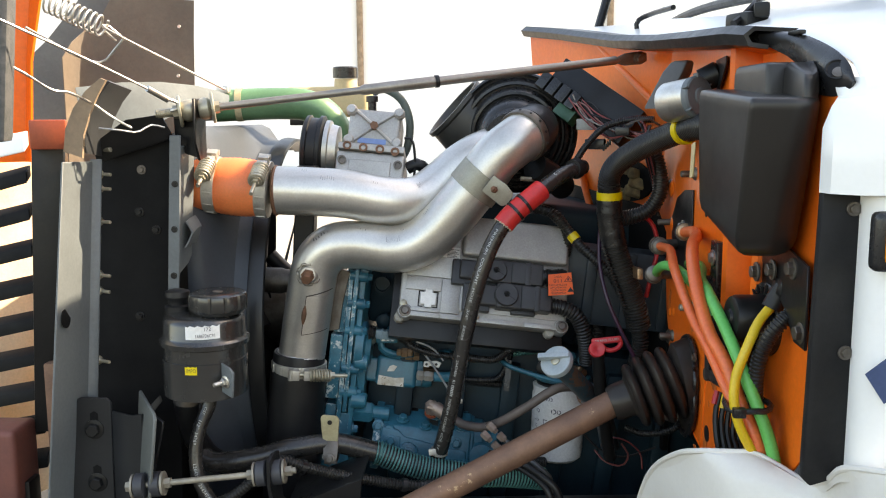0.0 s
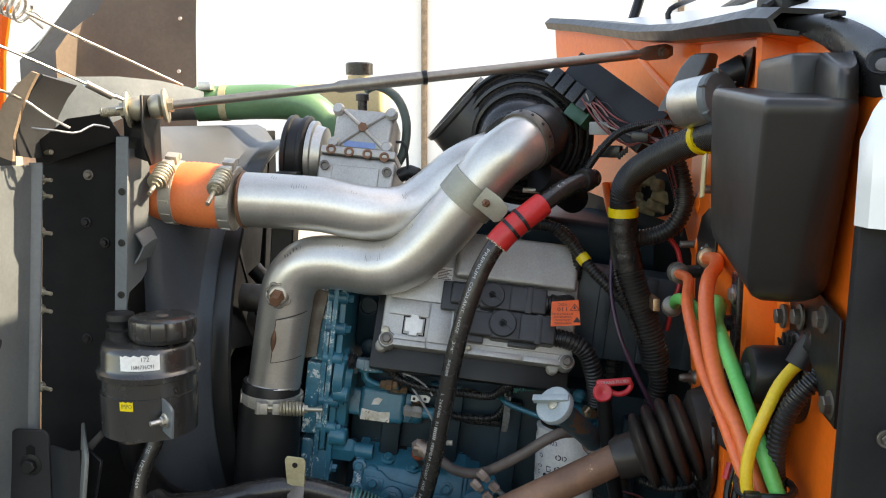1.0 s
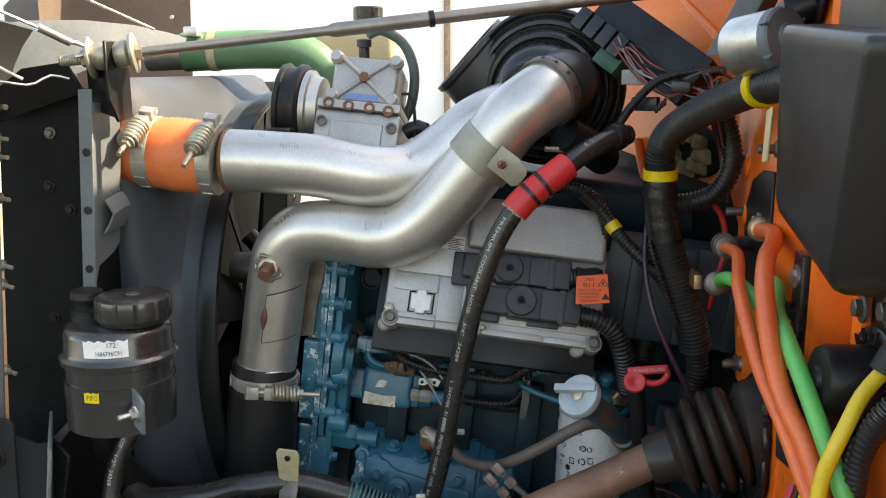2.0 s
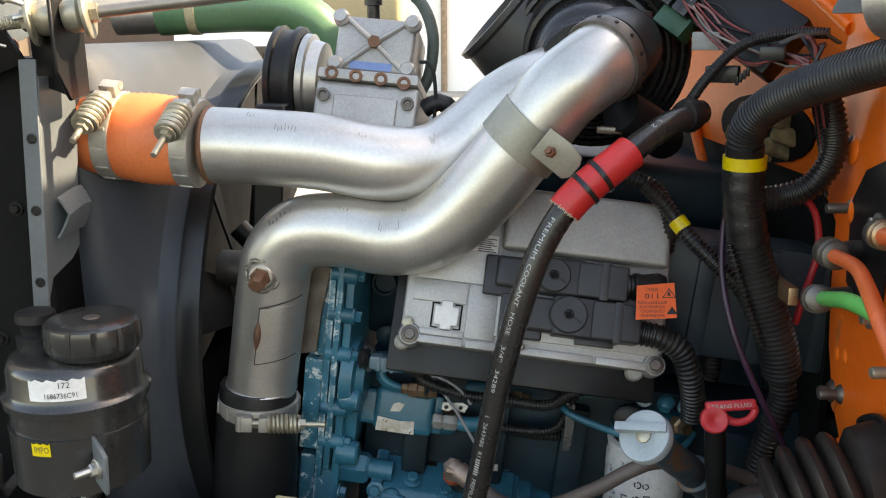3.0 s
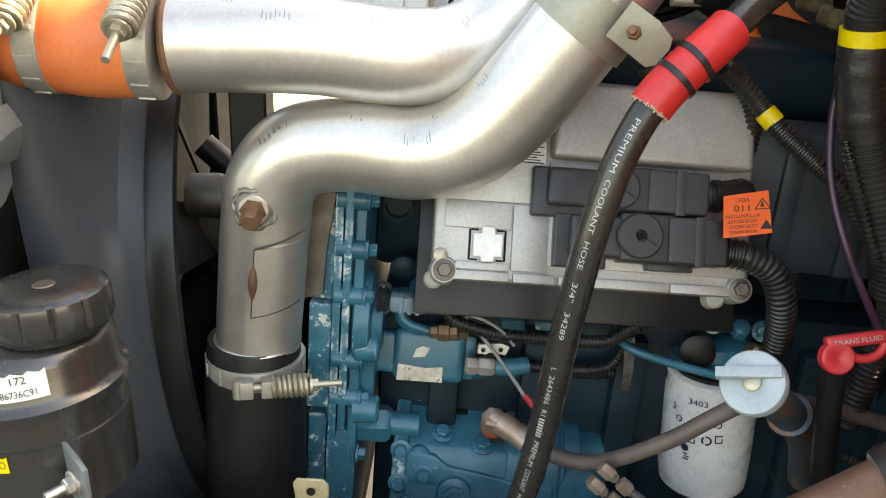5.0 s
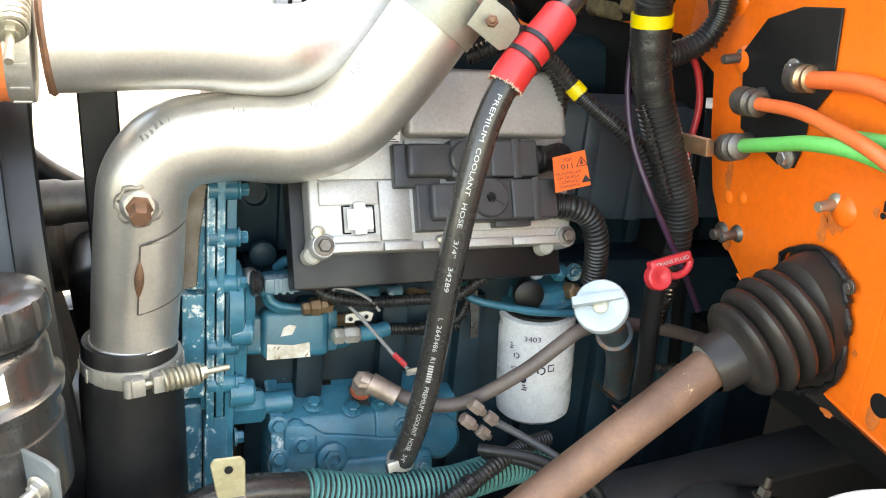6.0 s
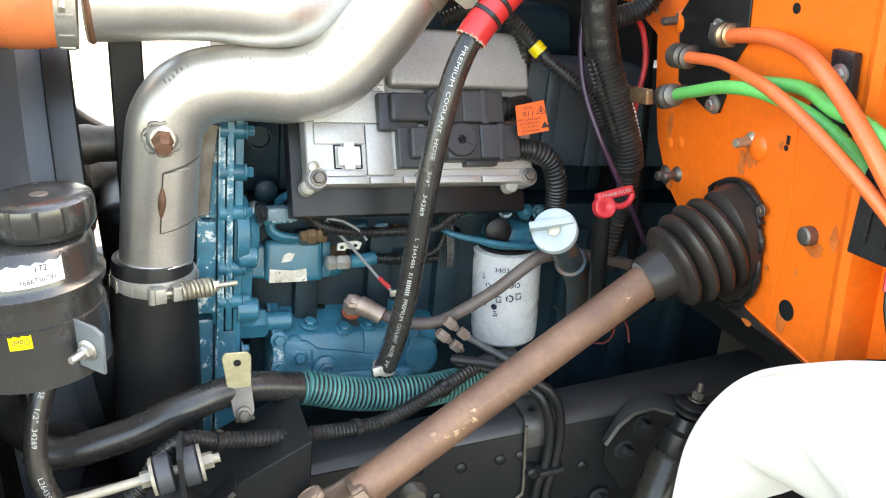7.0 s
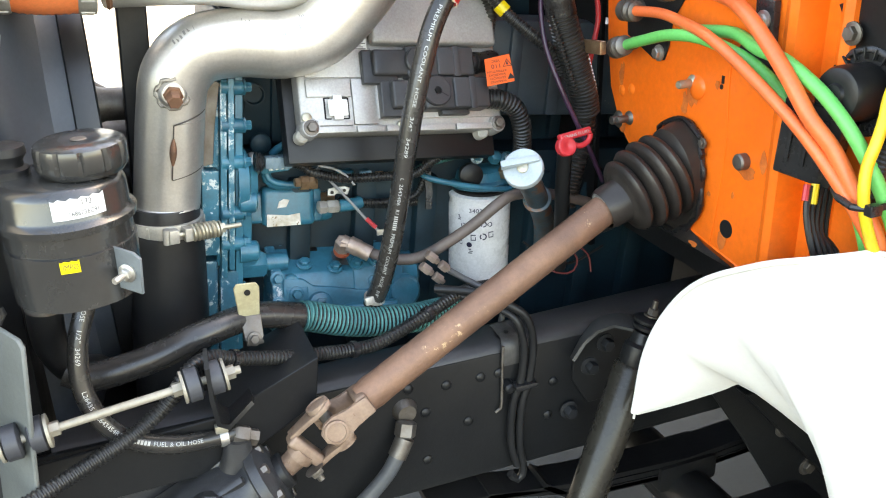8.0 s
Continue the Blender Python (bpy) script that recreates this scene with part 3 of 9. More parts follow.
for x, z in ((0.05, 0.80), (0.09, 0.845), (0.02, 0.855), (0.155, 0.845), (0.19, 0.845), (0.25, 0.83), (0.30, 0.80), (0.29, 0.73), (0.13, 0.76), (0.36, 0.86), (-0.02, 0.72), (0.05, 0.70)):
    part("rivet", lathe((x, 1.8035, z), (0, -1, 0), [(-0.002, 0.010), (0.003, 0.009), (0.006, 0.005)], 14), FRAME, rail)
copy_thing(rail, pose(0.2, 2.85, 0.6))
# ---- charge air pipes ----
PR = 0.0515
low = [(-0.317, 1.976, 1.178), (-0.312, 1.975, 1.20), (-0.300, 1.972, 1.27), (-0.286, 1.967, 1.345), (-0.272, 1.962, 1.395), (-0.235, 1.957, 1.430), (-0.175, 1.953, 1.436), (-0.105, 1.946, 1.428), (-0.045, 1.940, 1.444), (0.015, 1.936, 1.496), (0.070, 1.932, 1.562), (0.115, 1.932, 1.622), (0.148, 1.938, 1.650), (0.176, 1.962, 1.669), (0.192, 2.000, 1.678)]
pipe1 = thing("charge_air_pipe", (-0.31, 1.975, 1.16), "polished aluminium intake pipe bent down to a rubber boot", "pipe")
body = part("pipe", tube(low, PR, 40, 0.008), ALU, pipe1)
part("bead", lathe((-0.3155, 1.976, 1.190), (0.085, 0, 1), [(-0.004, PR), (0, PR + 0.003), (0.004, PR)], 40), ALU, body)
boss = part("boss", lathe((-0.284, 1.920, 1.377), (0.03, -1, 0.05), [(-0.012, 0.024), (0.006, 0.021), (0.011, 0.016)], 24), ALU, pipe1, "welded boss")
part("plug", lathe((-0.284, 1.912, 1.377), (0.0, -1, -0.32), [(0, 0.0145), (0.005, 0.0150), (0.006, 0.0118), (0.022, 0.0118), (0.024, 0.0100)], 6), RUSTBOLT, pipe1, "rusty hexagon plug")
part("backing_plate", plate([(-0.262, 1.992, 1.235), (-0.232, 1.990, 1.24), (-0.222, 1.990, 1.30), (-0.205, 1.992, 1.37), (-0.235, 1.994, 1.38), (-0.262, 1.994, 1.36)], (0.0, 0.004, 0), 0.001), DULL, pipe1)


def pipe_patch(z0, z1, a0, a1, lift=0.0016):
    """A thin plate rolled onto the leaning upright part of the pipe."""
    rows = []
    for i in range(9):
        z = z0 + (z1 - z0) * i / 8
        cxp = -0.318 + (z - 1.165) * 0.165
        rows.append([(cxp + (PR + lift) * math.cos(a), 1.976 - (z - 1.165) * 0.05 + (PR + lift) * math.sin(a), z) for a in (a0 + (a1 - a0) * k / 10 for k in range(11))])
    return sheet(rows, 0.0016)


part("patch", pipe_patch(1.245, 1.330, radians(-88), radians(-5)), ALU, pipe1, "welded aluminium patch")
crease = mat("weld_crease", (0.10, 0.085, 0.07), (0.06, 0.05, 0.042), rough=0.6, metal=0.4, big=60, bump=0.3)


def on_pipe(z, a, lift=0.0022):
    cxp = -0.318 + (z - 1.165) * 0.165
    return Vector((cxp + (PR + lift) * math.cos(a), 1.976 - (z - 1.165) * 0.05 + (PR + lift) * math.sin(a), z))


for z0, z1, a0, a1 in ((1.245, 1.330, -88, -88), (1.330, 1.342, -88, -20), (1.245, 1.252, -88, -20)):
    part("seam", sweep(bmesh.new(), [on_pipe(z0 + (z1 - z0) * q / 12, radians(a0 + (a1 - a0) * q / 12)) for q in range(13)], 0.0013, 6), crease, pipe1)
weld = mat("weld_bead", (0.34, 0.31, 0.27), (0.25, 0.22, 0.19), rough=0.45, metal=0.9, big=60, fine=240, bump=0.5)
slit = [on_pipe(1.268 + 0.042 * q / 12, radians(-88)) for q in range(13)]
part("weld", sweep(bmesh.new(), slit, lambda i: 0.0015 + 0.0042 * math.sin(math.pi * i / 12), 10), RUSTBOLT, pipe1, "rusty weld scar")
part("weld", tube([(-0.280, 1.921, 1.336), (-0.268, 1.926, 1.340), (-0.256, 1.936, 1.345)], 0.0038, 8), weld, pipe1)
part("weld", tube([(-0.293, 1.924, 1.246), (-0.278, 1.930, 1.248), (-0.268, 1.940, 1.252)], 0.003, 8), weld, pipe1)
bead_ring = [Vector((-0.284, 1.9135, 1.378)) + Vector((math.cos(t) * 0.023, 0.0055 * math.cos(t) ** 2, math.sin(t) * 0.022)) * (1 + 0.08 * math.sin(7 * t)) for t in (2 * math.pi * k / 24 for k in range(25))]
part("weld", sweep(bmesh.new(), bead_ring, lambda i: 0.0034 + 0.0012 * math.sin(i * 2.7), 8), weld, pipe1)
up = [(-0.354, 1.932, 1.556), (-0.335, 1.934, 1.555), (-0.270, 1.938, 1.552), (-0.200, 1.944, 1.546), (-0.120, 1.958, 1.530), (-0.055, 1.985, 1.530), (-0.005, 2.010, 1.560), (0.050, 2.025, 1.605), (0.10, 2.05, 1.63), (0.15, 2.12, 1.64)]
pipe2 = thing("charge_air_pipe", (-0.36, 1.934, 1.50), "polished aluminium intake pipe from the radiator coupler", "pipe")
body = part("pipe", tube(up, PR, 40, 0.008), ALU, pipe2)
part("bead", lathe((-0.350, 1.933, 1.5555), (-1, -0.02, 0.01), [(-0.004, PR), (0, PR + 0.003), (0.004, PR)], 40), RUSTBOLT, body, "rusty rolled bead")

# orange silicone coupler with two spring clamps
coupler = thing("hose_coupler", (-0.45, 1.93, 1.50), "orange silicone hose coupler with two spring clamps", "hose coupler")
ca, cb = Vector((-0.524, 1.928, 1.572)), Vector((-0.354, 1.932, 1.556))
cx = (cb - ca).normalized()
length = (cb - ca).length
wrapped = [(0, PR + 0.002), (0.004, PR + 0.005), (0.026, PR + 0.006), (0.030, PR + 0.0065), (0.056, PR + 0.0065)]
for k in range(16):
    h = 0.058 + k * 0.0052
    wrapped.append((h, PR + 0.007 + 0.0030 * math.sin(math.pi * (k + 0.5) / 16) + (0.0006 if k % 2 else -0.0005)))
part("sleeve", lathe(ca, cx, wrapped + [(0.143, PR + 0.0065), (0.156, PR + 0.006), (0.158, PR + 0.002)], 56), SILICONE, coupler)
part("outlet_collar", lathe(ca - cx * 0.012, cx, [(0, PR + 0.013), (0.012, PR + 0.013), (0.016, PR + 0.004), (0.016, PR)], 44), PANEL, coupler, "black rubber ring at the radiator outlet")


def spring_clamp(owner, centre, axis, r, away, reach, turns=6, spring=0.011, wire=0.0032, pitch=0.0062, stem=0.038):
    """A band with a T-bolt that runs sideways through a coil spring and a nut."""
    axis = Vector(axis).normalized()
    away = Vector(away)
    away = (away - axis * away.dot(axis)).normalized()
    c = Vector(centre)
    band = part("clamp_band", lathe(c, axis, [(-0.0125, r), (-0.012, r + 0.0018), (-0.008, r + 0.0025), (0.008, r + 0.0025), (0.012, r + 0.0018), (0.0125, r)], 44), CLAMP, owner, "worn steel band clamp")
    side = axis.cross(away).normalized()
    if side.dot(Vector(reach)) < 0:
        side = -side
    p = c + away * (r + 0.010)
    bm = slab(p - side * 0.012, (0.016, 0.022, 0.018), turned(side, away), 0.002)
    slab(p + side * 0.012, (0.014, 0.022, 0.018), turned(side, away), 0.002, bm=bm)
    lathe(p - side * 0.022, axis, [(-0.012, 0.006), (0.012, 0.006)], 12, bm)
    part("clamp_lug", bm, CLAMP, band)
    for q in range(11):
        d = Matrix.Rotation(math.pi * (0.25 + 1.5 * q / 10), 3, axis) @ away
        part("band_rung", slab(c + d * (r + 0.0025), (0.018, 0.005, 0.003), turned(axis, d), 0.001), CLAMP, band)
    s0, s1 = p + side * 0.018, p + side * (0.018 + turns * pitch)
    part("spring", coil(s0, s1, spring, wire, turns), ZINC, band)
    bm = lathe(s0 - side * 0.03, side, [(0, 0.0042), (0.030 + turns * pitch + stem, 0.0042)], 10)
    lathe(s1, side, [(0, 0.0125), (0.003, 0.0125)], 18, bm)
    lathe(s1 + side * 0.003, side, [(0, 0.0085), (0.007, 0.0085)], 6, bm)
    part("t_bolt", bm, ZINC, band)
    return band


spring_clamp(coupler, ca + cx * 0.042, cx, PR + 0.0065, (0.1, -0.50, 0.86), (-0.05, -0.86, -0.5), 6, 0.0138, 0.0036, 0.0085, 0.034)
spring_clamp(coupler, ca + cx * 0.150, cx, PR + 0.0065, (0.1, -0.50, 0.86), (-0.05, -0.86, -0.5), 6, 0.0138, 0.0036, 0.0085, 0.045)

# rubber boot below the lower pipe
bootp = thing("rubber_boot_pipe", (-0.34, 1.976, 0.85), "black rubber hose clamped under the aluminium pipe", "hose")
part("hose", lathe((-0.352, 1.976, 0.812), (0.085, 0, 1), [(0, 0.064), (0.25, 0.063), (0.325, 0.062), (0.340, 0.060), (0.352, 0.058), (0.378, 0.0565), (0.382, 0.055)], 40), RUBBER, bootp)
spring_clamp(bootp, (-0.3205, 1.976, 1.160), (0.085, 0, 1), 0.0585, (0.25, -1.0, 0), (1, 0.05, -0.1), 7, 0.0115)

neck = part("end_band", lathe((0.174, 1.960, 1.668), (0.046, 0.060, 0.029), [(-0.010, PR + 0.001), (-0.010, PR + 0.0045), (-0.006, PR + 0.006), (0.006, PR + 0.006), (0.010, PR + 0.0045), (0.010, PR + 0.001)], 44), DULL, pipe1, "dark worn clamp band")
nx = Vector((0.046, 0.060, 0.029)).normalized()
for k in range(14):
    d = Matrix.Rotation(2 * math.pi * k / 14, 3, nx) @ nx.orthogonal().normalized()
    part("rivet", lathe(Vector((0.174, 1.960, 1.668)) + d * (PR + 0.005), d, [(0, 0.0035), (0.0025, 0.0025)], 8), BLACK, neck)
part("end_sleeve", tube([Vector((0.174, 1.960, 1.668)) + nx * 0.008, (0.188, 1.985, 1.676), (0.200, 2.03, 1.682)], PR + 0.0025, 40), RUBBER, pipe1, "black rubber sleeve into the turbo")
# saddle clamp holding both pipes
STRAPZ = mat("strap_zinc", (0.38, 0.365, 0.30), (0.29, 0.275, 0.22), rough=0.46, metal=0.55, big=18, fine=240, bump=0.08)
saddle = thing("pipe_clamp", (0.09, 1.86, 1.50), "plated steel strap clamp with a bolt round both pipes", "pipe clamp")
sx = (Vector(low[10]) - Vector(low[9])).normalized()
sc = Vector((0.078, 1.932, 1.572))
part("strap", lathe(sc, sx, [(-0.024, PR + 0.001), (-0.024, PR + 0.004), (0.024, PR + 0.004), (0.024, PR + 0.001)], 40), STRAPZ, saddle)
sf0 = span((0.112, 1.862, 1.560), sx, (0.72, 0.02, -0.60))


def sf(a, b, c=0.0):
    return sf0(a * 0.86, b * 0.8, c)


ear = part("ear", plate([sf(-0.022, -0.026), sf(0.024, -0.028), sf(0.026, 0.012), sf(0.021, 0.038), sf(0.010, 0.044), sf(-0.012, 0.044), sf(-0.021, 0.036)], sf(0, 0, 0.004) - sf(0, 0, 0), 0.0015, 2), STRAPZ, saddle)
part("bolt", hexbolt((0.110, 1.855, 1.561), (-0.3, -0.85, 0.3), 0.0070, 0.008, washer=False, stud=0.006), RUSTBOLT, saddle)
part("strap_slot", slab(sf(0.012, 0.026, 0.0046), (0.006, 0.003, 0.001), turned(sx), 0.0003), BLACK, saddle)

# ---- coolant hose with red sleeve ----
hose_path = [(0.300, 1.975, 1.600), (0.281, 1.950, 1.597), (0.243, 1.915, 1.583), (0.194, 1.878, 1.550), (0.138, 1.860, 1.503), (0.105, 1.852, 1.452), (0.083, 1.845, 1.395), (0.066, 1.842, 1.335), (0.050, 1.842, 1.265), (0.037, 1.845, 1.195), (0.022, 1.852, 1.115), (0.004, 1.868, 1.035), (-0.010, 1.885, 0.985)]
chose = thing("coolant_hose", (0.0, 1.88, 0.98), "black rubber coolant hose with white printed lettering", "hose")
HR = 0.0165
part("hose", tube(hose_path, HR, 24, 0.008), HOSE, chose)
part("clip", lathe((-0.006, 1.881, 1.000), (0.10, -0.12, 1), [(-0.005, HR), (-0.005, HR + 0.002), (0.005, HR + 0.002), (0.005, HR)], 24), CLAMP, chose)
part("clip_tab", slab((-0.020, 1.866, 1.004), (0.016, 0.010, 0.014), turned((1, 0, 0), (-0.1, 0.2, 1)), 0.002), CLAMP, chose)
part("end_collar", lathe((0.283, 1.953, 1.598), (0.6, 0.75, 0.05), [(-0.012, HR + 0.003), (0, HR + 0.006), (0.010, HR + 0.004)], 24), RUBBER, chose)
sl = spline(hose_path, 0.006)
i0 = min(range(len(sl)), key=lambda i: (sl[i] - Vector((0.205, 1.886, 1.560))).length)
i1 = min(range(len(sl)), key=lambda i: (sl[i] - Vector((0.128, 1.857, 1.490))).length)
seg = sl[min(i0, i1):max(i0, i1) + 1]
sleeve = part("sleeve", sweep(bmesh.new(), seg, lambda i: HR + 0.0055, 28), REDRUB, chose, "red protective sleeve with two cable ties")
FRAY = mat("frayed_thread", (0.62, 0.52, 0.38), (0.45, 0.34, 0.22), rough=0.8, bump=0.1)
low_end = seg[0] if seg[0].z < seg[-1].z else seg[-1]
low_dir = (low_end - (seg[1] if low_end is seg[0] else seg[-2])).normalized()
random.seed(31)
frayed = bmesh.new()
for k in range(56):
    d = Matrix.Rotation(2 * math.pi * k / 56, 3, low_dir) @ low_dir.orthogonal().normalized()
    slab(low_end + d * (HR + 0.0048 + random.uniform(-0.0006, 0.0010)) + low_dir * random.uniform(-0.0005, 0.0016), (random.uniform(0.0018, 0.0048), 0.0013, 0.0010), turned(low_dir + d * random.uniform(-0.2, 0.5), d), 0, bm=frayed)
part("frayed_edge", frayed, FRAY, sleeve, "pale frayed threads at the cut end")
for f in (0.45, 0.68):
    k = int(f * (len(seg) - 1))
    t = (seg[k + 1] - seg[k - 1]).normalized()
    part("cable_tie", lathe(seg[k], t, [(-0.003, HR + 0.0050), (-0.003, HR + 0.0075), (0.003, HR + 0.0075), (0.003, HR + 0.0050)], 28), PLASTIC, sleeve)

# ---- engine control module ----
ecm = thing("control_module", (0.09, 1.98, 1.25), "cast aluminium engine control module with two black plugs", "control module")
E = span((-0.080, 1.926, 1.297), (0.338, 0.022, -0.040), (0.03, 0.42, 0.9))


def on(f, a0, a1, b0, b1, c0, c1, soft=0.003, bm=None, seg=2):
    """A rounded block in the frame f."""
    x, u = f(1, 0, 0) - f(0, 0, 0), f(0, 1, 0) - f(0, 0, 0)
    n = x.cross(u)
    return slab(f((a0 + a1) / 2, (b0 + b1) / 2, (c0 + c1) / 2), (a1 - a0, b1 - b0, c1 - c0), Matrix((x, u, n)).transposed().to_4x4(), soft, seg, bm)


housing = part("body", on(E, -0.014, 0.352, -0.010, 0.225, -0.040, -0.0045, 0.006, None, 3), CAST, ecm, "grey cast aluminium housing")
part("raised_cover", on(E, 0.113, 0.346, 0.134, 0.224, -0.006, 0.017, 0.009, None, 4), CAST, housing)
part("raised_pad", on(E, -0.002, 0.110, 0.081, 0.222, -0.006, 0.001, 0.0015), CAST, housing)
part("raised_pad", on(E, 0.075, 0.116, 0.004, 0.079, -0.006, 0.001, 0.0015), CAST, housing)
part("raised_pad", on(E, 0.114, 0.345, 0.012, 0.132, -0.006, 0.000, 0.0015), CAST, housing)
part("raised_pad", on(E, -0.002, 0.073, 0.050, 0.079, -0.006, 0.0005, 0.001), CAST, housing)
part("raised_pad", on(E, 0.012, 0.073, 0.003, 0.0115, -0.006, 0.0005, 0.001), CAST, housing)
for a0, a1 in ((0.010, 0.074), (0.078, 0.126), (0.130, 0.151), (0.155, 0.255), (0.259, 0.330)):
    part("edge_pad", on(E, a0, a1, -0.009, 0.0015, -0.006, 0.0012, 0.0015), CAST, housing)
for a, b in ((0, 0), (0.340, 0.0), (0.342, 0.212), (0.0, 0.212)):
    part("corner_lug", lathe(E(a, b, -0.03), E(0, 0, 1) - E(0, 0, 0), [(0, 0.017), (0.028, 0.016), (0.031, 0.014)], 24), CAST, housing)
for a, b in ((-0.010, -0.010), (0.318, -0.012)):
    part("rubber_mount", lathe(E(a, b, -0.034), E(0, 0, 1) - E(0, 0, 0), [(0, 0.012), (0.018, 0.011), (0.021, 0.008)], 20), mat("mount_rubber", (0.42, 0.40, 0.35), (0.30, 0.28, 0.24), rough=0.6), housing, "white isolating mount")
for a, b in ((0, 0), (0.340, 0.0), (0.342, 0.212)):
    part("bolt", hexbolt(E(a, b, 0.001), E(0, 0, 1) - E(0, 0, 0), 0.0085, 0.007), DULL, ecm)
part("rivet", lathe(E(-0.005, 0.017, -0.004), E(0, 0, 1) - E(0, 0, 0), [(0, 0.0085), (0.004, 0.008), (0.006, 0.004)], 14), ZINC, ecm)
part("rivet", lathe(E(0.155, 0.002, -0.002), E(0, 0, 1) - E(0, 0, 0), [(0, 0.006), (0.006, 0.0055), (0.008, 0.003)], 14), ZINC, ecm)
part("clip", plate([E(a, b, 0.0015) for a, b in ((0.031, 0.018), (0.040, 0.018), (0.040, 0.012), (0.055, 0.012), (0.055, 0.018), (0.064, 0.018), (0.064, 0.044), (0.055, 0.044), (0.055, 0.052), (0.040, 0.052), (0.040, 0.044), (0.031, 0.044))], E(0, 0, 0.004) - E(0, 0, 0), 0.001), LABEL, ecm, "bright plated clip")
for a0, a1, b0, b1 in ((0.026, 0.0285, 0.014, 0.049), (0.0665, 0.069, 0.014, 0.049), (0.0285, 0.037, 0.0475, 0.0495), (0.058, 0.0665, 0.0475, 0.0495), (0.0285, 0.037, 0.0135, 0.0155), (0.058, 0.0665, 0.0135, 0.0155)):
    part("slot", on(E, a0, a1, b0, b1, -0.0046, -0.0036, 0), PANEL, housing)
part("label", on(E, 0.070, 0.108, 0.128, 0.152, 0.0005, 0.0022, 0), LABEL, ecm, "white paper label")
back = part("bracket", on(E, -0.030, 0.352, -0.050, 0.20, -0.075, -0.042, 0.004), BLACK, ecm, "black mounting bracket")


PLUG = mat("dusty_plastic", (0.030, 0.031, 0.034), (0.048, 0.048, 0.049), rough=0.38, big=12, fine=220, bump=0.05, spread=0.12, spec=0.4)


def plug(a0, a1, b0, b1, c1, da, db, disc):
    """A moulded connector: a low base, a stepped body and a round screw disc with a slit."""
    w, h = a1 - a0, b1 - b0
    bm = on(E, a0 - 0.004, a0 + w * 0.30, b0 - 0.010, b1 - 0.002, -0.002, c1 * 0.42, 0.003, None, 3)
    ob = part("plug", bm, PLUG, ecm, "dusty black plastic connector")
    part("step", on(E, a0 + 0.012, a0 + w * 0.42, b0 + 0.002, b1 - 0.003, -0.002, c1 * 0.80, 0.006, None, 3), PLUG, ob)
    part("body", on(E, a0 + w * 0.36, a0 + w * 0.70, b0 - 0.001, b1 + 0.002, -0.002, c1 * 0.90, 0.005, None, 3), PLUG, ob)
    part("end_block", on(E, a0 + w * 0.64, a1, b0, b1, -0.002, c1, 0.004, None, 3), PLUG, ob)
    part("rib", on(E, a0 + w * 0.80, a0 + w * 0.86, b0 - 0.002, b1 + 0.001, -0.002, c1 + 0.001, 0.001), PLUG, ob)
    part("latch", on(E, a0 + w * 0.55, a0 + w * 0.83, b0 - 0.008, b0 + 0.004, -0.002, c1 * 0.45, 0.002), PLUG, ob)
    m = E(da, db, c1 * 0.82)
    n = E(0, 0, 1) - E(0, 0, 0)
    part("screw_disc", lathe(m, n, [(0, disc), (0.008, disc), (0.010, disc - 0.002), (0.010, 0.007), (0.007, 0.006), (0.007, 0.001)], 36), PLUG, ob)
    part("socket", slab(m + n * 0.0084, (0.008, 0.008, 0.004), turned(E(1, 0.4, 0) - E(0, 0, 0), n), 0.0005), PANEL, ob)
    part("slit", slab(m + n * 0.0098 + (E(0.011, -0.006) - E(0, 0)), (0.017, 0.0012, 0.001), turned(E(0.85, -0.5, 0) - E(0, 0, 0), n), 0), PANEL, ob)
    return ob


plug(0.097, 0.290, 0.078, 0.126, 0.030, 0.187, 0.102, 0.0235)
plug(0.124, 0.311, 0.022, 0.074, 0.036, 0.212, 0.050, 0.0255)
part("plug_boot", lathe(E(0.288, 0.102, 0.012), E(1, 0.1, 0) - E(0, 0, 0), [(0, 0.020), (0.004, 0.020), (0.006, 0.016), (0.010, 0.016), (0.012, 0.019), (0.018, 0.019), (0.022, 0.017), (0.045, 0.020), (0.055, 0.016)], 24), TAPE, ecm, "taped cable end of the upper plug")
tagl = thing("warning_label", E(0.35, 0.09, 0.02), "orange high voltage warning label hung on the wiring", "label")
TL0 = span((0.226, 1.920, 1.331), (0.985, 0.13, 0.0), (-0.06, 0.30, 0.95))


def TL(a, b, c=0.0):
    return TL0(a * 1.14, b * 0.72, c)


part("card", plate([TL(0, 0), TL(0.048, 0.003), TL(0.046, 0.068), TL(0.002, 0.063)], TL(0, 0, -0.001) - TL(0, 0, 0), 0), ORANGELABEL, tagl)

# ---- engine ----
engine = thing("engine", (0.3, 2.35, 0.7), "blue painted diesel engine block and head, darkened for deep shade", "engine")
EF = span((-0.213, 2.0, 1.25), (0.9935, 0, -0.1135), (0.1135, 0, 0.9935))
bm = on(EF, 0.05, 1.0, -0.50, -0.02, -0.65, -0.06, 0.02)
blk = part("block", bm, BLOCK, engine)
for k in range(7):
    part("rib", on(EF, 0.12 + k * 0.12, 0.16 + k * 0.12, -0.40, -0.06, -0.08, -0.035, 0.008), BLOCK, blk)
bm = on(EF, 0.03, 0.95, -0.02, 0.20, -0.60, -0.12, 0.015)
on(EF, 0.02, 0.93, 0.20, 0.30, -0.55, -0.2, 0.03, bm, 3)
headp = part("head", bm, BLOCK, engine)
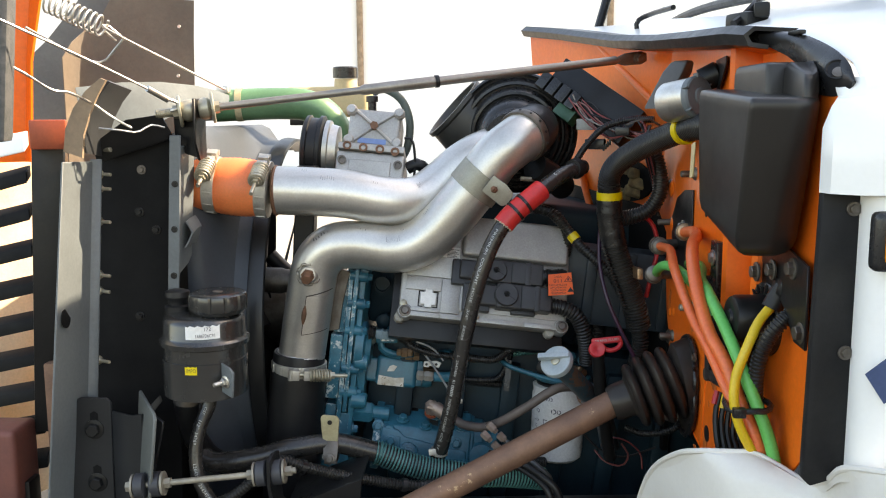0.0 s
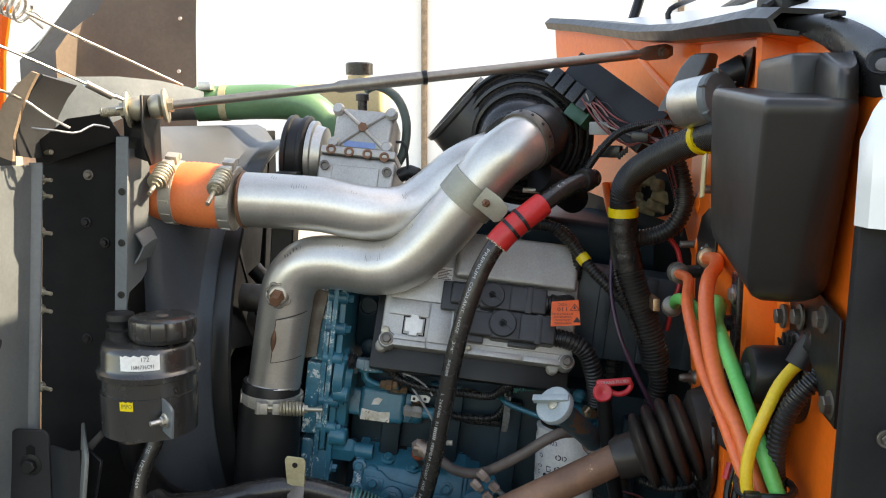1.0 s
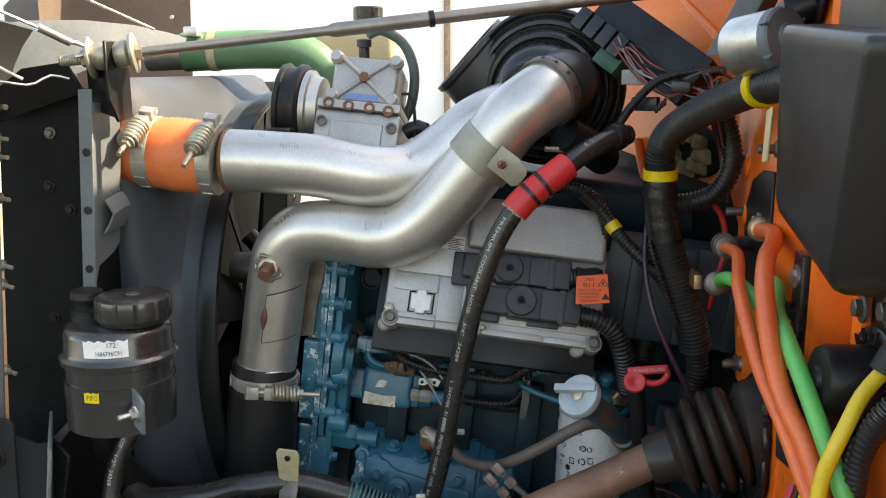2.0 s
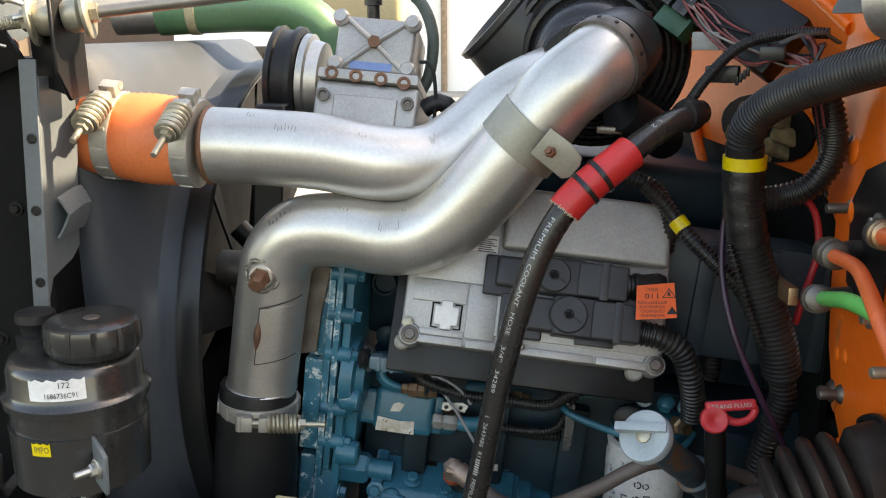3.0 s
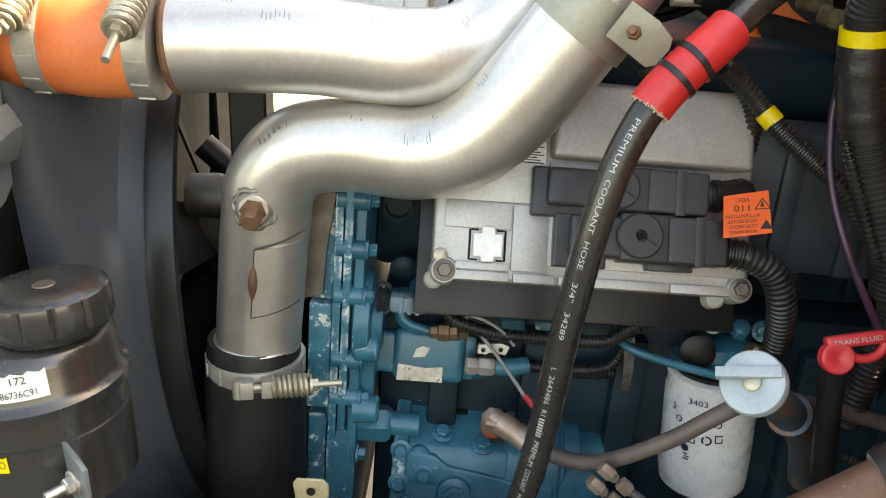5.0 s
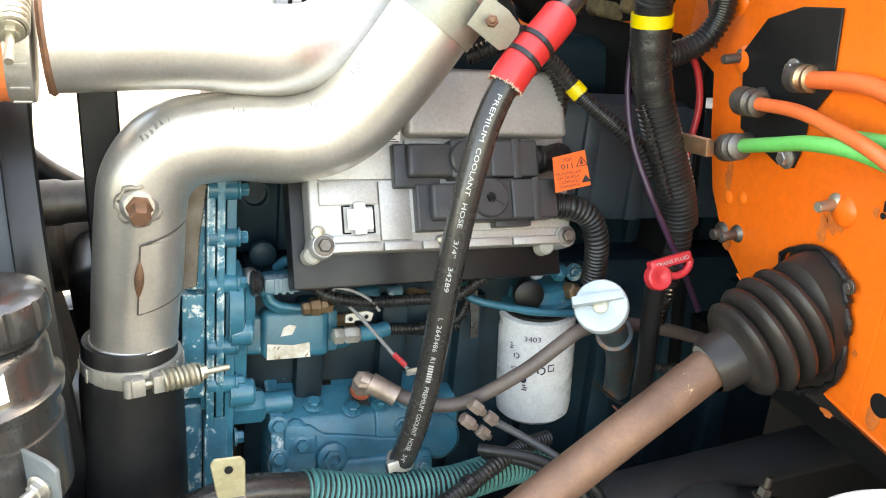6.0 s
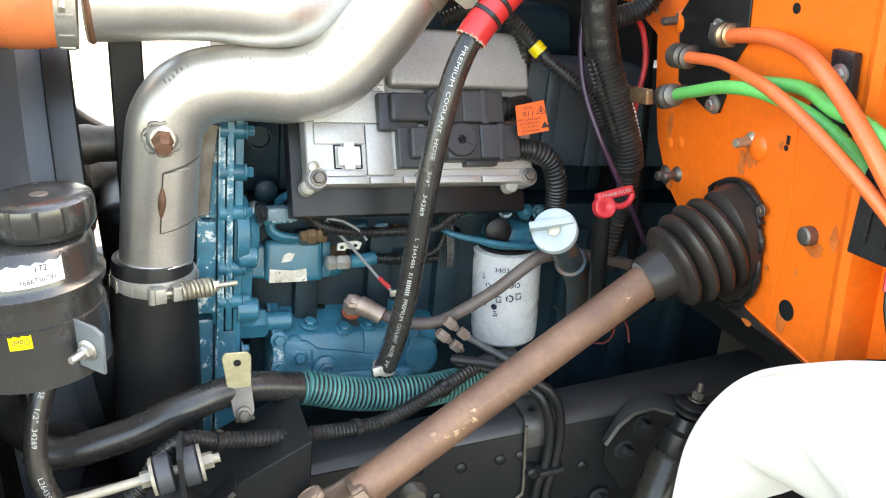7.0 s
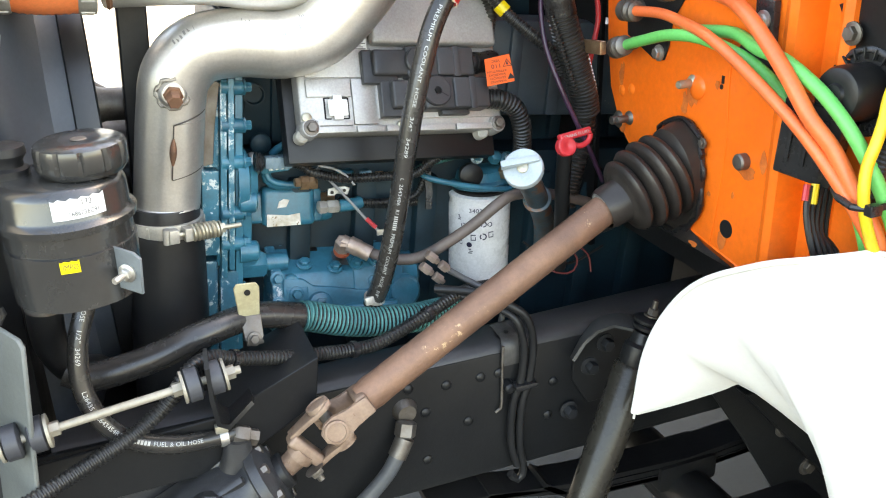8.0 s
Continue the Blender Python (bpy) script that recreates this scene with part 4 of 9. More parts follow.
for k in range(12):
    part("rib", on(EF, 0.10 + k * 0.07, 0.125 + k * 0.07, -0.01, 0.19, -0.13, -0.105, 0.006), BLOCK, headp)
GREYBLUE = mat("worn_grey_blue", (0.038, 0.058, 0.072), (0.018, 0.028, 0.036), rough=0.5, big=8, bump=0.2, chips=(0.25, 0.27, 0.28), chip_at=0.68)
manifold = part("manifold", on(EF, 0.40, 0.95, 0.05, 0.23, -0.12, -0.03, 0.02), GREYBLUE, engine, "worn grey-blue intake manifold")
for k in range(6):
    part("rib", on(EF, 0.43 + k * 0.085, 0.455 + k * 0.085, 0.055, 0.225, -0.04, -0.022, 0.006), GREYBLUE, manifold)

# front gear housing with flanges
gear = part("gear_housing", on(EF, -0.012, 0.030, -0.20, 0.135, -0.45, -0.008, 0.004), BLUE, engine, "blue gear housing with chipped flange edges")
part("front_flange", on(EF, -0.030, -0.007, -0.021, 0.098, -0.45, 0.000, 0.003), BLUEWORN, gear)
part("front_flange", on(EF, -0.036, -0.007, -0.175, -0.026, -0.45, 0.004, 0.004), BLUEWORN, gear)
part("front_flange", on(EF, -0.034, -0.010, -0.40, -0.190, -0.45, -0.006, 0.003), BLUEWORN, gear)
part("gasket_edge", on(EF, -0.006, 0.004, -0.215, 0.120, -0.44, 0.012, 0.002), BLUEWORN, gear, "chipped paint edge")
part("gasket_edge", on(EF, 0.006, 0.016, -0.200, 0.128, -0.44, 0.015, 0.003), BLUEWORN, gear, "chipped paint edge")
part("rear_flange", on(EF, 0.018, 0.031, -0.42, 0.130, -0.44, 0.006, 0.004), BLUE, gear)
part("rear_flange", on(EF, -0.008, 0.026, -0.43, -0.205, -0.44, 0.006, 0.004), BLUEWORN, gear)
for b in (0.112, 0.05, -0.012, -0.10, -0.155):
    part("lug", lathe(EF(0.006, b, 0.002), EF(1, 0, 0) - EF(0, 0, 0), [(-0.010, 0.013), (0.022, 0.013), (0.026, 0.011)], 18), BLUE, gear)
for b in (0.112, 0.05, -0.012, -0.10, -0.155, -0.24, -0.33):
    part("bolt", hexbolt(EF(0.033, b, 0.002), EF(1, 0, 0) - EF(0, 0, 0), 0.0085, 0.010), BLUE, gear)
bm = lathe(EF(0.022, -0.055, -0.035), EF(1, 0, 0) - EF(0, 0, 0), [(0, 0.060), (0.018, 0.056), (0.022, 0.045), (0.034, 0.040)], 30)
lathe(EF(0.025, -0.082, 0.0), EF(1, 0, 0) - EF(0, 0, 0), [(0, 0.020), (0.026, 0.019), (0.029, 0.016)], 20, bm)
lathe(EF(0.025, -0.172, 0.0), EF(1, 0, 0) - EF(0, 0, 0), [(0, 0.020), (0.030, 0.018), (0.033, 0.015)], 20, bm)
on(EF, 0.02, 0.05, -0.17, -0.06, -0.06, -0.01, 0.008, bm)
part("boss", bm, BLUE, gear)
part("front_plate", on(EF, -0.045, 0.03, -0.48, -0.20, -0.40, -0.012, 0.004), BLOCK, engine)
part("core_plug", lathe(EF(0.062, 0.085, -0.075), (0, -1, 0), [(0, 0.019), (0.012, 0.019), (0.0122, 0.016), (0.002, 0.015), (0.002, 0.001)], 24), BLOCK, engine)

mat("rusty_blue", (0.016, 0.105, 0.150), (0.060, 0.038, 0.026), rough=0.42, big=22, bump=0.25, chips=(0.15, 0.07, 0.04), chip_at=0.54, chip_scale=22)
# fuel pump low on the side
pump = thing("fuel_pump", (-0.03, 2.0, 0.92), "blue painted fuel injection pump bolted to the engine", "pump")
PF = span((-0.030, 2.005, 1.0), (0.9935, 0.02, -0.1135), (0.10, 0.25, 0.97))
PN = PF(0, 0, 1) - PF(0, 0, 0)
PS = ((PF(0, 0.80, 0.60)) - PF(0, 0, 0)).normalized()


def pump_slice(a0, a1, grow):
    """A length of the pump body: an upright face below, a face leaning back above."""
    g = grow
    outline = ((-0.092 - g, -0.12), (-0.092 - g, -0.012), (-0.078, 0.004 + g), (-0.012, 0.006 + g), (0.004 + g * 0.6, 0.001 + g), (0.064 + g, -0.072), (0.064 + g, -0.12))
    return plate([PF(a0, b, c) for b, c in outline], PF(a1, 0, 0) - PF(a0, 0, 0), 0.004, 3)


def slope(a, v, c=0.0):
    """A place on the pump's leaning face."""
    return PF(a, 0.004 + 0.060 * v, 0.002 - 0.073 * v) + PS * c


pbody = part("body", pump_slice(-0.112, 0.100, 0.0), BLUE, pump)
part("flange", pump_slice(-0.130, -0.111, 0.007), BLUEWORN, pump)
part("cover", pump_slice(0.02, 0.092, 0.004), BLUE, pump)
part("skirt", on(PF, -0.070, 0.105, -0.098, -0.056, -0.06, 0.020, 0.012, None, 4), BLUE, pump)
part("web", on(PF, -0.108, -0.064, -0.046, -0.016, -0.02, 0.013, 0.006, None, 3), BLUE, pump)
part("nose", lathe(PF(0.098, -0.018, -0.055), PF(1, 0, 0) - PF(0, 0, 0), [(0, 0.056), (0.020, 0.054), (0.028, 0.046), (0.055, 0.042), (0.064, 0.030)], 32), BLUE, pump)
part("governor", lathe(PF(0.120, -0.045, -0.03), PN, [(0, 0.034), (0.030, 0.033), (0.036, 0.027), (0.038, 0.010)], 28), BLUE, pump)
part("port_boss", lathe(PF(-0.046, -0.052, 0.004), PN, [(0, 0.024), (0.018, 0.022), (0.020, 0.018)], 24), BLUE, pbody)
part("drain_plug", lathe(PF(-0.046, -0.052, 0.022), PN, [(0, 0.0145), (0.008, 0.0145), (0.009, 0.009), (0.004, 0.008)], 6), BLUE, pbody)
for a, b in ((-0.004, -0.034), (-0.078, -0.055), (0.078, -0.030)):
    part("hole", lathe(PF(a, b, 0.0062), PN, [(0, 0.0065), (0.0008, 0.0065), (0.001, 0.001)], 14), BLACK, pbody)
part("slot", on(lambda a, b, c=0.0: slope(-0.045, 0.62) + (PF(1, 0, 0) - PF(0, 0, 0)) * a + PS.cross(PF(1, 0, 0) - PF(0, 0, 0)) * b + PS * c, -0.012, 0.012, -0.005, 0.005, -0.002, 0.001, 0.002), BLACK, pbody)
for a, v in ((-0.10, 0.85), (-0.066, 0.20), (0.008, 0.42), (0.030, 0.10), (0.068, 0.12), (0.078, 0.80), (-0.012, 0.05)):
    part("bolt", hexbolt(slope(a, v, 0.004), PS, 0.0095, 0.009), BLUE, pump)
for a, b, c in ((-0.088, -0.030, 0.013), (-0.120, -0.045, 0.012), (-0.120, 0.0, 0.010), (0.088, -0.078, 0.020), (-0.05, -0.078, 0.020), (0.06, -0.02, 0.010)):
    part("bolt", hexbolt(PF(a, b, c), PN, 0.009, 0.009), BLUE, pump)
part("fuel_stain", plate([slope(-0.012, 0.18, 0.0012), slope(0.016, 0.10, 0.0012), slope(0.012, 0.55, 0.0012), slope(-0.010, 0.50, 0.0012)], PS * 0.0006, 0), MATS["rusty_blue"], pbody)
part("ledge", plate([PF(a, b, -0.002) for a, b in ((-0.112, 0.000), (-0.074, -0.004), (-0.056, -0.018), (-0.014, -0.024), (0.030, -0.032), (0.084, -0.036), (0.090, -0.086), (0.070, -0.094), (-0.100, -0.094), (-0.112, -0.084))], PN * 0.014, 0.004, 3), BLUE, pump)
part("cap_screw", lathe(PF(-0.108, -0.072, 0.008), PN, [(0, 0.012), (0.010, 0.012), (0.013, 0.009)], 20), BLUE, pump)
for a, b in ((-0.095, -0.010), (-0.070, -0.085), (0.020, -0.085)):
    part("boss", lathe(PF(a, b, -0.004), PN, [(0, 0.016), (0.012, 0.015), (0.015, 0.012)], 20), BLUE, pump)
part("red_washer", lathe((-0.028, 2.0, 1.043), (0.05, -0.5, 0.87), [(0, 0.0155), (0.007, 0.0155)], 22), mat("orange_seal", (0.50, 0.115, 0.045), (0.36, 0.075, 0.03), rough=0.5), pump, "orange red sealing washer")
part("elbow_fitting", lathe((-0.028, 1.996, 1.05), (0.05, -0.5, 0.87), [(0, 0.015), (0.022, 0.015), (0.026, 0.011)], 6), mat("tan_steel", (0.48, 0.37, 0.31), (0.33, 0.24, 0.19), rough=0.5, metal=0.6, big=30), pump)
part("hex_plug", lathe((-0.212, 2.02, 1.043), (1, 0, -0.1), [(0, 0.022), (0.004, 0.025), (0.044, 0.025), (0.05, 0.020)], 6), BLUE, pump)
part("plug_neck", lathe((-0.17, 2.02, 1.040), (1, 0, -0.1), [(0, 0.016), (0.045, 0.016)], 20), BLUE, pump)

# feed pump with a torn label, above
feed = thing("lift_pump", (-0.10, 2.03, 1.10), "blue fuel lift pump with a torn paper label", "pump")
LF = span((-0.106, 2.030, 1.132), (0.9935, 0, -0.1135), (0.10, 0.2, 0.97))
bm = on(LF, -0.05, 0.045, -0.035, 0.035, -0.07, 0.0, 0.012, None, 3)
on(LF, -0.095, -0.04, -0.030, 0.026, -0.07, -0.010, 0.008, bm, 3)
on(LF, 0.03, 0.058, -0.03, 0.03, -0.05, -0.008, 0.006, bm)
lathe(LF(0.05, -0.015, -0.03), LF(1, 0, 0) - LF(0, 0, 0), [(0, 0.018), (0.02, 0.017), (0.03, 0.013)], 20, bm)
part("body", bm, BLUE, feed)
part("label", plate([LF(-0.043, -0.034, 0.001), LF(0.017, -0.033, 0.001), LF(0.016, -0.012, 0.001), LF(-0.006, -0.015, 0.001), LF(-0.042, -0.012, 0.001)], LF(0, 0, 0.001) - LF(0, 0, 0), 0), mat("stained_paper", (0.72, 0.70, 0.64), (0.45, 0.38, 0.28), rough=0.6, big=40, chips=(0.20, 0.14, 0.08), chip_at=0.58, chip_scale=60), feed, "torn stained paper label")
part("label", plate([LF(-0.024, -0.002, 0.001), LF(-0.008, 0.000, 0.001), LF(-0.002, 0.012, 0.001), LF(-0.012, 0.014, 0.001), LF(-0.020, 0.010, 0.001)], LF(0, 0, 0.001) - LF(0, 0, 0), 0), MATS["stained_paper"], feed)
part("fitting", lathe(LF(0.055, 0.012, -0.02), LF(1, 0, 0) - LF(0, 0, 0), [(0, 0.009), (0.014, 0.009), (0.015, 0.011), (0.028, 0.011)], 6), BRASS, feed)

# ---- fuel filter ----
filt = thing("fuel_filter", (0.262, 2.05, 0.90), "white spin-on fuel filter with small dark markings", "filter")
FA = (0.035, 0.0, 1)
part("canister", lathe((0.2585, 2.050, 0.911), FA, [(0.010, 0.032), (0.014, 0.050), (0.022, 0.058), (0.04, 0.0600), (0.165, 0.0605), (0.176, 0.0585), (0.184, 0.0605), (0.188, 0.0605), (0.191, 0.055)], 48), FILTERWHITE, filt)
part("seat", lathe((0.2652, 2.050, 1.099), FA, [(0, 0.052), (0.008, 0.054), (0.014, 0.040), (0.030, 0.030)], 30), BLACK, filt)

head_ = thing("filter_head", (0.266, 2.07, 1.10), "blue cast filter head with fittings above the filter", "filter head")
part("casting", lathe((0.266, 2.055, 1.112), FA, [(0, 0.058), (0.010, 0.058), (0.014, 0.048), (0.030, 0.044), (0.036, 0.030)], 36), BLUE, head_)
part("arm", on(span((0.266, 2.08, 1.13), (1, 0, -0.1), (0, 0.2, 1)), -0.045, 0.060, -0.02, 0.035, -0.03, 0.02, 0.008, None, 3), BLUE, head_)
part("plug", lathe((0.235, 2.035, 1.142), (-0.15, -1, 0.15), [(0, 0.018), (0.012, 0.018), (0.014, 0.022), (0.030, 0.022), (0.033, 0.016)], 28), BLACK, head_, "black sensor plug")
part("hex_fitting", lathe((0.300, 2.03, 1.135), (0.4, -0.8, 0.1), [(0, 0.009), (0.003, 0.0135), (0.018, 0.0135), (0.021, 0.010), (0.034, 0.009)], 6), BRASS, head_, "brass fitting")
part("hex_fitting", lathe((0.285, 2.03, 1.160), (0.1, -0.6, 0.8), [(0, 0.009), (0.003, 0.0125), (0.018, 0.0125), (0.021, 0.008)], 6), BLUE, head_)
for x, z in ((0.255, 1.170), (0.318, 1.158)):
    part("bolt", hexbolt((x, 2.038, z), (0, -0.9, 0.35), 0.009, 0.009), BLUEWORN, head_)

# ---- oil filler tube with wing cap ----
CAPZINC = mat("blue_zinc_plate", (0.44, 0.49, 0.50), (0.36, 0.42, 0.44), rough=0.5, metal=0.3, big=30, fine=260, bump=0.06)
filler = thing("oil_filler_tube", (0.30, 1.86, 0.95), "blue and rust oil filler tube with zinc wing cap", "filler tube")
fa = Vector((-0.49, -0.615, 0.615)).normalized()
fc0 = Vector((0.237, 1.803, 1.216))
part("tube", tube([fc0 + fa * 0.004, fc0 - fa * 0.06, fc0 - fa * 0.12, fc0 - fa * 0.18 + Vector((0, 0, -0.004)), fc0 - fa * 0.24 + Vector((0, 0, -0.02)), fc0 - fa * 0.30 + Vector((-0.01, 0, -0.06))], 0.0205, 20), MATS["rusty_blue"], filler)
cap = part("cap", lathe(fc0, fa, [(0, 0.030), (0.002, 0.0335), (0.012, 0.0335), (0.014, 0.032), (0.0148, 0.016), (0.0135, 0.013), (0.0135, 0.002)], 36), CAPZINC, filler, "zinc plated cap")
part("stud", lathe(fc0 + fa * 0.0130, fa, [(0, 0.0095), (0.003, 0.0095), (0.0045, 0.007), (0.0048, 0.001)], 20), ZINC, cap)
CF = span(fc0 + fa * 0.016, (0.90, -0.25, 0.12), (0.1, 0.7, 0.7))
part("wing", on(CF, -0.034, 0.029, 0.002, 0.013, -0.003, 0.0095, 0.0012), CAPZINC, cap)
part("collar", lathe(fc0 - fa * 0.150, fa, [(-0.006, 0.021), (-0.004, 0.0255), (0.000, 0.0265), (0.004, 0.0255), (0.006, 0.021)], 32), MATS["rusty_blue"], filler)

# ---- dipstick with red handle ----
dip = thing("dipstick", (0.34, 1.85, 1.0), "transmission dipstick with a red plastic loop handle", "dipstick")
part("tube", tube([(0.317, 1.812, 1.235), (0.322, 1.825, 1.19), (0.335, 1.85, 1.10), (0.36, 1.90, 0.98)], 0.013, 14), BLACK, dip)
DF0 = span((0.318, 1.808, 1.254), (0.97, 0.05, 0.10), (-0.1, 0.35, 0.9))


def DF(a, b, c=0.0):
    return DF0(a * 0.86, b * 0.86, c * 0.86)


handle = on(DF0, -0.014, 0.046, 0.000, 0.013, -0.007, 0.007, 0.004, None, 3)
lathe(DF0(-0.005, -0.009), DF0(0, 0, 1) - DF0(0, 0, 0), [(-0.007, 0.003), (-0.008, 0.006), (-0.008, 0.0145), (-0.006, 0.0165), (0.006, 0.0165), (0.008, 0.0145), (0.008, 0.006), (0.006, 0.003)], 28, handle)
tube([DF0(0.004, 0.002), DF0(0.010, -0.009), DF0(0.022, -0.014), DF0(0.036, -0.011), DF0(0.044, -0.002), DF0(0.042, 0.006)], 0.0048, 12, 0.004, handle)
part("handle", handle, REDPL, dip, "red plastic handle")

# ---- steering shaft and bellows ----
shaft = thing("steering_shaft", (0.1, 1.68, 0.9), "rusty brown steering shaft with a universal joint", "steering shaft")
s0, s1 = Vector((0.345, 1.708, 1.172)), Vector((-0.098, 1.668, 0.945))
sd = (s1 - s0).normalized()
part("tube", lathe(s0, sd, [(0, 0.0235), (0.02, 0.0255), (0.46, 0.0255), (0.478, 0.0265), (0.50, 0.024)], 28), RUST, shaft)
part("collar", lathe(s0, sd, [(-0.012, 0.030), (0.004, 0.0315), (0.014, 0.030), (0.016, 0.027)], 28), STEEL, shaft)
sn = Vector((0.1, -0.95, 0.3))
sn = (sn - sd * sn.dot(sd)).normalized()
sw = sd.cross(sn)


def yoke(end, way, flat, other, rr=0.027):
    """A fork of two arms about a cross pin."""
    bm = bmesh.new()
    for k in (-1, 1):
        o = end + flat * (0.027 * k)
        plate([o - other * 0.014 + way * -0.004, o + other * 0.014 + way * -0.004, o + other * 0.016 + way * 0.03, o + other * 0.021 + way * 0.052, o + other * 0.019 + way * 0.068, o + other * 0.008 + way * 0.080, o - other * 0.008 + way * 0.080, o - other * 0.019 + way * 0.068, o - other * 0.021 + way * 0.052, o - other * 0.016 + way * 0.03], flat * (0.008 * k), 0.002, 2, bm)
        lathe(o + way * 0.060, flat * k, [(0.0, 0.018), (0.013, 0.018), (0.014, 0.0145), (0.012, 0.014), (0.012, 0.002)], 24, bm)
    slab(end + way * 0.004, (0.020, 0.062, 0.036), turned(way, other), 0.007, 3, bm)
    return bm


YOKE = mat("worn_yoke", (0.34, 0.235, 0.17), (0.21, 0.13, 0.09), rough=0.55, metal=0.35, big=22, fine=200, bump=0.3, chips=(0.16, 0.085, 0.05), chip_at=0.62, chip_scale=30)
part("yoke", yoke(s1 - sd * 0.004, sd, sn, sw), YOKE, shaft, "rusty forked yoke")
jc = s1 + sd * 0.056
bm = lathe(jc - sn * 0.03, sn, [(0, 0.010), (0.06, 0.010)], 14)
lathe(jc - sw * 0.03, sw, [(0, 0.010), (0.06, 0.010)], 14, bm)
part("cross_pin", bm, DULL, shaft)
sd2 = (Vector((-0.226, 1.679, 0.846)) - jc).normalized()
part("yoke", yoke(jc + sd2 * 0.060, -sd2, sw, sn), YOKE, shaft)
bm = lathe(jc + sd2 * 0.055, sd2, [(0, 0.023), (0.016, 0.023), (0.018, 0.018), (0.05, 0.016)], 24)
part("clamp_stub", bm, YOKE, shaft)
part("pinch_bolt", hexbolt(jc + sd2 * 0.064 + sn * 0.020 - sw * 0.026, -sw, 0.010, 0.010, stud=0.010), DULL, shaft)

bellows = thing("steering_bellows", (0.42, 1.70, 1.15), "black ribbed rubber bellows bolted to the orange firewall", "bellows")
ba, bx = Vector((0.338, 1.708, 1.167)), Vector((0.93, 0.0, 0.36)).normalized()
prof = [(-0.010, 0.031), (0.0, 0.035), (0.026, 0.036), (0.030, 0.042)]
for k, big in enumerate((0.062, 0.069, 0.072, 0.071)):
    h = 0.031 + k * 0.0235
    prof += [(h, big - 0.015), (h + 0.001, big - 0.008), (h + 0.0035, big - 0.003), (h + 0.008, big), (h + 0.0125, big - 0.001), (h + 0.0165, big - 0.005), (h + 0.019, big - 0.012), (h + 0.0205, big - 0.020)]
bel = bmesh.new()
rings = []
steps = [(ba + bx * h, bx, r, r) for h, r in prof]
steps += [(Vector((0.456, 1.710, 1.208)), Vector((0.97, 0, 0.2)), 0.062, 0.074), (Vector((0.465, 1.711, 1.205)), Vector((1, 0, 0.05)), 0.064, 0.084), (Vector((0.473, 1.712, 1.202)), Vector((1, 0, 0)), 0.065, 0.091)]
for c, ax, ry, rz in steps:
    rise = (Vector((0, 0, 1)) - ax * ax.z).normalized()
    acr = rise.cross(ax)
    rings.append([bel.verts.new(c + acr * ry * math.cos(a) + rise * rz * math.sin(a)) for a in (2 * math.pi * q / 48 for q in range(48))])
for a, b in zip(rings, rings[1:]):
    for k in range(48):
        bel.faces.new((a[k], a[(k + 1) % 48], b[(k + 1) % 48], b[k]))
bmesh.ops.recalc_face_normals(bel, faces=bel.faces[:])
part("bellows", bel, BOOT, bellows)
fl = [(1.640, 1.180), (1.650, 1.135), (1.668, 1.118), (1.71, 1.095), (1.77, 1.100), (1.788, 1.14), (1.788, 1.22), (1.765, 1.28), (1.71, 1.302), (1.665, 1.292), (1.650, 1.263), (1.640, 1.215)]
fl = [(1.714 + (y - 1.712) * 0.89, 1.200 + (z - 1.200) * 0.93) for y, z in fl]
part("flange", plate([(0.472, y, z) for y, z in fl], (0.007, 0, 0), 0.003, 2), BOOT, bellows, "rubber mounting flange")
for y, z in ((1.722, 1.281), (1.655, 1.270)):
    part("screw", hexbolt((0.470, y, z), (-1, 0, 0), 0.006, 0.004), DULL, bellows)

random.seed(11)
edge = [Vector((0.471, y, z)) for y, z in fl[3:] + fl[:4]]
edge = [p + Vector((0, random.uniform(-0.004, 0.004), random.uniform(-0.003, 0.003))) for p in spline(edge, 0.012)]
part("sealant", sweep(bmesh.new(), edge, lambda i: 0.0045 + 0.0025 * math.sin(i * 1.9) * math.sin(i * 0.7), 8), TAPE, bellows, "smeared black sealant")

# ---- power steering reservoir ----
res = thing("steering_reservoir", (-0.448, 1.705, 1.165), "black power steering fluid reservoir with a ribbed cap", "fluid reservoir")
RESP = mat("reservoir_plastic", (0.031, 0.0307, 0.029), (0.021, 0.021, 0.0204), rough=0.25, big=9, fine=240, bump=0.008, spread=0.08, spec=0.62, coat=0.25)
RC = Vector((-0.448, 1.705, 1.165))
part("body", lathe(RC, (0.01, 0, 1), [(0.020, 0.030), (0.022, 0.064), (0.030, 0.073), (0.09, 0.0765), (0.118, 0.0765), (0.121, 0.083), (0.130, 0.084), (0.134, 0.079), (0.138, 0.0768), (0.164, 0.0760), (0.172, 0.0725), (0.177, 0.064), (0.179, 0.030)], 56), RESP, res)
lobed = bmesh.new()
rings = []
for h, r, deep in ((0, 0.048, 0), (0.006, 0.0525, 0.2), (0.010, 0.0545, 1), (0.030, 0.0545, 1), (0.036, 0.053, 0.7), (0.0395, 0.047, 0), (0.040, 0.020, 0), (0.0385, 0.006, 0)):
    ring = []
    for k in range(96):
        a = 2 * math.pi * k / 96
        notch = max(0.0, math.cos(12 * a) - 0.72) / 0.28
        ring.append(lobed.verts.new((-0.417 + (r - 0.0030 * deep * notch) * math.cos(a), 1.700 + (r - 0.0030 * deep * notch) * math.sin(a), 1.344 + h)))
    rings.append(ring)
for lo_, hi_ in zip(rings, rings[1:]):
    for k in range(96):
        lobed.faces.new((lo_[k], lo_[(k + 1) % 96], hi_[(k + 1) % 96], hi_[k]))
lobed.faces.new(rings[0][::-1])
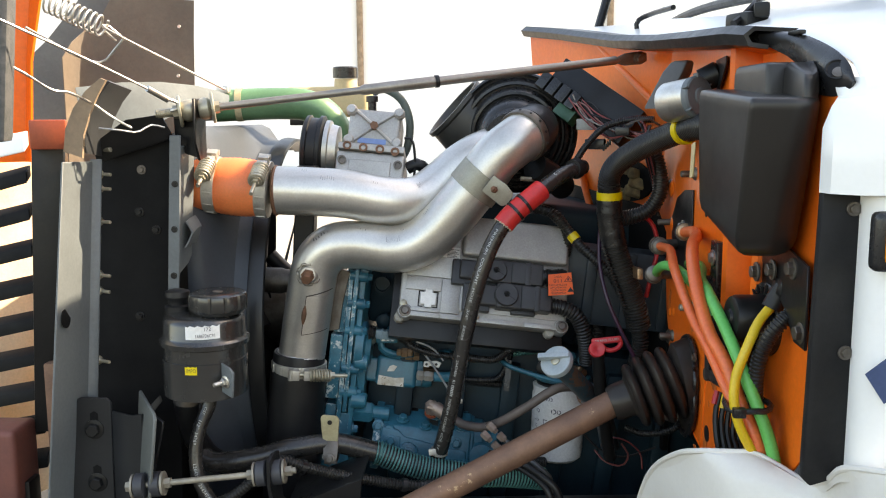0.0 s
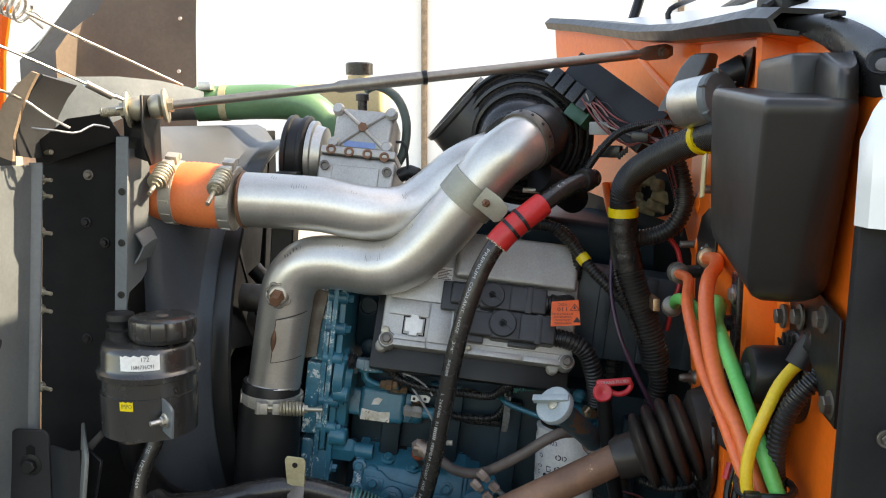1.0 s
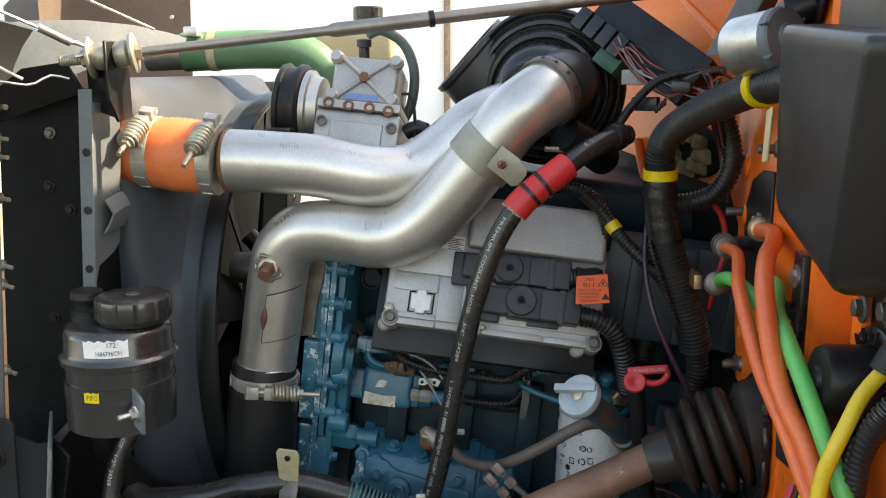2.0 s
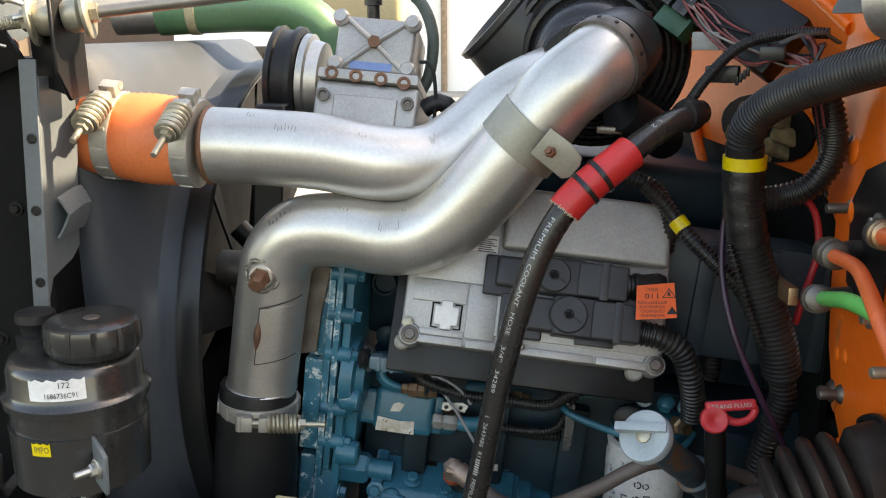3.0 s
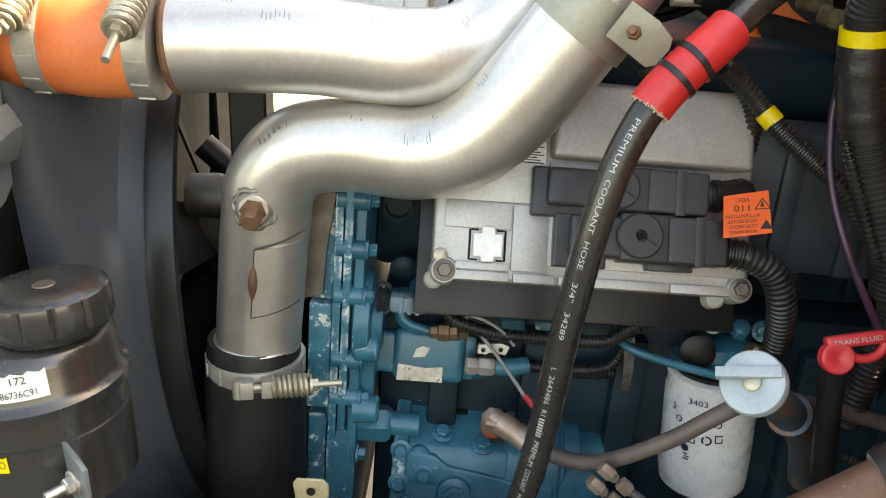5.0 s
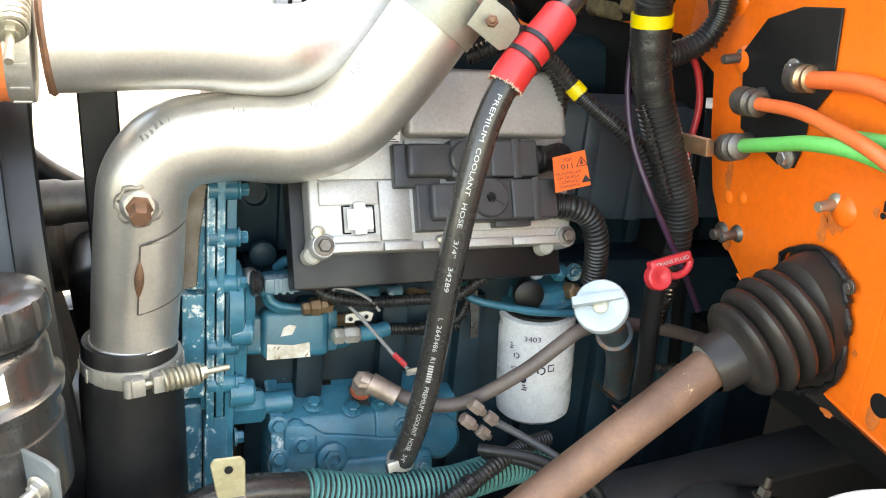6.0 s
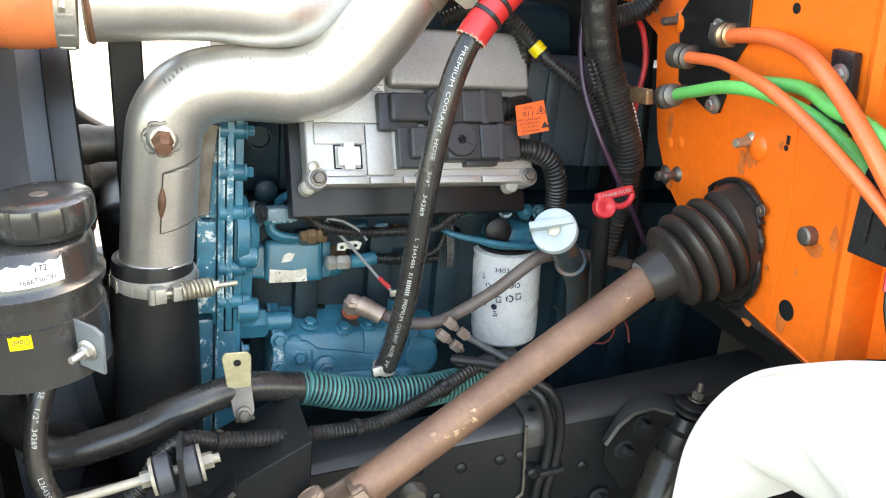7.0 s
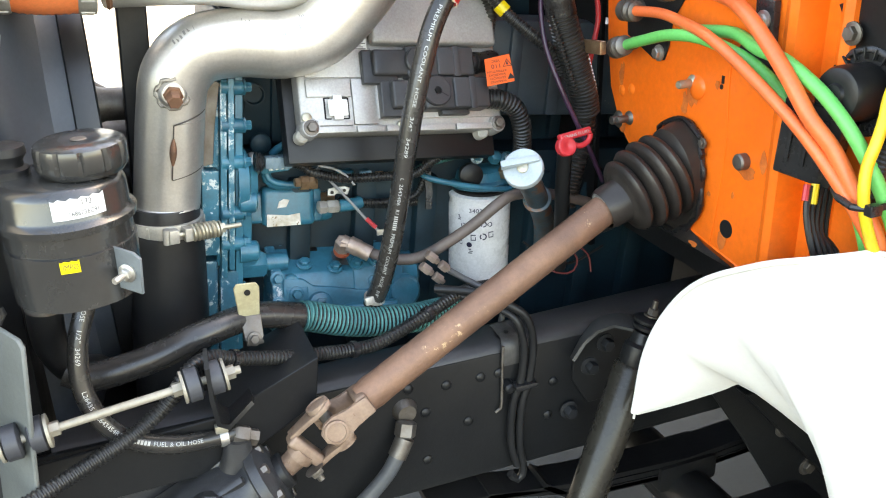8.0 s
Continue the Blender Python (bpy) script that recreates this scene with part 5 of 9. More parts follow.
lobed.faces.new(rings[-1])
rcap = part("cap", lobed, RESP, res, "lobed black screw cap")
part("cap_dimple", lathe((-0.417, 1.700, 1.3835), (0.01, 0, 1), [(0, 0.010), (0.001, 0.009), (0.0014, 0.002)], 18), DULL, rcap)
part("bung", lathe((-0.502, 1.722, 1.338), (0.02, 0, 1), [(0, 0.024), (0.014, 0.024), (0.017, 0.018), (0.024, 0.018), (0.032, 0.0235), (0.042, 0.0225), (0.045, 0.014)], 24), RUBBER, res)
part("strap", lathe(RC + Vector((0, 0, 0.042)), (0.01, 0, 1), [(-0.020, 0.0690), (-0.018, 0.0775), (0.052, 0.0795), (0.053, 0.0765)], 56), RESP, res, "dark steel holding strap")
ear = part("strap_ear", plate([(-0.404, 1.647, 1.205), (-0.376, 1.620, 1.200), (-0.372, 1.617, 1.248), (-0.380, 1.622, 1.256), (-0.404, 1.647, 1.260)], (0.003, 0.004, 0), 0.001), GREY, res)
part("ear_bolt", hexbolt((-0.389, 1.630, 1.228), (-0.6, -0.75, 0), 0.008, 0.007, stud=0.018), STEEL, ear)
def wrap(c, r, a0, a1, z0, z1, k=10, torn=0.0):
    """A sticker bent round an upright cylinder."""
    rows = []
    for i in range(k + 1):
        a = a0 + (a1 - a0) * i / k
        rows.append([(c[0] + r * math.cos(a), c[1] + r * math.sin(a), z) for z in (z0, z1 - torn * (0.5 + 0.5 * math.sin(i * 2.1)))])
    return sheet(rows, 0.0006)


part("sticker", wrap(RC + Vector((0.0015, 0, 0)), 0.0776, radians(-99), radians(-53), 1.3075, 1.3335, 14, 0.003), LABEL, res, "torn white part label")
part("sticker", wrap(RC, 0.0803, radians(-100), radians(-84), 1.242, 1.258, 8, 0.002), YELLOW, res, "small yellow sticker")
# ---- radiator, shroud, support ----
radiator = thing("radiator", (-0.62, 2.35, 0.7), "black radiator pack with bolted side frame", "radiator")
# core is near-black so that the shroud's inner shade is in its colour
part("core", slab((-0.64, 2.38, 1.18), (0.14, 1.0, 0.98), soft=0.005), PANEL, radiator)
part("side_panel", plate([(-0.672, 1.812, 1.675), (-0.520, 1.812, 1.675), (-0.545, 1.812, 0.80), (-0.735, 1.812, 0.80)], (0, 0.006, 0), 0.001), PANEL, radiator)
for x, z, m in ((-0.594, 1.665, RUSTBOLT), (-0.591, 1.607, DULL), (-0.547, 1.690, RUSTBOLT), (-0.600, 1.523, FRAME), (-0.567, 1.487, BLACK), (-0.61, 1.31, BLACK)):
    part("bolt", hexbolt((x, 1.811, z), (0, -1, 0), 0.0062, 0.006), m, radiator)
support = thing("radiator_support", (-0.68, 1.71, 0.8), "grey painted steel radiator support plate, lower half shaded", "support plate")
part("plate", plate([(-0.672, 1.648, 1.630), (-0.668, 1.765, 1.626), (-0.735, 1.765, 0.82), (-0.760, 1.648, 0.82)], (-0.004, 0, 0), 0.001), GREY, support)
part("flange", plate([(-0.673, 1.764, 1.63), (-0.655, 1.776, 1.63), (-0.718, 1.774, 0.82), (-0.737, 1.764, 0.82)], (0.0, 0.004, 0), 0.001), GREY, support)
part("hole", lathe((-0.7005, 1.676, 1.336), (1, 0, 0.06), [(0, 0.018), (0.0015, 0.018), (0.0018, 0.001)], 20), BLACK, support)
for z in (1.648, 1.60, 1.572, 1.507, 1.40, 1.368, 1.225):
    x = -0.664 - (1.63 - z) * 0.066
    part("stud", hexbolt((x, 1.786, z), (0.85, -0.45, 0), 0.0085 if z > 1.62 else 0.0065, 0.008, stud=0.024), ZINC, support)
angle = thing("angle_strip", (-0.52, 1.80, 1.3), "bare metal angle strip with drilled holes", "angle strip")
part("leg", plate([(-0.521, 1.778, 1.675), (-0.499, 1.778, 1.675), (-0.524, 1.778, 1.25), (-0.546, 1.778, 1.25)], (0, 0.004, 0), 0.001), GREY, angle)
part("leg", plate([(-0.500, 1.783, 1.655), (-0.500, 1.862, 1.650), (-0.502, 1.864, 1.60), (-0.512, 1.856, 1.43), (-0.515, 1.84, 1.415), (-0.520, 1.80, 1.40), (-0.522, 1.783, 1.36)], (-0.004, 0, 0), 0.001), GREY, angle)
part("foot", sheet([[(-0.503, 1.800, 1.505), (-0.501, 1.835, 1.512), (-0.501, 1.855, 1.512)], [(-0.497, 1.802, 1.495), (-0.495, 1.835, 1.503), (-0.495, 1.855, 1.503)], [(-0.492, 1.806, 1.482), (-0.489, 1.835, 1.490), (-0.489, 1.855, 1.490)], [(-0.499, 1.802, 1.464), (-0.495, 1.835, 1.470), (-0.494, 1.855, 1.472)], [(-0.506, 1.799, 1.452), (-0.503, 1.835, 1.456), (-0.502, 1.855, 1.456)]], 0.003), GREY, angle, "folded foot of the strip")
for z in (1.581, 1.492, 1.40, 1.31):
    part("hole", lathe((-0.5095 - (1.66 - z) * 0.06, 1.7775, z), (0, -1, 0), [(0, 0.0065), (0.001, 0.0065), (0.0012, 0.0045), (0.0004, 0.004), (0.0004, 0.001)], 14), BLACK, angle)
BRACKET = mat("bracket_paint", (0.013, 0.0142, 0.0156), (0.020, 0.021, 0.0225), rough=0.45, big=6, fine=140, bump=0.15, spec=0.35)
lower = thing("support_bracket", (-0.68, 1.78, 0.8), "dark grey folded steel bracket with two bolts", "bracket")
part("plate", plate([(-0.735, 1.725, 1.118), (-0.716, 1.725, 1.160), (-0.706, 1.725, 1.166), (-0.654, 1.725, 1.166), (-0.645, 1.725, 1.157), (-0.652, 1.725, 0.78), (-0.755, 1.725, 0.78)], (0, 0.006, 0), 0.002), BRACKET, lower)
part("web", plate([(-0.645, 1.727, 1.138), (-0.600, 1.712, 1.134), (-0.577, 1.704, 1.140), (-0.586, 1.704, 0.78), (-0.652, 1.727, 0.78)], (0, 0.006, 0), 0.001), BRACKET, lower)
part("fold", plate([(-0.577, 1.704, 1.140), (-0.548, 1.722, 1.172), (-0.545, 1.722, 1.160), (-0.568, 1.700, 1.128)], (0.003, 0.004, 0), 0.001), BRACKET, lower)
part("wing", plate([(-0.574, 1.700, 1.140), (-0.565, 1.698, 1.150), (-0.526, 1.676, 1.134), (-0.530, 1.676, 1.115), (-0.556, 1.690, 1.02), (-0.584, 1.702, 0.90)], (0.002, 0.006, 0), 0.001), BRACKET, lower)
for z in (1.102, 0.992):
    part("slot", plate([(-0.688, 1.7245, z + 0.015), (-0.672, 1.7245, z + 0.015), (-0.672, 1.7245, z + 0.032), (-0.680, 1.7245, z + 0.037), (-0.688, 1.7245, z + 0.032)], (0, -0.0006, 0), 0), PANEL, lower)
    part("bolt", hexbolt((-0.681, 1.7245, z), (0, -1, 0), 0.013, 0.012), FRAME, lower)
part("rod_plate", plate([(-0.522, 1.619, 1.158), (-0.527, 1.627, 1.168), (-0.600, 1.755, 1.172), (-0.630, 1.755, 0.84), (-0.560, 1.632, 0.88), (-0.548, 1.611, 0.93)], (0.0055, 0.0032, 0), 0.002), mat("dusty_steel", (0.15, 0.16, 0.15), (0.10, 0.108, 0.10), rough=0.55, big=6, bump=0.15), lower)

RIMP = mat("rim_plastic", (0.014, 0.0145, 0.015), (0.009, 0.0095, 0.010), rough=0.33, big=6, fine=160, bump=0.06, spread=0.12, spec=0.4)
shroud = thing("fan_shroud", (-0.45, 2.35, 0.75), "dark blue-grey moulded fan shroud", "fan shroud")
N = 72
ring_rows = []
for s, x in ((0, -0.534), (0.0, -0.522), (0.25, -0.500), (0.6, -0.475), (0.9, -0.455), (1.0, -0.440), (1.0, -0.424)):
    row = []
    for k in range(14, 59):
        a = 2 * math.pi * k / N
        c, sn_ = math.cos(a), math.sin(a)
        q = 1 / max(abs(c) / 0.495, abs(sn_) / 0.485)
        by, bz = 2.385 + q * c, 1.205 + q * sn_
        cy, cz = 2.385 + 0.455 * c, 1.195 + 0.455 * sn_
        w = s * s * (3 - 2 * s)
        row.append((x, by + (cy - by) * w, bz + (cz - bz) * w))
    ring_rows.append(row)
part("shell", sheet(ring_rows, 0.004), SHROUD, shroud)
part("rim", sheet([[(x, 2.385 + r * math.cos(2 * math.pi * k / N), 1.195 + r * math.sin(2 * math.pi * k / N)) for k in range(14, 59)] for x, r in ((-0.427, 0.452), (-0.423, 0.461), (-0.415, 0.462), (-0.400, 0.460), (-0.391, 0.458), (-0.388, 0.452), (-0.391, 0.447), (-0.427, 0.446))], 0.003), RIMP, shroud, "dark moulded shroud rim")
fan = thing("engine_fan", (-0.43, 2.385, 0.9), "black plastic engine cooling fan behind its shroud", "fan")
part("hub", lathe((-0.48, 2.385, 1.195), (1, 0, 0), [(0, 0.09), (0.06, 0.09), (0.07, 0.06), (0.14, 0.055)], 28), DULL, fan)
for k in range(8):
    a = 2 * math.pi * k / 8 + 0.5
    c, sn_ = math.cos(a), math.sin(a)
    part("blade", sheet([[(-0.475 + 0.02 * q, 2.385 + c * r - sn_ * q * wdt, 1.195 + sn_ * r + c * q * wdt) for q in (-1, 0, 1)] for r, wdt in ((0.08, 0.04), (0.25, 0.055), (0.42, 0.065))], 0.004), PANEL, fan)
pulley = thing("belt_pulleys", (-0.30, 2.2, 1.0), "black drive belt and pulleys at the engine front", "pulley")
part("belt", plate([(-0.285, 2.06, 1.60), (-0.285, 2.10, 1.60), (-0.315, 2.12, 1.18), (-0.315, 2.06, 1.18)], (-0.046, 0, 0), 0.003), RUBBER, pulley, "black ribbed drive belt")
part("wheel", lathe((-0.35, 2.14, 1.17), (1, 0, -0.1), [(0, 0.085), (0.012, 0.092), (0.02, 0.080), (0.04, 0.080), (0.048, 0.092), (0.055, 0.085)], 36), BLACK, pulley)
part("hub", lathe((-0.43, 2.14, 1.325), (1, 0, -0.05), [(0, 0.030), (0.04, 0.031), (0.05, 0.028), (0.16, 0.028)], 28), DULL, pulley)
part("arm", slab((-0.318, 2.09, 1.50), (0.028, 0.05, 0.10), soft=0.006), BLACK, pulley)
part("arm", slab((-0.30, 2.30, 1.30), (0.05, 0.3, 0.05), soft=0.006), BLACK, pulley)

rhl = thing("radiator_hose", (-0.40, 2.26, 1.3), "black rubber radiator hose between the fan and the engine", "hose")
part("hose", tube([(-0.443, 2.260, 1.366), (-0.411, 2.260, 1.333), (-0.387, 2.260, 1.314), (-0.359, 2.260, 1.295), (-0.319, 2.260, 1.277)], 0.019, 18), RUBBER, rhl)

# block and beam are added to hide lit ground where only darkness shows
part("housing", slab((-0.335, 2.33, 1.01), (0.13, 0.36, 0.41), soft=0.03, seg=3), BLACK, pulley, "black block added behind the pulleys to keep the gap dark")
xm = thing("gap_crossmember", (-0.44, 2.35, 0.53), "black beam added between the frame rails to keep the gap dark", "crossmember")
part("beam", slab((-0.44, 2.35, 0.675), (0.20, 0.96, 0.28), soft=0.02, seg=3), FRAME, xm)

# top baffle with its curled rubber flap
baffle = thing("radiator_baffle", (-0.62, 1.95, 1.6), "grey sheet metal baffle with a curled tan rubber flap", "baffle")
part("sheet", sheet([[(-0.70, 1.80, 1.66), (-0.64, 1.84, 1.66), (-0.58, 1.90, 1.70), (-0.53, 1.97, 1.735), (-0.50, 2.04, 1.742), (-0.49, 2.10, 1.742)], [(-0.705, 1.80, 1.745), (-0.64, 1.855, 1.752), (-0.58, 1.915, 1.756), (-0.53, 1.985, 1.755), (-0.50, 2.05, 1.752), (-0.49, 2.11, 1.750)], [(-0.71, 1.805, 1.768), (-0.645, 1.87, 1.780), (-0.585, 1.93, 1.783), (-0.535, 2.0, 1.778), (-0.503, 2.065, 1.768), (-0.493, 2.12, 1.760)]], 0.002), mat("baffle_sheet", (0.135, 0.160, 0.170), (0.095, 0.112, 0.120), rough=0.6, big=9, fine=140, bump=0.12, spec=0.15), baffle)
arc = ((-0.687, 1.648, 0.034), (-0.681, 1.690, 0.033), (-0.664, 1.727, 0.030), (-0.640, 1.757, 0.022), (-0.611, 1.780, 0.010))
part("flap", sheet([[(x + w * 0.8, 1.700 + 0.035 * k, z - 0.003 - 0.004 * k) for k in range(4)] for x, z, w in arc], 0.005), mat("flap_rubber", (0.034, 0.037, 0.040), (0.022, 0.024, 0.026), rough=0.6, big=8, bump=0.15), baffle, "grey rubber flap with tan worn edge")
part("flap_edge", sheet([[(x + w * e, 1.693, z - w * e * 0.35) for e in (0.0, 0.5, 1.0)] for x, z, w in arc], 0.008), TAN, baffle)
part("cleat", plate([(-0.665, 1.765, 1.66), (-0.60, 1.765, 1.705), (-0.535, 1.775, 1.715), (-0.515, 1.785, 1.67), (-0.67, 1.785, 1.62)], (0, 0.006, 0), 0.001), BLACK, baffle)

# stay rod with washers and bushes
stay = thing("stay_rod", (-0.05, 1.9, 1.70), "long steel stay rod from the radiator to the firewall", "stay rod")
r0, r1 = Vector((-0.492, 1.790, 1.7215)), Vector((0.421, 2.042, 1.832))
rd = (r1 - r0).normalized()
L = (r1 - r0).length
part("rod", lathe(r0, rd, [(0, 0.0075), (L * 0.36, 0.0075), (L * 0.37, 0.011), (L * 0.52, 0.0115), (L * 0.53, 0.0095), (L - 0.05, 0.009), (L - 0.04, 0.006)], 18), mat("rod_steel", (0.34, 0.31, 0.27), (0.26, 0.23, 0.2), rough=0.42, metal=0.8, big=18, bump=0.1), stay)
part("collar", lathe(r0 + rd * (L * 0.53), rd, [(-0.004, 0.013), (0.004, 0.013)], 16), BLACK, stay)
part("thread", coil(r0 - rd * 0.052, r0 - rd * 0.015, 0.0068, 0.0018, 16, lathe(r0 - rd * 0.055, rd, [(0, 0.0065), (0.055, 0.0065)], 12), 6), ZINC, stay)
for f, big in ((-0.010, 0.031), (0.052, 0.030)):
    part("washer", lathe(r0 + rd * f, rd, [(-0.0015, big - 0.001), (0, big), (0.003, big), (0.0045, big - 0.002)], 30), ZINC, stay, "domed plated washer")
part("bush", lathe(r0 + rd * -0.006, rd, [(0, 0.017), (0.008, 0.021), (0.020, 0.021), (0.028, 0.016)], 24), ZINC, stay)
part("bush", lathe(r0 + rd * 0.026, rd, [(0, 0.017), (0.008, 0.021), (0.018, 0.021), (0.024, 0.016)], 24), ZINC, stay)
part("nut", lathe(r0 + rd * -0.022, rd, [(0, 0.013), (0.010, 0.013)], 6), ZINC, stay)
part("nut", lathe(r0 + rd * 0.057, rd, [(0, 0.012), (0.009, 0.012)], 6), ZINC, stay)
EYE_ = span(r1, rd, (0, -0.2, 1))
part("eye", plate([EYE_(-0.045, -0.008), EYE_(-0.03, -0.013), EYE_(0.01, -0.014), EYE_(0.022, -0.008), EYE_(0.022, 0.008), EYE_(0.01, 0.014), EYE_(-0.03, 0.013), EYE_(-0.045, 0.008)], EYE_(0, 0, 0.006) - EYE_(0, 0, 0), 0.002, 2), DULL, stay)
part("eye_bolt", hexbolt(EYE_(0.004, 0, 0.007), EYE_(0, 0, 1) - EYE_(0, 0, 0), 0.009, 0.007), DULL, stay)
hanger = thing("stay_bracket", (-0.465, 1.80, 1.62), "black steel hanger plate of the stay rod", "bracket")
part("plate", plate([(-0.470, 1.765, 1.745), (-0.470, 1.835, 1.745), (-0.472, 1.840, 1.63), (-0.472, 1.795, 1.625), (-0.472, 1.77, 1.66)], (0.005, 0, 0), 0.0015), BLACK, hanger)
part("foot", plate([(-0.472, 1.797, 1.715), (-0.520, 1.805, 1.715), (-0.520, 1.808, 1.645), (-0.472, 1.800, 1.63)], (0, 0.005, 0), 0.001), BLACK, hanger)

# cables and tension spring of the tilted hood
spring = thing("hood_spring", (-0.6, 1.6, 1.85), "steel tension spring with looped hood cables", "spring")
part("coil", coil((-0.66, 1.60, 1.905), (-0.565, 1.60, 1.862), 0.017, 0.0022, 10), STEEL, spring)
part("cable", tube([(-0.565, 1.60, 1.862), (-0.550, 1.65, 1.847), (-0.49, 1.75, 1.806), (-0.429, 1.85, 1.764)], 0.0022, 8), STEEL, spring)
part("cable", tube([(-0.550, 1.65, 1.847), (-0.565, 1.65, 1.83), (-0.592, 1.65, 1.806), (-0.622, 1.62, 1.815), (-0.648, 1.60, 1.833), (-0.674, 1.55, 1.857)], 0.0022, 8), STEEL, spring)
part("loop", tube([(-0.553, 1.645, 1.850), (-0.570, 1.63, 1.868), (-0.575, 1.62, 1.862), (-0.560, 1.64, 1.842)], 0.0022, 8), STEEL, spring)
cable = thing("hood_cable", (-0.55, 1.72, 1.7), "thin steel hood restraint cable with crimped end", "cable")
part("wire", tube([(-0.70, 1.45, 1.875), (-0.657, 1.50, 1.849), (-0.59, 1.62, 1.802), (-0.530, 1.72, 1.758)], 0.0022, 8), STEEL, cable)
part("crimp", tube([(-0.535, 1.712, 1.762), (-0.512, 1.752, 1.742)], 0.006, 10), STEEL, cable)
part("shackle", tube([(-0.515, 1.748, 1.744), (-0.498, 1.765, 1.738), (-0.500, 1.77, 1.725), (-0.512, 1.765, 1.722)], 0.0035, 8), STEEL, cable)
cable = thing("hood_cable", (-0.6, 1.65, 1.7), "thin twisted steel cable looped to the baffle", "cable")
part("wire", tube([(-0.72, 1.50, 1.81), (-0.688, 1.55, 1.786), (-0.662, 1.60, 1.757), (-0.645, 1.63, 1.753), (-0.629, 1.69, 1.734), (-0.600, 1.71, 1.708), (-0.573, 1.725, 1.690)], 0.0024, 8), STEEL, cable)
part("tail", tube([(-0.625, 1.70, 1.690), (-0.59, 1.71, 1.686), (-0.565, 1.73, 1.682), (-0.545, 1.75, 1.695), (-0.525, 1.765, 1.690)], 0.002, 8), STEEL, cable)

# ---- tilted hood at the front ----
hood = thing("tilted_hood", (-1.2, 2.2, 0.6), "orange fibreglass hood tilted forward with a slatted grille", "hood")
part("inner_panel", sheet([[(-1.20, 2.1, z), (-1.27, 2.3, z), (-1.45, 2.7, z), (-1.62, 3.0, z)] for z in (0.55, 1.0, 1.4, 1.68)], 0.008), mat("bare_fibreglass", (0.40, 0.24, 0.13), (0.30, 0.17, 0.09), rough=0.6, big=7, bump=0.2), hood, "brownish inside of the hood shell")
part("side_edge", slab((-0.697, 1.52, 1.895), (0.036, 0.05, 0.45), turned((1, 0.2, 0), (0.1, 0, 1)), 0.008), mat("edge_trim", (0.05, 0.055, 0.055), (0.09, 0.09, 0.09), rough=0.6, big=60, fine=200, bump=0.5), hood, "dark pitted edge trim")
part("side_wall", sheet([[(-1.050, 2.30, 1.60), (-1.075, 2.32, 1.60), (-1.11, 2.30, 1.60), (-1.16, 2.26, 1.60)], [(-1.032, 2.30, 1.85), (-1.06, 2.33, 1.85), (-1.10, 2.31, 1.85), (-1.16, 2.26, 1.85)], [(-0.995, 2.30, 2.02), (-1.04, 2.33, 2.02), (-1.09, 2.31, 2.02), (-1.15, 2.26, 2.02)], [(-0.985, 2.30, 2.2), (-1.04, 2.33, 2.2), (-1.09, 2.31, 2.2), (-1.15, 2.26, 2.2)]], 0.006), ORANGE, hood)
part("nose_panel", sheet([[(-1.13, 2.95, z), (-1.25, 2.75, z), (-1.36, 2.58, z), (-1.48, 2.40, z)] for z in (0.55, 0.9, 1.2, 1.45, 1.66)], 0.008), mat("faded_orange", (0.82, 0.50, 0.26), (0.78, 0.66, 0.50), rough=0.5, big=2.2, bump=0.1), hood, "sun-faded orange and cream hood nose behind the slats")
part("post", slab((-0.838, 1.905, 1.345), (0.062, 0.03, 0.62), turned((1, 0.3, 0), (0.06, 0, 1)), 0.003), BLACK, hood)
part("corner", slab((-0.800, 1.87, 1.676), (0.070, 0.03, 0.060), turned((1, 0.3, 0)), 0.004), mat("dark_red_paint", (0.42, 0.075, 0.02), (0.30, 0.05, 0.018), rough=0.45, big=10), hood, "dark red painted corner block")
for k in range(9):
    z = 1.60 - k * 0.078
    slat = part("slat", plate([(-0.865, 1.895, z), (-1.06, 1.94, z - 0.045), (-1.06, 1.94, z - 0.074), (-0.865, 1.895, z - 0.025)], (-0.008, 0.035, 0.012), 0.002), PANEL, hood, "black grille slat")
part("slat", plate([(-0.865, 1.895, 1.672), (-1.06, 1.94, 1.640), (-1.06, 1.94, 1.600), (-0.865, 1.895, 1.640)], (-0.008, 0.035, 0.012), 0.002), WHITE, hood, "white painted top bar of the grille")
part("hinge", slab((-0.90, 1.845, 0.79), (0.06, 0.05, 0.32), soft=0.006), BLACK, hood)
part("cross_bar", slab((-0.95, 1.86, 0.66), (0.3, 0.04, 0.05), soft=0.006), BLACK, hood)
part("lower_block", slab((-0.925, 1.84, 0.99), (0.09, 0.10, 0.16), soft=0.012, seg=3), mat("faded_red", (0.22, 0.07, 0.05), (0.15, 0.05, 0.04), rough=0.6, big=10, bump=0.2), hood, "faded red hinge block")
part("hinge_bar", slab((-0.82, 1.86, 0.95), (0.03, 0.03, 0.5), soft=0.004), RUST, hood)
guard = thing("fender_guard", (-1.0, 2.9, 1.2), "brown stained sheet metal wheel guard with rivets", "guard")
rows = []
for z, bow in ((1.2, 0.0), (1.5, 0.0), (1.72, 0.01), (1.95, 0.03), (2.07, 0.05)):
    rows.append([(-0.81 + bow * 0.3, 2.88, z), (-0.95, 2.86, z + 0.01), (-1.05, 2.865, z + 0.005), (-1.09, 2.86, z - 0.01 - bow), (-1.125, 2.835, z - 0.04 - bow), (-1.150, 2.79, z - 0.08 - bow), (-1.160, 2.74, z - 0.13 - bow)])
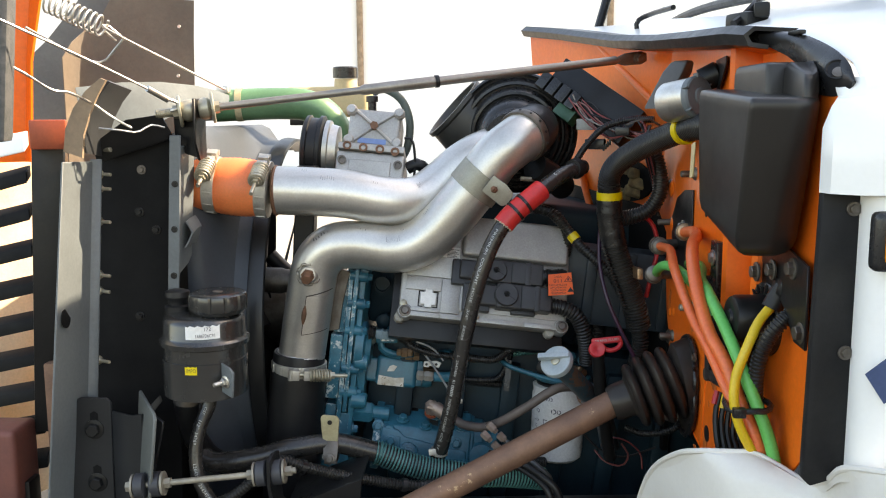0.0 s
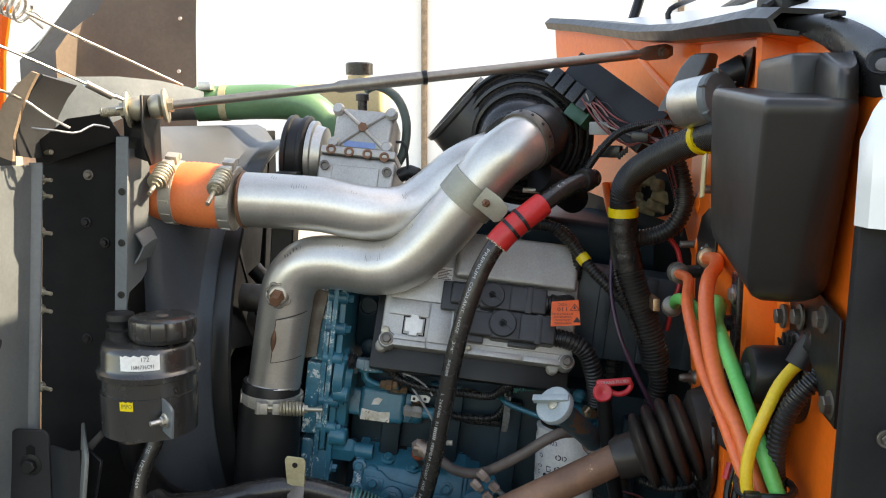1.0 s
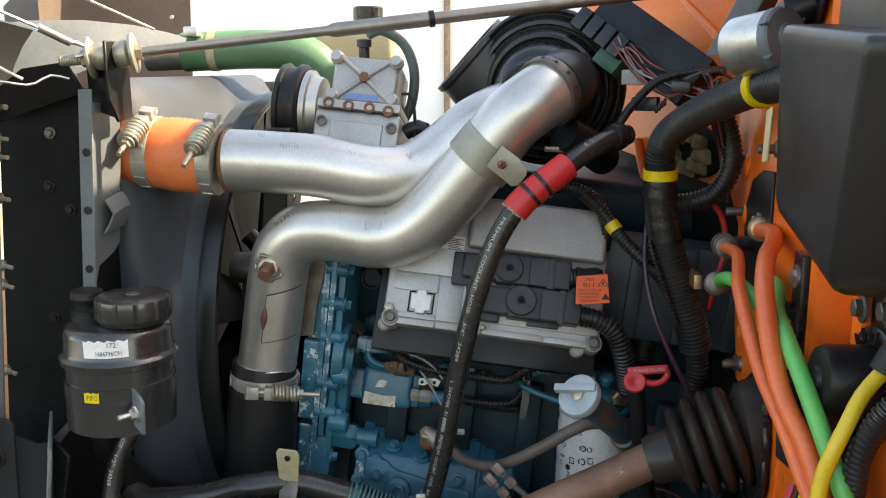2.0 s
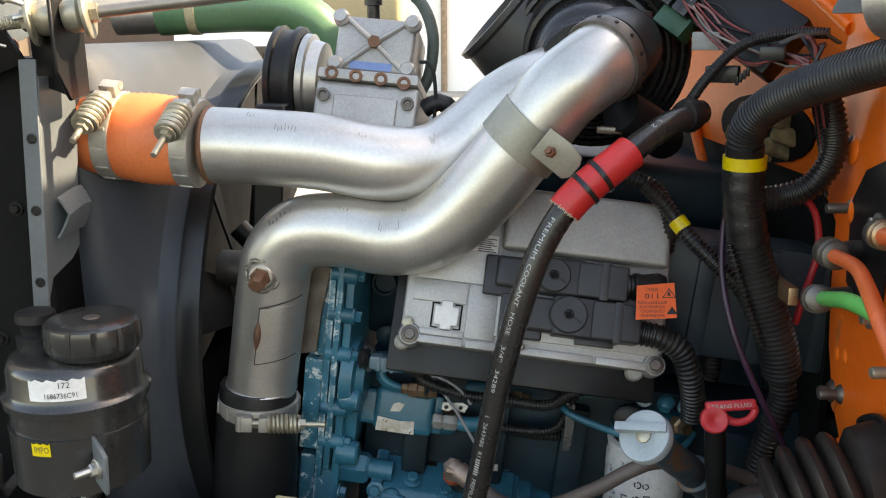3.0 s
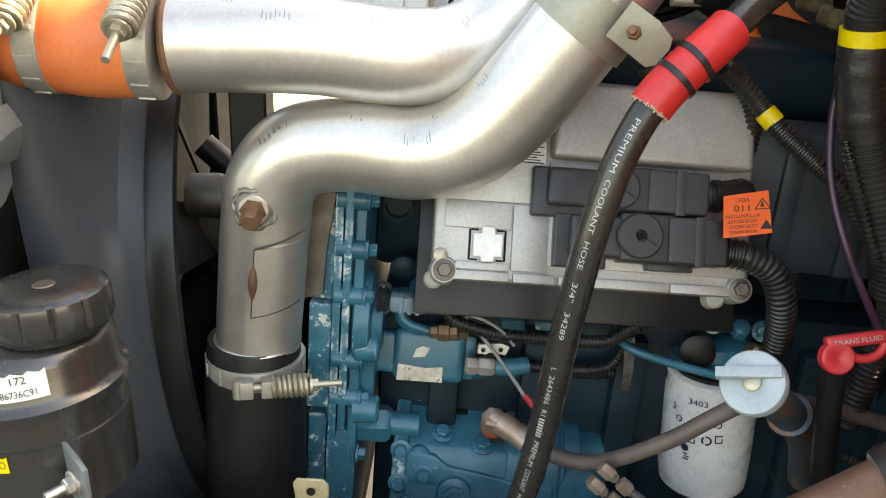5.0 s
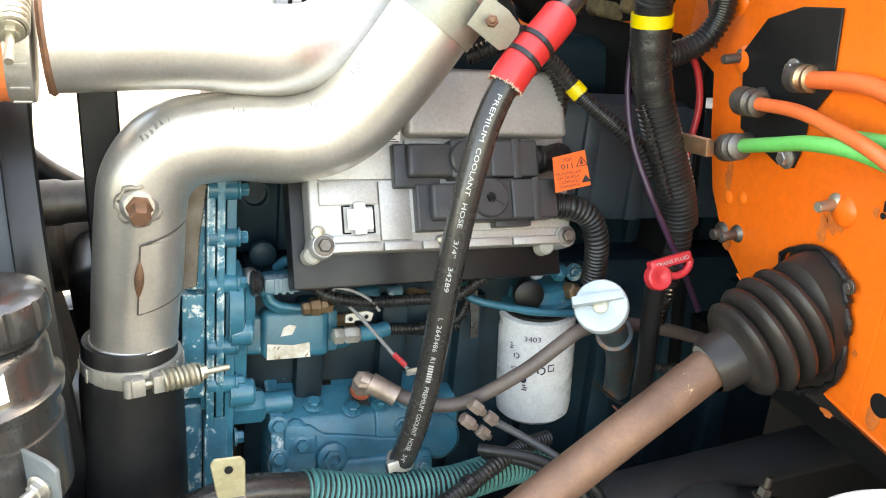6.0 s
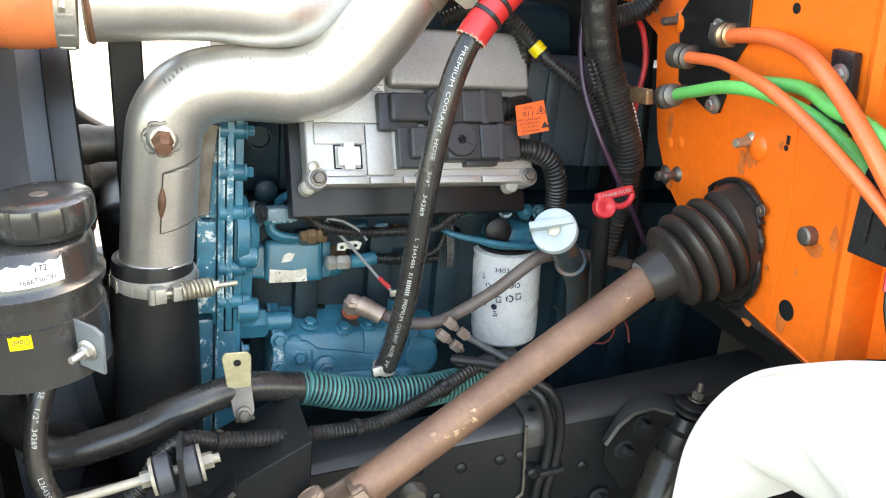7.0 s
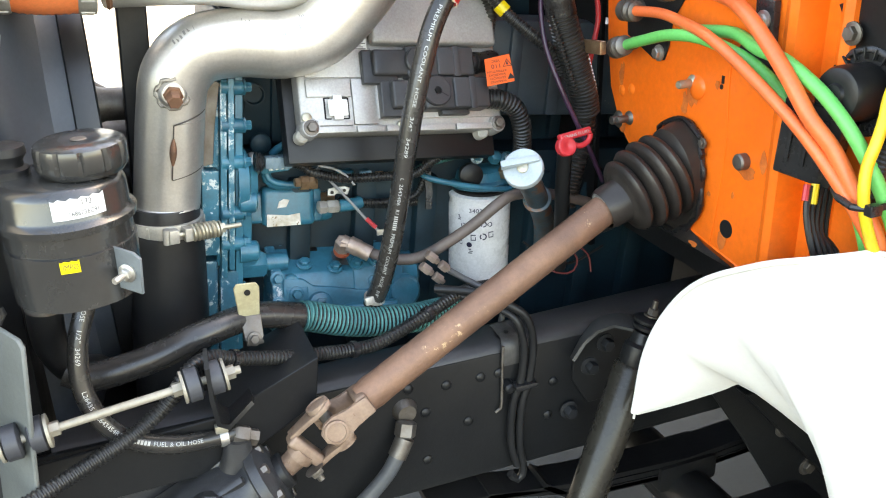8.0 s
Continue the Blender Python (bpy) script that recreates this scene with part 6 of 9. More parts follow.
part("inner_sheet", plate([(-1.40, 2.96, 1.45), (-1.08, 2.93, 1.45), (-1.08, 2.93, 2.16), (-1.17, 2.94, 2.10), (-1.30, 2.95, 1.96), (-1.40, 2.96, 1.88)], (0, 0.004, 0), 0.001), mat("dusty_sheet", (0.16, 0.155, 0.14), (0.11, 0.105, 0.10), rough=0.65, big=5, fine=90, bump=0.15), guard, "dusty grey sheet behind the guard")
part("sheet", sheet(rows, 0.003), BROWN, guard)
for x, z in ((-0.84, 1.99), (-0.85, 1.84), (-0.835, 1.74), (-1.10, 2.0), (-1.12, 1.82)):
    part("rivet", lathe((x, 2.862, z), (0, -1, 0), [(0, 0.006), (0.003, 0.005)], 10), STEEL, guard)

# ---- behind the engine: tank, green pipe ----
tank = thing("header_tank", (-0.41, 3.05, 1.6), "cream plastic coolant header tank with a black cap", "tank")
part("tank", slab((-0.41, 3.08, 1.76), (0.28, 0.16, 0.10), soft=0.025, seg=4), BEIGE, tank)
part("tank_bracket", slab((-0.45, 2.96, 1.700), (0.10, 0.24, 0.03), soft=0.004), BLACK, tank)
part("neck", lathe((-0.35, 3.04, 1.79), (0, 0, 1), [(0, 0.04), (0.045, 0.036)], 20), BEIGE, tank)
part("cap", lathe((-0.35, 3.04, 1.838), (0, 0, 1), [(0, 0.042), (0.032, 0.042), (0.036, 0.038)], 12), PLASTIC, tank, "black cap")
gp = thing("coolant_pipe", (-0.42, 2.35, 1.6), "green painted coolant pipe with a pale band", "pipe")
part("pipe", tube([(-0.585, 2.32, 1.738), (-0.50, 2.33, 1.742), (-0.42, 2.34, 1.744), (-0.36, 2.35, 1.740), (-0.315, 2.36, 1.718), (-0.285, 2.37, 1.675), (-0.27, 2.38, 1.60)], 0.040, 26), GREENPIPE, gp)
part("band", lathe((-0.522, 2.327, 1.741), (1, 0.1, 0.02), [(-0.008, 0.0405), (-0.008, 0.0418), (0.008, 0.0418), (0.008, 0.0405)], 30), CREAM, gp)
part("neck", lathe((-0.66, 2.31, 1.735), (1, 0.1, 0.04), [(0, 0.036), (0.09, 0.036)], 24), STEEL, gp)
part("clip", slab((-0.552, 2.29, 1.778), (0.03, 0.03, 0.02), soft=0.004), STEEL, gp)
vh = thing("vent_hose", (-0.12, 2.2, 1.6), "thin grey-green rubber vent hose over the compressor", "hose")
part("hose", tube([(-0.17, 2.2, 1.765), (-0.145, 2.21, 1.775), (-0.105, 2.22, 1.750), (-0.085, 2.22, 1.70), (-0.09, 2.22, 1.64), (-0.11, 2.22, 1.60)], 0.0095, 14), mat("grey_hose", (0.10, 0.13, 0.11), (0.07, 0.09, 0.08), rough=0.5), vh)
part("valve", lathe((-0.168, 2.16, 1.722), (0, 0, 1), [(0, 0.010), (0.02, 0.010), (0.021, 0.014), (0.034, 0.014), (0.036, 0.011)], 16), PLASTIC, vh)

# ---- air compressor ----
comp = thing("ac_compressor", (-0.165, 2.15, 1.55), "grey cast aluminium compressor with black clutch pulley", "compressor")
CPF = span((-0.166, 2.085, 1.618), (0.9935, 0, -0.09), (0.06, 0.32, 0.95))
bm = on(CPF, -0.078, 0.078, -0.075, 0.012, -0.15, 0.0, 0.008, None, 3)
on(CPF, -0.076, 0.076, 0.014, 0.030, -0.15, 0.006, 0.004, bm)
on(CPF, -0.060, 0.060, 0.032, 0.118, -0.14, -0.014, 0.010, bm, 3)
on(CPF, -0.048, 0.048, -0.060, -0.008, -0.002, 0.004, 0.006, bm, 3)
part("body", bm, CAST, comp)
for a, b in ((-0.055, 0.022), (-0.018, 0.020), (0.020, 0.019), (0.055, 0.016), (-0.064, -0.012), (0.064, -0.014), (-0.060, -0.058), (0.060, -0.060)):
    part("bolt", lathe(CPF(a, b, 0.004), CPF(0, 0, 1) - CPF(0, 0, 0), [(0, 0.010), (0.004, 0.010), (0.0042, 0.006), (0.001, 0.005)], 18), RUSTBOLT if b > 0.01 else DULL, comp)
for a0, b0, a1, b1 in ((-0.05, 0.036, 0.0, 0.078), (0.05, 0.036, 0.0, 0.078), (-0.045, 0.112, 0.0, 0.078), (0.045, 0.112, 0.0, 0.078)):
    part("rib", tube([CPF(a0, b0, -0.012), CPF(a1, b1, -0.011)], 0.0042, 8), CAST, comp)
part("centre_plug", lathe(CPF(0, 0.078, -0.012), CPF(0, 0, 1) - CPF(0, 0, 0), [(0, 0.010), (0.008, 0.010)], 6), RUSTBOLT, comp)
part("plate_label", on(CPF, -0.035, 0.030, 0.036, 0.048, -0.0138, -0.0125, 0), mat("blue_print", (0.20, 0.32, 0.62), rough=0.4), comp, "small blue printed plate")
for a in (-0.055, 0.055):
    for b in (0.112, 0.04):
        part("lug", lathe(CPF(a, b, -0.02), CPF(0, 0, 1) - CPF(0, 0, 0), [(0, 0.013), (0.012, 0.013), (0.016, 0.009), (0.02, 0.009)], 12), CAST, comp)
part("clutch", lathe((-0.330, 2.165, 1.636), (1, 0, -0.09), [(0, 0.070), (0.004, 0.078), (0.012, 0.080), (0.014, 0.074), (0.034, 0.074), (0.036, 0.080), (0.044, 0.080), (0.048, 0.072)], 48), RUBBER, comp, "black rubber clutch pulley")
part("clutch_ring", lathe((-0.280, 2.165, 1.632), (1, 0, -0.09), [(0, 0.070), (0.010, 0.070), (0.012, 0.062), (0.030, 0.058)], 40), STEEL, comp)
part("line", tube([(-0.085, 2.12, 1.59), (-0.06, 2.12, 1.60), (-0.04, 2.13, 1.58), (-0.03, 2.15, 1.53)], 0.014, 14), RUBBER, comp)
part("line", tube([(-0.09, 2.11, 1.66), (-0.072, 2.11, 1.655), (-0.066, 2.11, 1.61), (-0.07, 2.11, 1.56)], 0.003, 8), BLACK, comp)

# ---- turbo inlet ----
turbo = thing("turbo_housing", (0.15, 2.1, 1.55), "large black round turbo inlet housing with clamp", "turbocharger")
tx = Vector((-0.10, -0.97, -0.14)).normalized()
tc = Vector((0.168, 2.16, 1.672))
part("housing", lathe(tc, tx, [(-0.16, 0.10), (-0.03, 0.130), (-0.004, 0.136), (0.0, 0.141), (0.012, 0.142), (0.018, 0.141), (0.021, 0.137), (0.018, 0.133), (0.010, 0.131), (0.010, 0.127), (0.022, 0.124), (0.030, 0.120), (0.032, 0.114), (0.026, 0.111), (0.026, 0.107), (0.040, 0.104), (0.048, 0.100), (0.050, 0.094), (0.044, 0.090), (0.048, 0.086), (0.090, 0.082), (0.100, 0.076), (0.105, 0.070), (0.135, 0.064)], 56), PLASTIC, turbo)
# dark grey, a little lighter than the housing's black plastic
HORNGREY = mat("grey_horn", (0.050, 0.049, 0.045), (0.026, 0.026, 0.024), rough=0.42, big=8, bump=0.12)
dx_ = Vector((-0.74, -0.12, 0.66)).normalized()
dc = Vector((0.085, 2.215, 1.672))
part("duct", lathe(dc, dx_, [(-0.06, 0.085), (0.02, 0.088), (0.075, 0.080), (0.080, 0.085), (0.089, 0.085), (0.089, 0.076), (0.03, 0.066)], 44), HORNGREY, turbo, "dark grey inlet horn")
for a in (0.3, 1.2, 2.0):
    part("clip", slab(tc + tx * 0.01 + Vector((0.14 * math.cos(a + 0.6), 0, 0.14 * math.sin(a + 0.6))), (0.03, 0.02, 0.012), Matrix.Rotation(-(a + 0.6) + 1.57, 4, "Y"), 0.003), PLASTIC, turbo)
part("knob", slab((0.222, 2.03, 1.715), (0.026, 0.03, 0.030), turned((1, 0.3, 0.4)), 0.004), PLASTIC, turbo)
part("pipe_stub", tube([(0.20, 2.0, 1.60), (0.24, 2.04, 1.575), (0.27, 2.10, 1.55)], 0.030, 18), RUBBER, turbo)
part("oil_line", tube([(0.17, 1.99, 1.575), (0.21, 2.0, 1.572), (0.25, 2.02, 1.568)], 0.005, 8), ZINC, turbo)
# ---- firewall fittings ----
box = thing("blower_cover", (0.46, 1.34, 1.50), "black moulded plastic blower cover on the firewall", "cover")
def rounded(corners, r, k=4):
    """An outline with its corners rounded by r."""
    out = []
    n_ = len(corners)
    for i_ in range(n_):
        p, q, w_ = Vector(corners[i_ - 1]), Vector(corners[i_]), Vector(corners[(i_ + 1) % n_])
        a_, b_ = q + (p - q).normalized() * min(r, (p - q).length * 0.45), q + (w_ - q).normalized() * min(r, (w_ - q).length * 0.45)
        for s_ in range(k + 1):
            v = s_ / k
            out.append((a_.lerp(q, v)).lerp(q.lerp(b_, v), v))
    return out


def moulding(corners, levels, r, lean):
    """A moulded box: a rounded outline drawn in at each level."""
    one = bmesh.new()
    mid = sum((Vector(c) for c in corners), Vector((0, 0))) / len(corners)
    rings = []
    for z, inset in levels:
        ring = []
        for p in rounded(corners, r):
            d = mid - p
            q = p + d * (inset / max(0.03, d.length))
            ring.append(one.verts.new((q.x + lean(p, z)[0], q.y + lean(p, z)[1], z + lean(p, z)[2])))
        rings.append(ring)
    for a, b in zip(rings, rings[1:]):
        for k in range(len(a)):
            one.faces.new((a[k], a[(k + 1) % len(a)], b[(k + 1) % len(a)], b[k]))
    one.faces.new(rings[0][::-1])
    one.faces.new(rings[-1])
    bmesh.ops.recalc_face_normals(one, faces=one.faces[:])
    return one


def box_lean(p, z):
    far = max(0.0, min(1.0, (p.y - 1.19) / 0.23))
    low = max(0.0, min(1.0, (1.72 - z) / 0.20))
    left = max(0.0, min(1.0, (0.46 - p.x) / 0.05))
    return (0.006 * low * left, 0.066 * low * (1 - far), (p.y - 1.198) * 0.07 if z > 1.62 else 0.042 * far * low * left)


BOXP = mat("cover_plastic", (0.019, 0.0172, 0.0158), (0.026, 0.0236, 0.0216), rough=0.36, big=7, fine=260, bump=0.025, spread=0.08, spec=0.42)
cover = part("shell", moulding([(0.400, 1.42), (0.409, 1.198), (0.462, 1.188), (0.484, 1.191), (0.498, 1.205), (0.511, 1.25), (0.511, 1.42)], [(1.515, 0.030), (1.521, 0.014), (1.530, 0.005), (1.545, 0.001), (1.64, 0.0), (1.712, 0.0), (1.721, 0.0008), (1.726, 0.003), (1.7285, 0.007), (1.7292, 0.014)], 0.007, box_lean), BOXP, box)
part("top_step", moulding([(0.450, 1.42), (0.455, 1.285), (0.506, 1.285), (0.509, 1.42)], [(1.71, 0), (1.765, 0.001), (1.774, 0.004), (1.777, 0.010)], 0.008, lambda p, z: (0, 0, 0)), BOXP, cover)
part("top_step", moulding([(0.478, 1.292), (0.474, 1.198), (0.486, 1.199), (0.499, 1.212), (0.509, 1.245), (0.510, 1.292)], [(1.70, 0.001), (1.752, 0.001), (1.768, 0.004), (1.774, 0.009), (1.776, 0.016)], 0.007, lambda p, z: (0, 0, -max(0, (1.25 - p.y)) * 0.35 * (1 if z > 1.74 else 0))), BOXP, cover)
part("tab", plate([(0.399, 1.418, 1.668), (0.398, 1.432, 1.664), (0.397, 1.434, 1.612), (0.398, 1.420, 1.615)], (-0.003, 0, 0), 0.001), BEIGE, cover, "torn tan paper tab")
sol = thing("solenoid", (0.41, 1.62, 1.70), "silver cylindrical solenoid on a black bracket", "solenoid")
sax = Vector((0.60, -0.78, 0.14)).normalized()
s_at = Vector((0.398, 1.635, 1.728))
part("can", lathe(s_at, sax, [(0, 0.020), (0.003, 0.032), (0.008, 0.0345), (0.062, 0.0345)], 36), STEEL, sol)
part("end_cap", lathe(s_at + sax * 0.062, sax, [(0, 0.0355), (0.010, 0.0355), (0.013, 0.033), (0.014, 0.016), (0.017, 0.015), (0.019, 0.010)], 36), GREY, sol, "grey crimped end cap")
part("terminal", lathe(s_at + sax * 0.080, sax, [(0, 0.009), (0.004, 0.009), (0.005, 0.006), (0.018, 0.006), (0.020, 0.004)], 14), ZINC, sol)
for k in range(6):
    d = Matrix.Rotation(k * math.pi / 3, 3, sax) @ sax.orthogonal().normalized()
    part("crimp", slab(s_at + sax * 0.072 + d * 0.0355, (0.010, 0.003, 0.008), turned(sax, d), 0.001), GREY, sol)
part("clamp", moulding([(0.372, 1.70), (0.400, 1.66), (0.425, 1.69), (0.395, 1.73)], [(1.72, 0.002), (1.725, 0), (1.785, 0.0), (1.80, 0.006), (1.804, 0.012)], 0.006, lambda p, z: ((z - 1.72) * 0.5, 0, 0)), mat("grey_bracket", (0.075, 0.07, 0.062), (0.05, 0.046, 0.042), rough=0.5), sol, "dusty grey mounting clamp behind the can")
part("bracket", plate([(0.476, 1.60, 1.735), (0.470, 1.555, 1.760), (0.470, 1.530, 1.792), (0.474, 1.545, 1.803), (0.478, 1.62, 1.800)], (0.004, 0.003, 0), 0.001), FRAME, sol, "black steel bracket ear")
part("plunger", lathe((0.452, 1.615, 1.765), (0.9, -0.2, 0.4), [(0, 0.020), (0.03, 0.022), (0.034, 0.018)], 20), BLACK, sol)
fuse = thing("relay_block", (0.33, 2.08, 1.65), "black relay block with wires plugged into it", "relay block")
FB = span((0.300, 2.10, 1.770), (0.66, -0.55, -0.52), (0.5, 0.1, 0.86))
part("body", on(FB, -0.060, 0.175, -0.048, 0.040, -0.03, 0.02, 0.004), BLACK, fuse)
for k in range(4):
    part("relay", on(FB, -0.07 + k * 0.03, -0.045 + k * 0.03, -0.05, -0.012, 0.018, 0.042, 0.003), PLASTIC, fuse)
part("connector", on(FB, 0.0, 0.05, -0.075, -0.045, -0.01, 0.025, 0.003), mat("green_plastic", (0.03, 0.12, 0.06), rough=0.4), fuse)
DIMRED = mat("dull_red_wire", (0.26, 0.045, 0.04), (0.17, 0.03, 0.028), rough=0.5)
wire_kinds = (DIMRED, mat("pink_wire", (0.30, 0.13, 0.12), rough=0.5), mat("white_wire", (0.30, 0.28, 0.25), rough=0.5), DIMRED, MATS["pink_wire"], BLACK, DIMRED, BLACK)
for k, m in enumerate(wire_kinds):
    d = k * 0.0042
    sag = 0.008 * math.sin(k * 2.1)
    part("wire", tube([(0.277 + d, 2.05, 1.748 - sag), (0.296 + d, 2.03, 1.716 + d * 0.4 + sag), (0.322 + d * 0.7, 2.0 + sag, 1.684 + d), (0.358 + d, 1.985, 1.662 + d - sag), (0.392 + d * 0.3, 1.95, 1.668 + sag), (0.412, 1.90, 1.66 + d * 0.5)], 0.0017, 8), m, fuse)
part("grey_plug", slab((0.311, 2.028, 1.690), (0.036, 0.018, 0.024), turned((1, -0.3, -0.5)), 0.002), mat("grey_plastic", (0.40, 0.40, 0.37), rough=0.5), fuse)
part("plug", slab((0.330, 2.0, 1.648), (0.042, 0.024, 0.022), turned((0.8, -0.3, -0.5)), 0.003), PLASTIC, fuse)
part("plug", slab((0.378, 1.94, 1.676), (0.030, 0.018, 0.018), turned((0.9, -0.3, 0.3)), 0.003), PLASTIC, fuse)
for k in range(4):
    part("pin", slab((0.346 + k * 0.004, 1.985 - k * 0.002, 1.640 + k * 0.004), (0.004, 0.006, 0.012), turned((0.8, -0.3, -0.5)), 0.001), BLACK, fuse)
tang = thing("wire_cluster", (0.42, 1.90, 1.64), "tangle of taped wires behind the conduit bend", "wires")
for k in range(6):
    d = k * 0.005
    part("wire", tube([(0.405 + d, 1.93, 1.70 - d), (0.412 + d * 0.6, 1.90, 1.68 + 0.01 * math.sin(k * 1.7)), (0.425 - d * 0.4, 1.90, 1.648), (0.440, 1.91 + d, 1.60 - d), (0.455, 1.93, 1.55 - d * 2)], 0.0022 + 0.0006 * (k % 2), 8), (BLACK, DIMRED, TAPE)[k % 3], tang)
part("bracket", sheet([[(0.376, 1.90, 1.690), (0.376, 1.915, 1.690)], [(0.398, 1.89, 1.700), (0.398, 1.905, 1.700)], [(0.425, 1.89, 1.702), (0.425, 1.905, 1.702)], [(0.447, 1.90, 1.690), (0.447, 1.915, 1.690)]], 0.003), mat("grey_bracket", (0.075, 0.07, 0.062), (0.05, 0.046, 0.042), rough=0.5), tang, "dusty bent bracket strip")


def loom(name, pts, r, label, ribbing=True, material=None, pitch=0.0065, depth=0.0018):
    t = thing(name, pts[-1], label, "cable conduit")
    part("conduit", ribbed(pts, r, pitch, depth) if ribbing else tube(pts, r, 16), material or LOOM, t)
    return t


main = [(0.470, 1.44, 1.690), (0.440, 1.60, 1.687), (0.405, 1.73, 1.662), (0.372, 1.84, 1.630), (0.352, 1.895, 1.600), (0.347, 1.915, 1.565), (0.354, 1.92, 1.515)]
tail = [(0.352, 1.92, 1.50), (0.360, 1.92, 1.45), (0.375, 1.918, 1.40), (0.395, 1.918, 1.345), (0.410, 1.92, 1.30), (0.420, 1.925, 1.26)]
harness = loom("wiring_harness", main, 0.0226, "thick black corrugated wiring conduit with yellow tape bands", pitch=0.0064, depth=0.0021)
part("tape", tube([(0.350, 1.92, 1.537), (0.351, 1.92, 1.50), (0.357, 1.92, 1.465), (0.363, 1.92, 1.44)], lambda i: 0.0258 + 0.0005 * math.sin(i * 1.7) + 0.0004 * math.sin(i * 0.6), 22, 0.006), TAPE, harness, "wrinkled black tape")
part("tape", tube([(0.3475, 1.913, 1.566), (0.3495, 1.918, 1.548)], 0.0236, 20), TAPE, harness)
part("yellow_band", tube([(0.3495, 1.918, 1.552), (0.3500, 1.919, 1.536)], 0.0268, 24, 0.004), YELLOW, harness, "yellow tape band")
part("yellow_band", tube([(0.4345, 1.622, 1.684), (0.4308, 1.637, 1.6815)], 0.0252, 24, 0.004), YELLOW, harness, "yellow tape band")
part("conduit", ribbed(tail, 0.026, 0.0066, 0.0023, 20), LOOM, harness)
part("conduit", ribbed([(0.420, 1.925, 1.26), (0.424, 1.93, 1.22), (0.410, 1.94, 1.15), (0.40, 1.95, 1.08)], 0.018, 0.007, 0.002), LOOM, harness)
part("split", ribbed([(0.337, 1.907, 1.44), (0.346, 1.900, 1.41), (0.364, 1.899, 1.36), (0.384, 1.900, 1.31)], 0.0052, 0.0066, 0.0028, 10), LOOM, harness)
part("conduit", ribbed([(0.362, 1.925, 1.495), (0.398, 1.93, 1.498), (0.435, 1.925, 1.515), (0.455, 1.92, 1.555), (0.450, 1.925, 1.605), (0.43, 1.93, 1.66)], 0.0165, 0.007, 0.002), LOOM, harness, "side branch of black conduit")
loom("wiring_conduit", [(0.218, 1.952, 1.304), (0.240, 1.949, 1.302), (0.265, 1.946, 1.297), (0.290, 1.946, 1.280), (0.305, 1.95, 1.245), (0.314, 1.965, 1.205), (0.318, 1.98, 1.17)], 0.0175, "black corrugated conduit out of the module plug", pitch=0.007)
c = loom("wiring_conduit", [(0.235, 2.0, 1.50), (0.262, 2.0, 1.475), (0.281, 1.995, 1.452), (0.300, 1.98, 1.429), (0.337, 1.96, 1.395), (0.365, 1.95, 1.367), (0.385, 1.95, 1.33)], 0.011, "black corrugated conduit with a yellow tape band")
part("yellow_band", tube([(0.281, 1.995, 1.452), (0.291, 1.989, 1.440)], 0.0125, 16, 0.004), YELLOW, c)
loom("wiring_conduit", [(0.420, 2.04, 1.30), (0.406, 2.05, 1.298), (0.375, 2.05, 1.29), (0.355, 2.05, 1.255), (0.350, 2.05, 1.20)], 0.014, "black corrugated conduit looped by the block")
loom("wiring_conduit", [(0.15, 2.05, 1.49), (0.20, 2.04, 1.505), (0.25, 2.03, 1.49), (0.275, 2.02, 1.45), (0.272, 2.02, 1.40)], 0.012, "black corrugated conduit arched behind the module")
loom("wiring_conduit", [(-0.10, 2.0, 1.22), (-0.084, 2.0, 1.212), (-0.065, 1.99, 1.199), (-0.015, 1.99, 1.183), (0.052, 1.99, 1.176), (0.113, 1.99, 1.172), (0.147, 1.98, 1.196), (0.19, 1.98, 1.21)], 0.0085, "thin black conduit under the control module", pitch=0.005, depth=0.0013)
loom("wiring_conduit", [(-0.02, 2.03, 1.128), (0.006, 2.02, 1.125), (0.068, 2.02, 1.116), (0.123, 2.02, 1.121), (0.146, 2.02, 1.161), (0.15, 2.01, 1.19)], 0.0075, "thin black conduit beside the lift pump", pitch=0.005, depth=0.0013)
w = thing("purple_cable", (0.47, 1.9, 1.1), "dark purple cable hanging beside the conduit", "cable")
part("wire", tube([(0.352, 1.955, 1.56), (0.342, 1.95, 1.50), (0.334, 1.94, 1.45), (0.334, 1.92, 1.39), (0.348, 1.892, 1.325), (0.374, 1.882, 1.265), (0.405, 1.88, 1.205), (0.440, 1.89, 1.14)], 0.0042, 10), PURPLE, w)
w = thing("red_cable", (0.44, 1.95, 1.3), "red cable behind the conduit", "cable")
part("wire", tube([(0.43, 1.97, 1.50), (0.455, 1.97, 1.47), (0.462, 1.965, 1.42), (0.450, 1.96, 1.37), (0.44, 1.96, 1.32)], 0.0048, 10), REDPL, w)
loom("black_cable", [(0.245, 1.975, 1.575), (0.275, 1.965, 1.60), (0.305, 1.965, 1.645), (0.345, 1.965, 1.685), (0.40, 1.95, 1.70), (0.44, 1.93, 1.70)], 0.0075, "thin black conduit along the firewall", pitch=0.004, depth=0.001)

# ---- air lines on the firewall ----
fit_plate = thing("fitting_plate", (0.476, 1.80, 1.36), "black bulkhead plate with air line fittings", "bulkhead plate")
part("plate", plate([(0.476, y, z) for y, z in ((1.895, 1.445), (1.90, 1.50), (1.86, 1.545), (1.80, 1.565), (1.735, 1.57), (1.735, 1.48), (1.765, 1.44), (1.77, 1.40), (1.78, 1.375), (1.81, 1.372), (1.89, 1.40))], (0.003, 0, 0), 0.001), BLACK, fit_plate)
